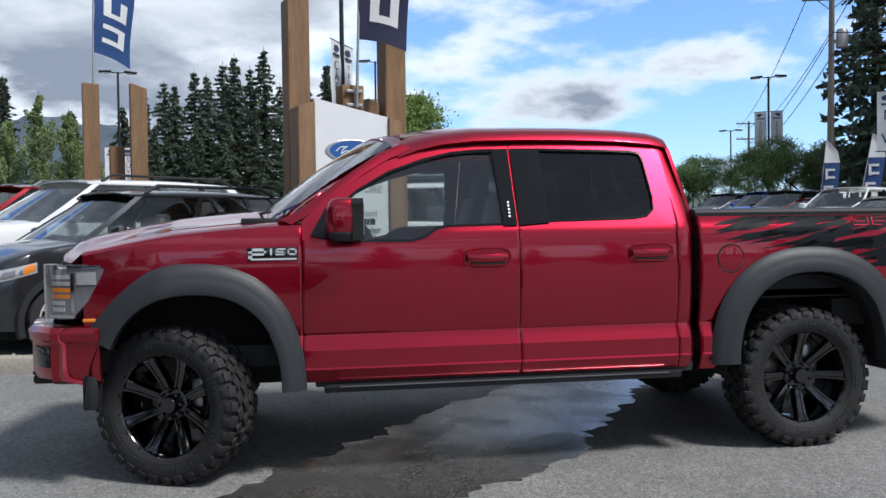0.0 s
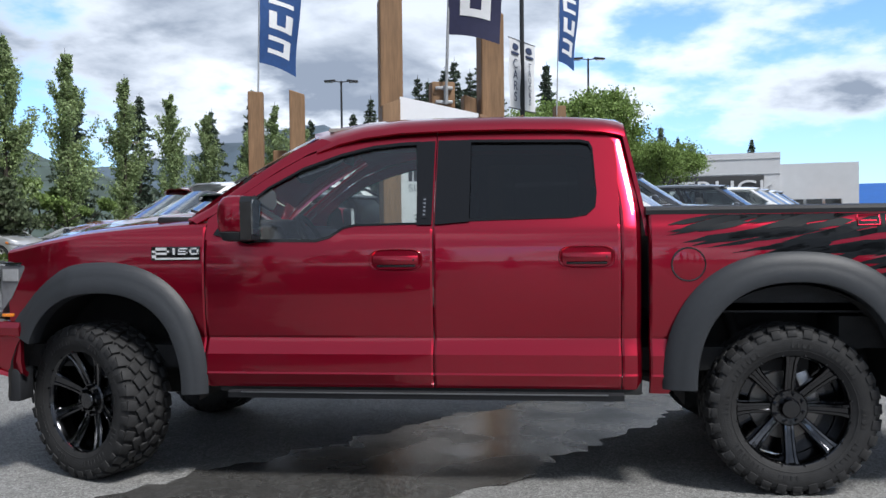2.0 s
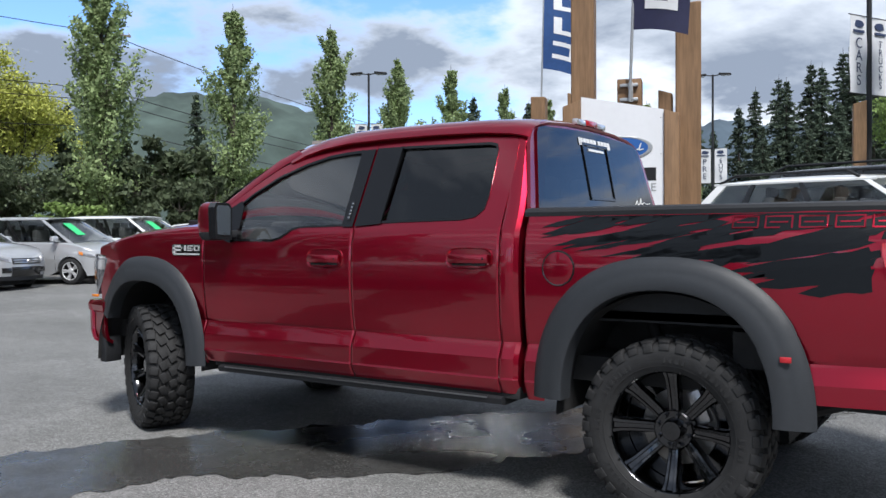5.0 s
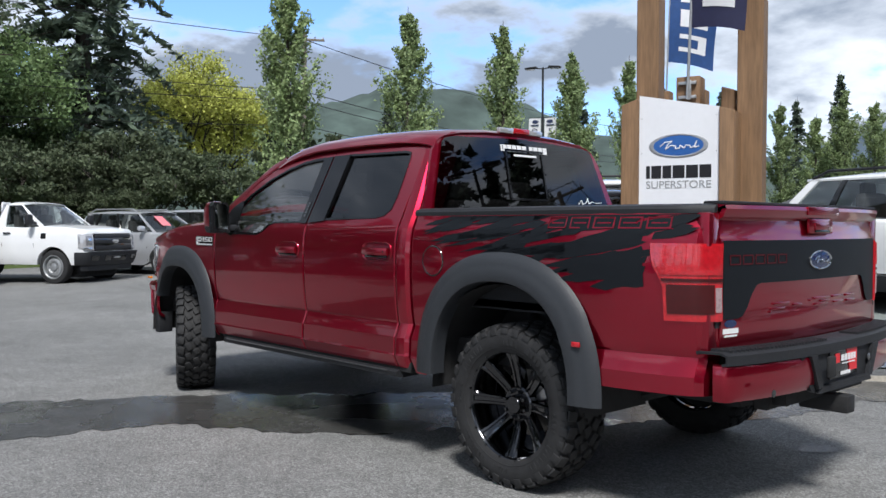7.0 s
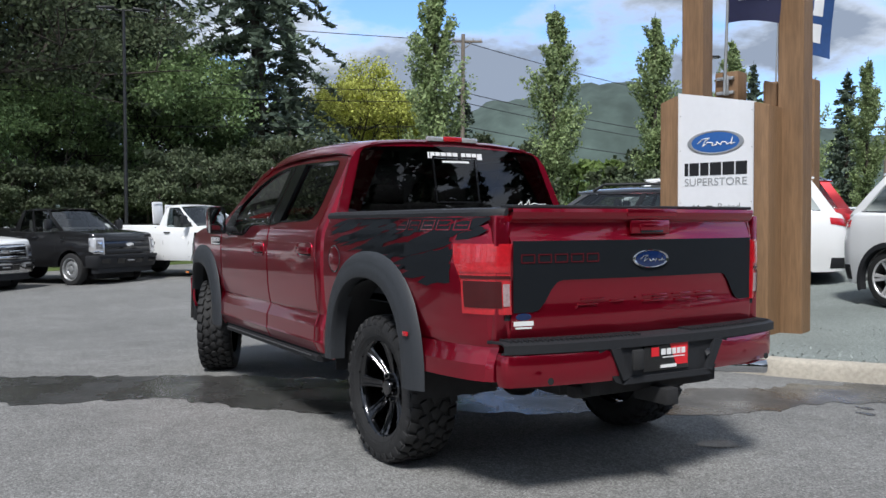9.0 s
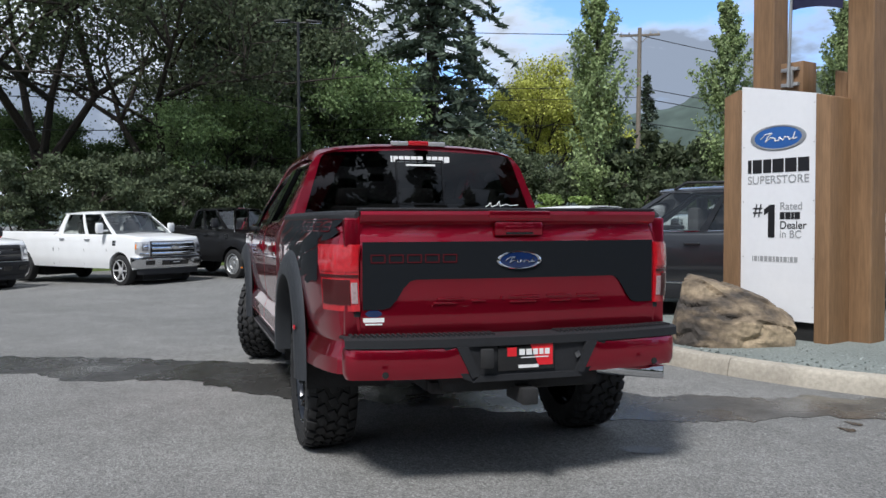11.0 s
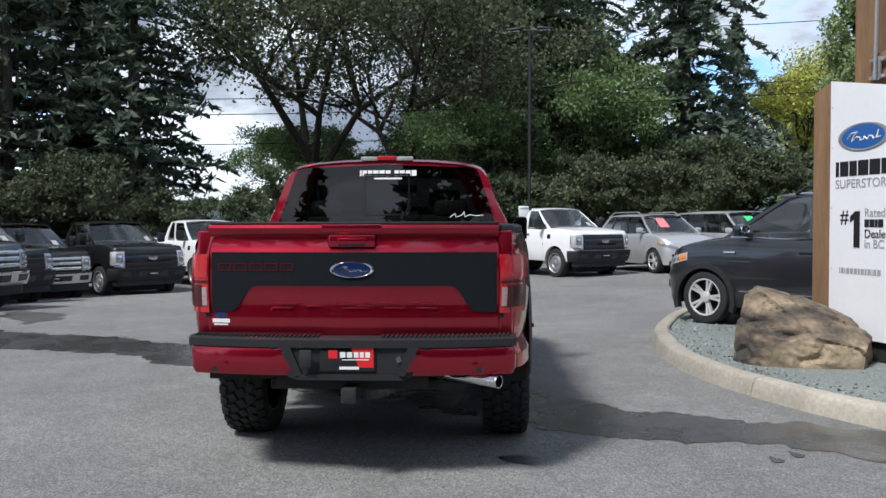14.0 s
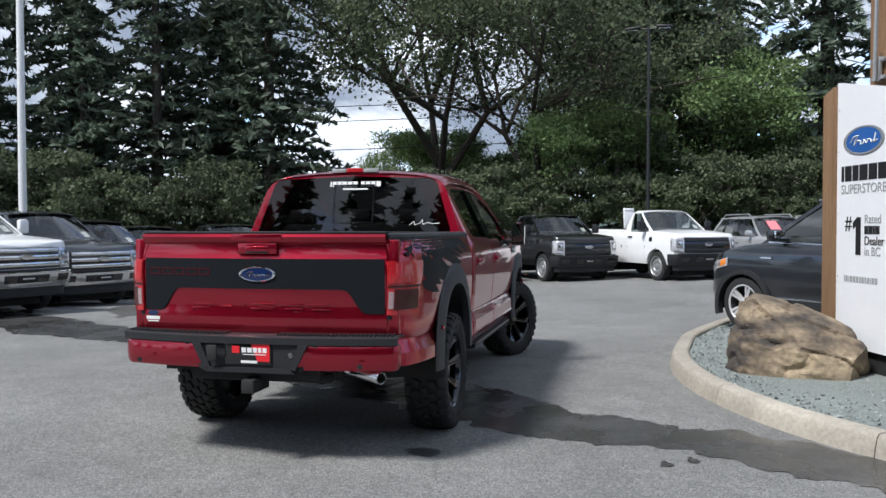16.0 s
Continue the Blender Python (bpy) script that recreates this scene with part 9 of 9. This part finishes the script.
slab(bm, [(-4.6, 6.6, 2.5), (4.6, 6.6, 2.5), (1.5, 3, 4.0), (-1.5, 3, 4.0)], (0, 0, 1), 0.1)
slab(bm, [(4.6, -0.6, 2.5), (4.6, 6.6, 2.5), (1.5, 3, 4.0)], (0, 0, 1), 0.1)
slab(bm, [(-4.6, -0.6, 2.5), (-4.6, 6.6, 2.5), (-1.5, 3, 4.0)], (0, 0, 1), 0.1)
part("roof", bm, material("grey_shingle", (0.10, 0.105, 0.11), 0.9, vary=0.15, scale=3), shed, smooth=0)
board = thing("roadside_board", pose(3.2, 40.0, 0, 0, 0, 0), "white roadside board on two posts behind the cars", "sign")
bm = bmesh.new()
box(bm, (0, 0, 4.2), (2.4, 0.10, 0.9), bevel=0.02)
bd = part("face", bm, SIGN_WHITE, board)
bm = bmesh.new()
for x in (-0.7, 0.7):
    rod(bm, (x, 0.1, 0), (x, 0.1, 4.5), 0.06)
part("leg", bm, STEEL, board)
bm = bmesh.new()
box(bm, (0.5, -0.07, 4.2), (0.10, 0.02, 0.45)), box(bm, (0.9, -0.07, 4.2), (0.22, 0.02, 0.45))
part("board_bar", bm, INK, bd)

# grass verge beneath the trees
GRASS = material("rough_grass", (0.075, 0.105, 0.032), 0.95, vary=0.4, scale=6, bump=0.8, bump_scale=30, stain=0.25, stain_scale=0.5)
bm = bmesh.new()
edge_line = [(-14.5, -34), (-17.5, -25), (-20.3, -18), (-22.2, -11), (-22.8, -4), (-22.6, 3), (-21.6, 9), (-19.2, 13.5), (-18.6, 18), (-18.2, 24), (-17.6, 32), (-16.8, 40), (-16, 52)]
rows = []
for x, y in resample(edge_line, 0.8):
    rows.append([(x - d, y, ground_z(x - d, y) + z) for d, z in ((0.0, 0.004), (0.05, 0.10), (1.2, 0.16), (4, 0.25), (10, 0.5), (30, 1.0))])
strip(bm, rows)
tagged(part("grass_verge", bm, GRASS), "rough green grass verge under the trees", "grass", kind="structure")
rng = random.Random(5)
pts, nr = [], np.random.default_rng(5)
for x, y in resample(edge_line, 0.05):
    for k in range(9):
        d = rng.random() ** 1.5 * 3.0
        pts.append((x - d - 0.05, y + rng.uniform(-0.05, 0.05), ground_z(x - d, y) + 0.16 + rng.random() * 0.12))
me = leaf_mesh("verge_tufts", pts, 0.10, nr, leaf_material("grass_blade", (0.10, 0.14, 0.04)), 0.0, 2.6)
tagged(new("verge_tufts", me), "tufts of long grass along the verge", "grass", kind="stuff")
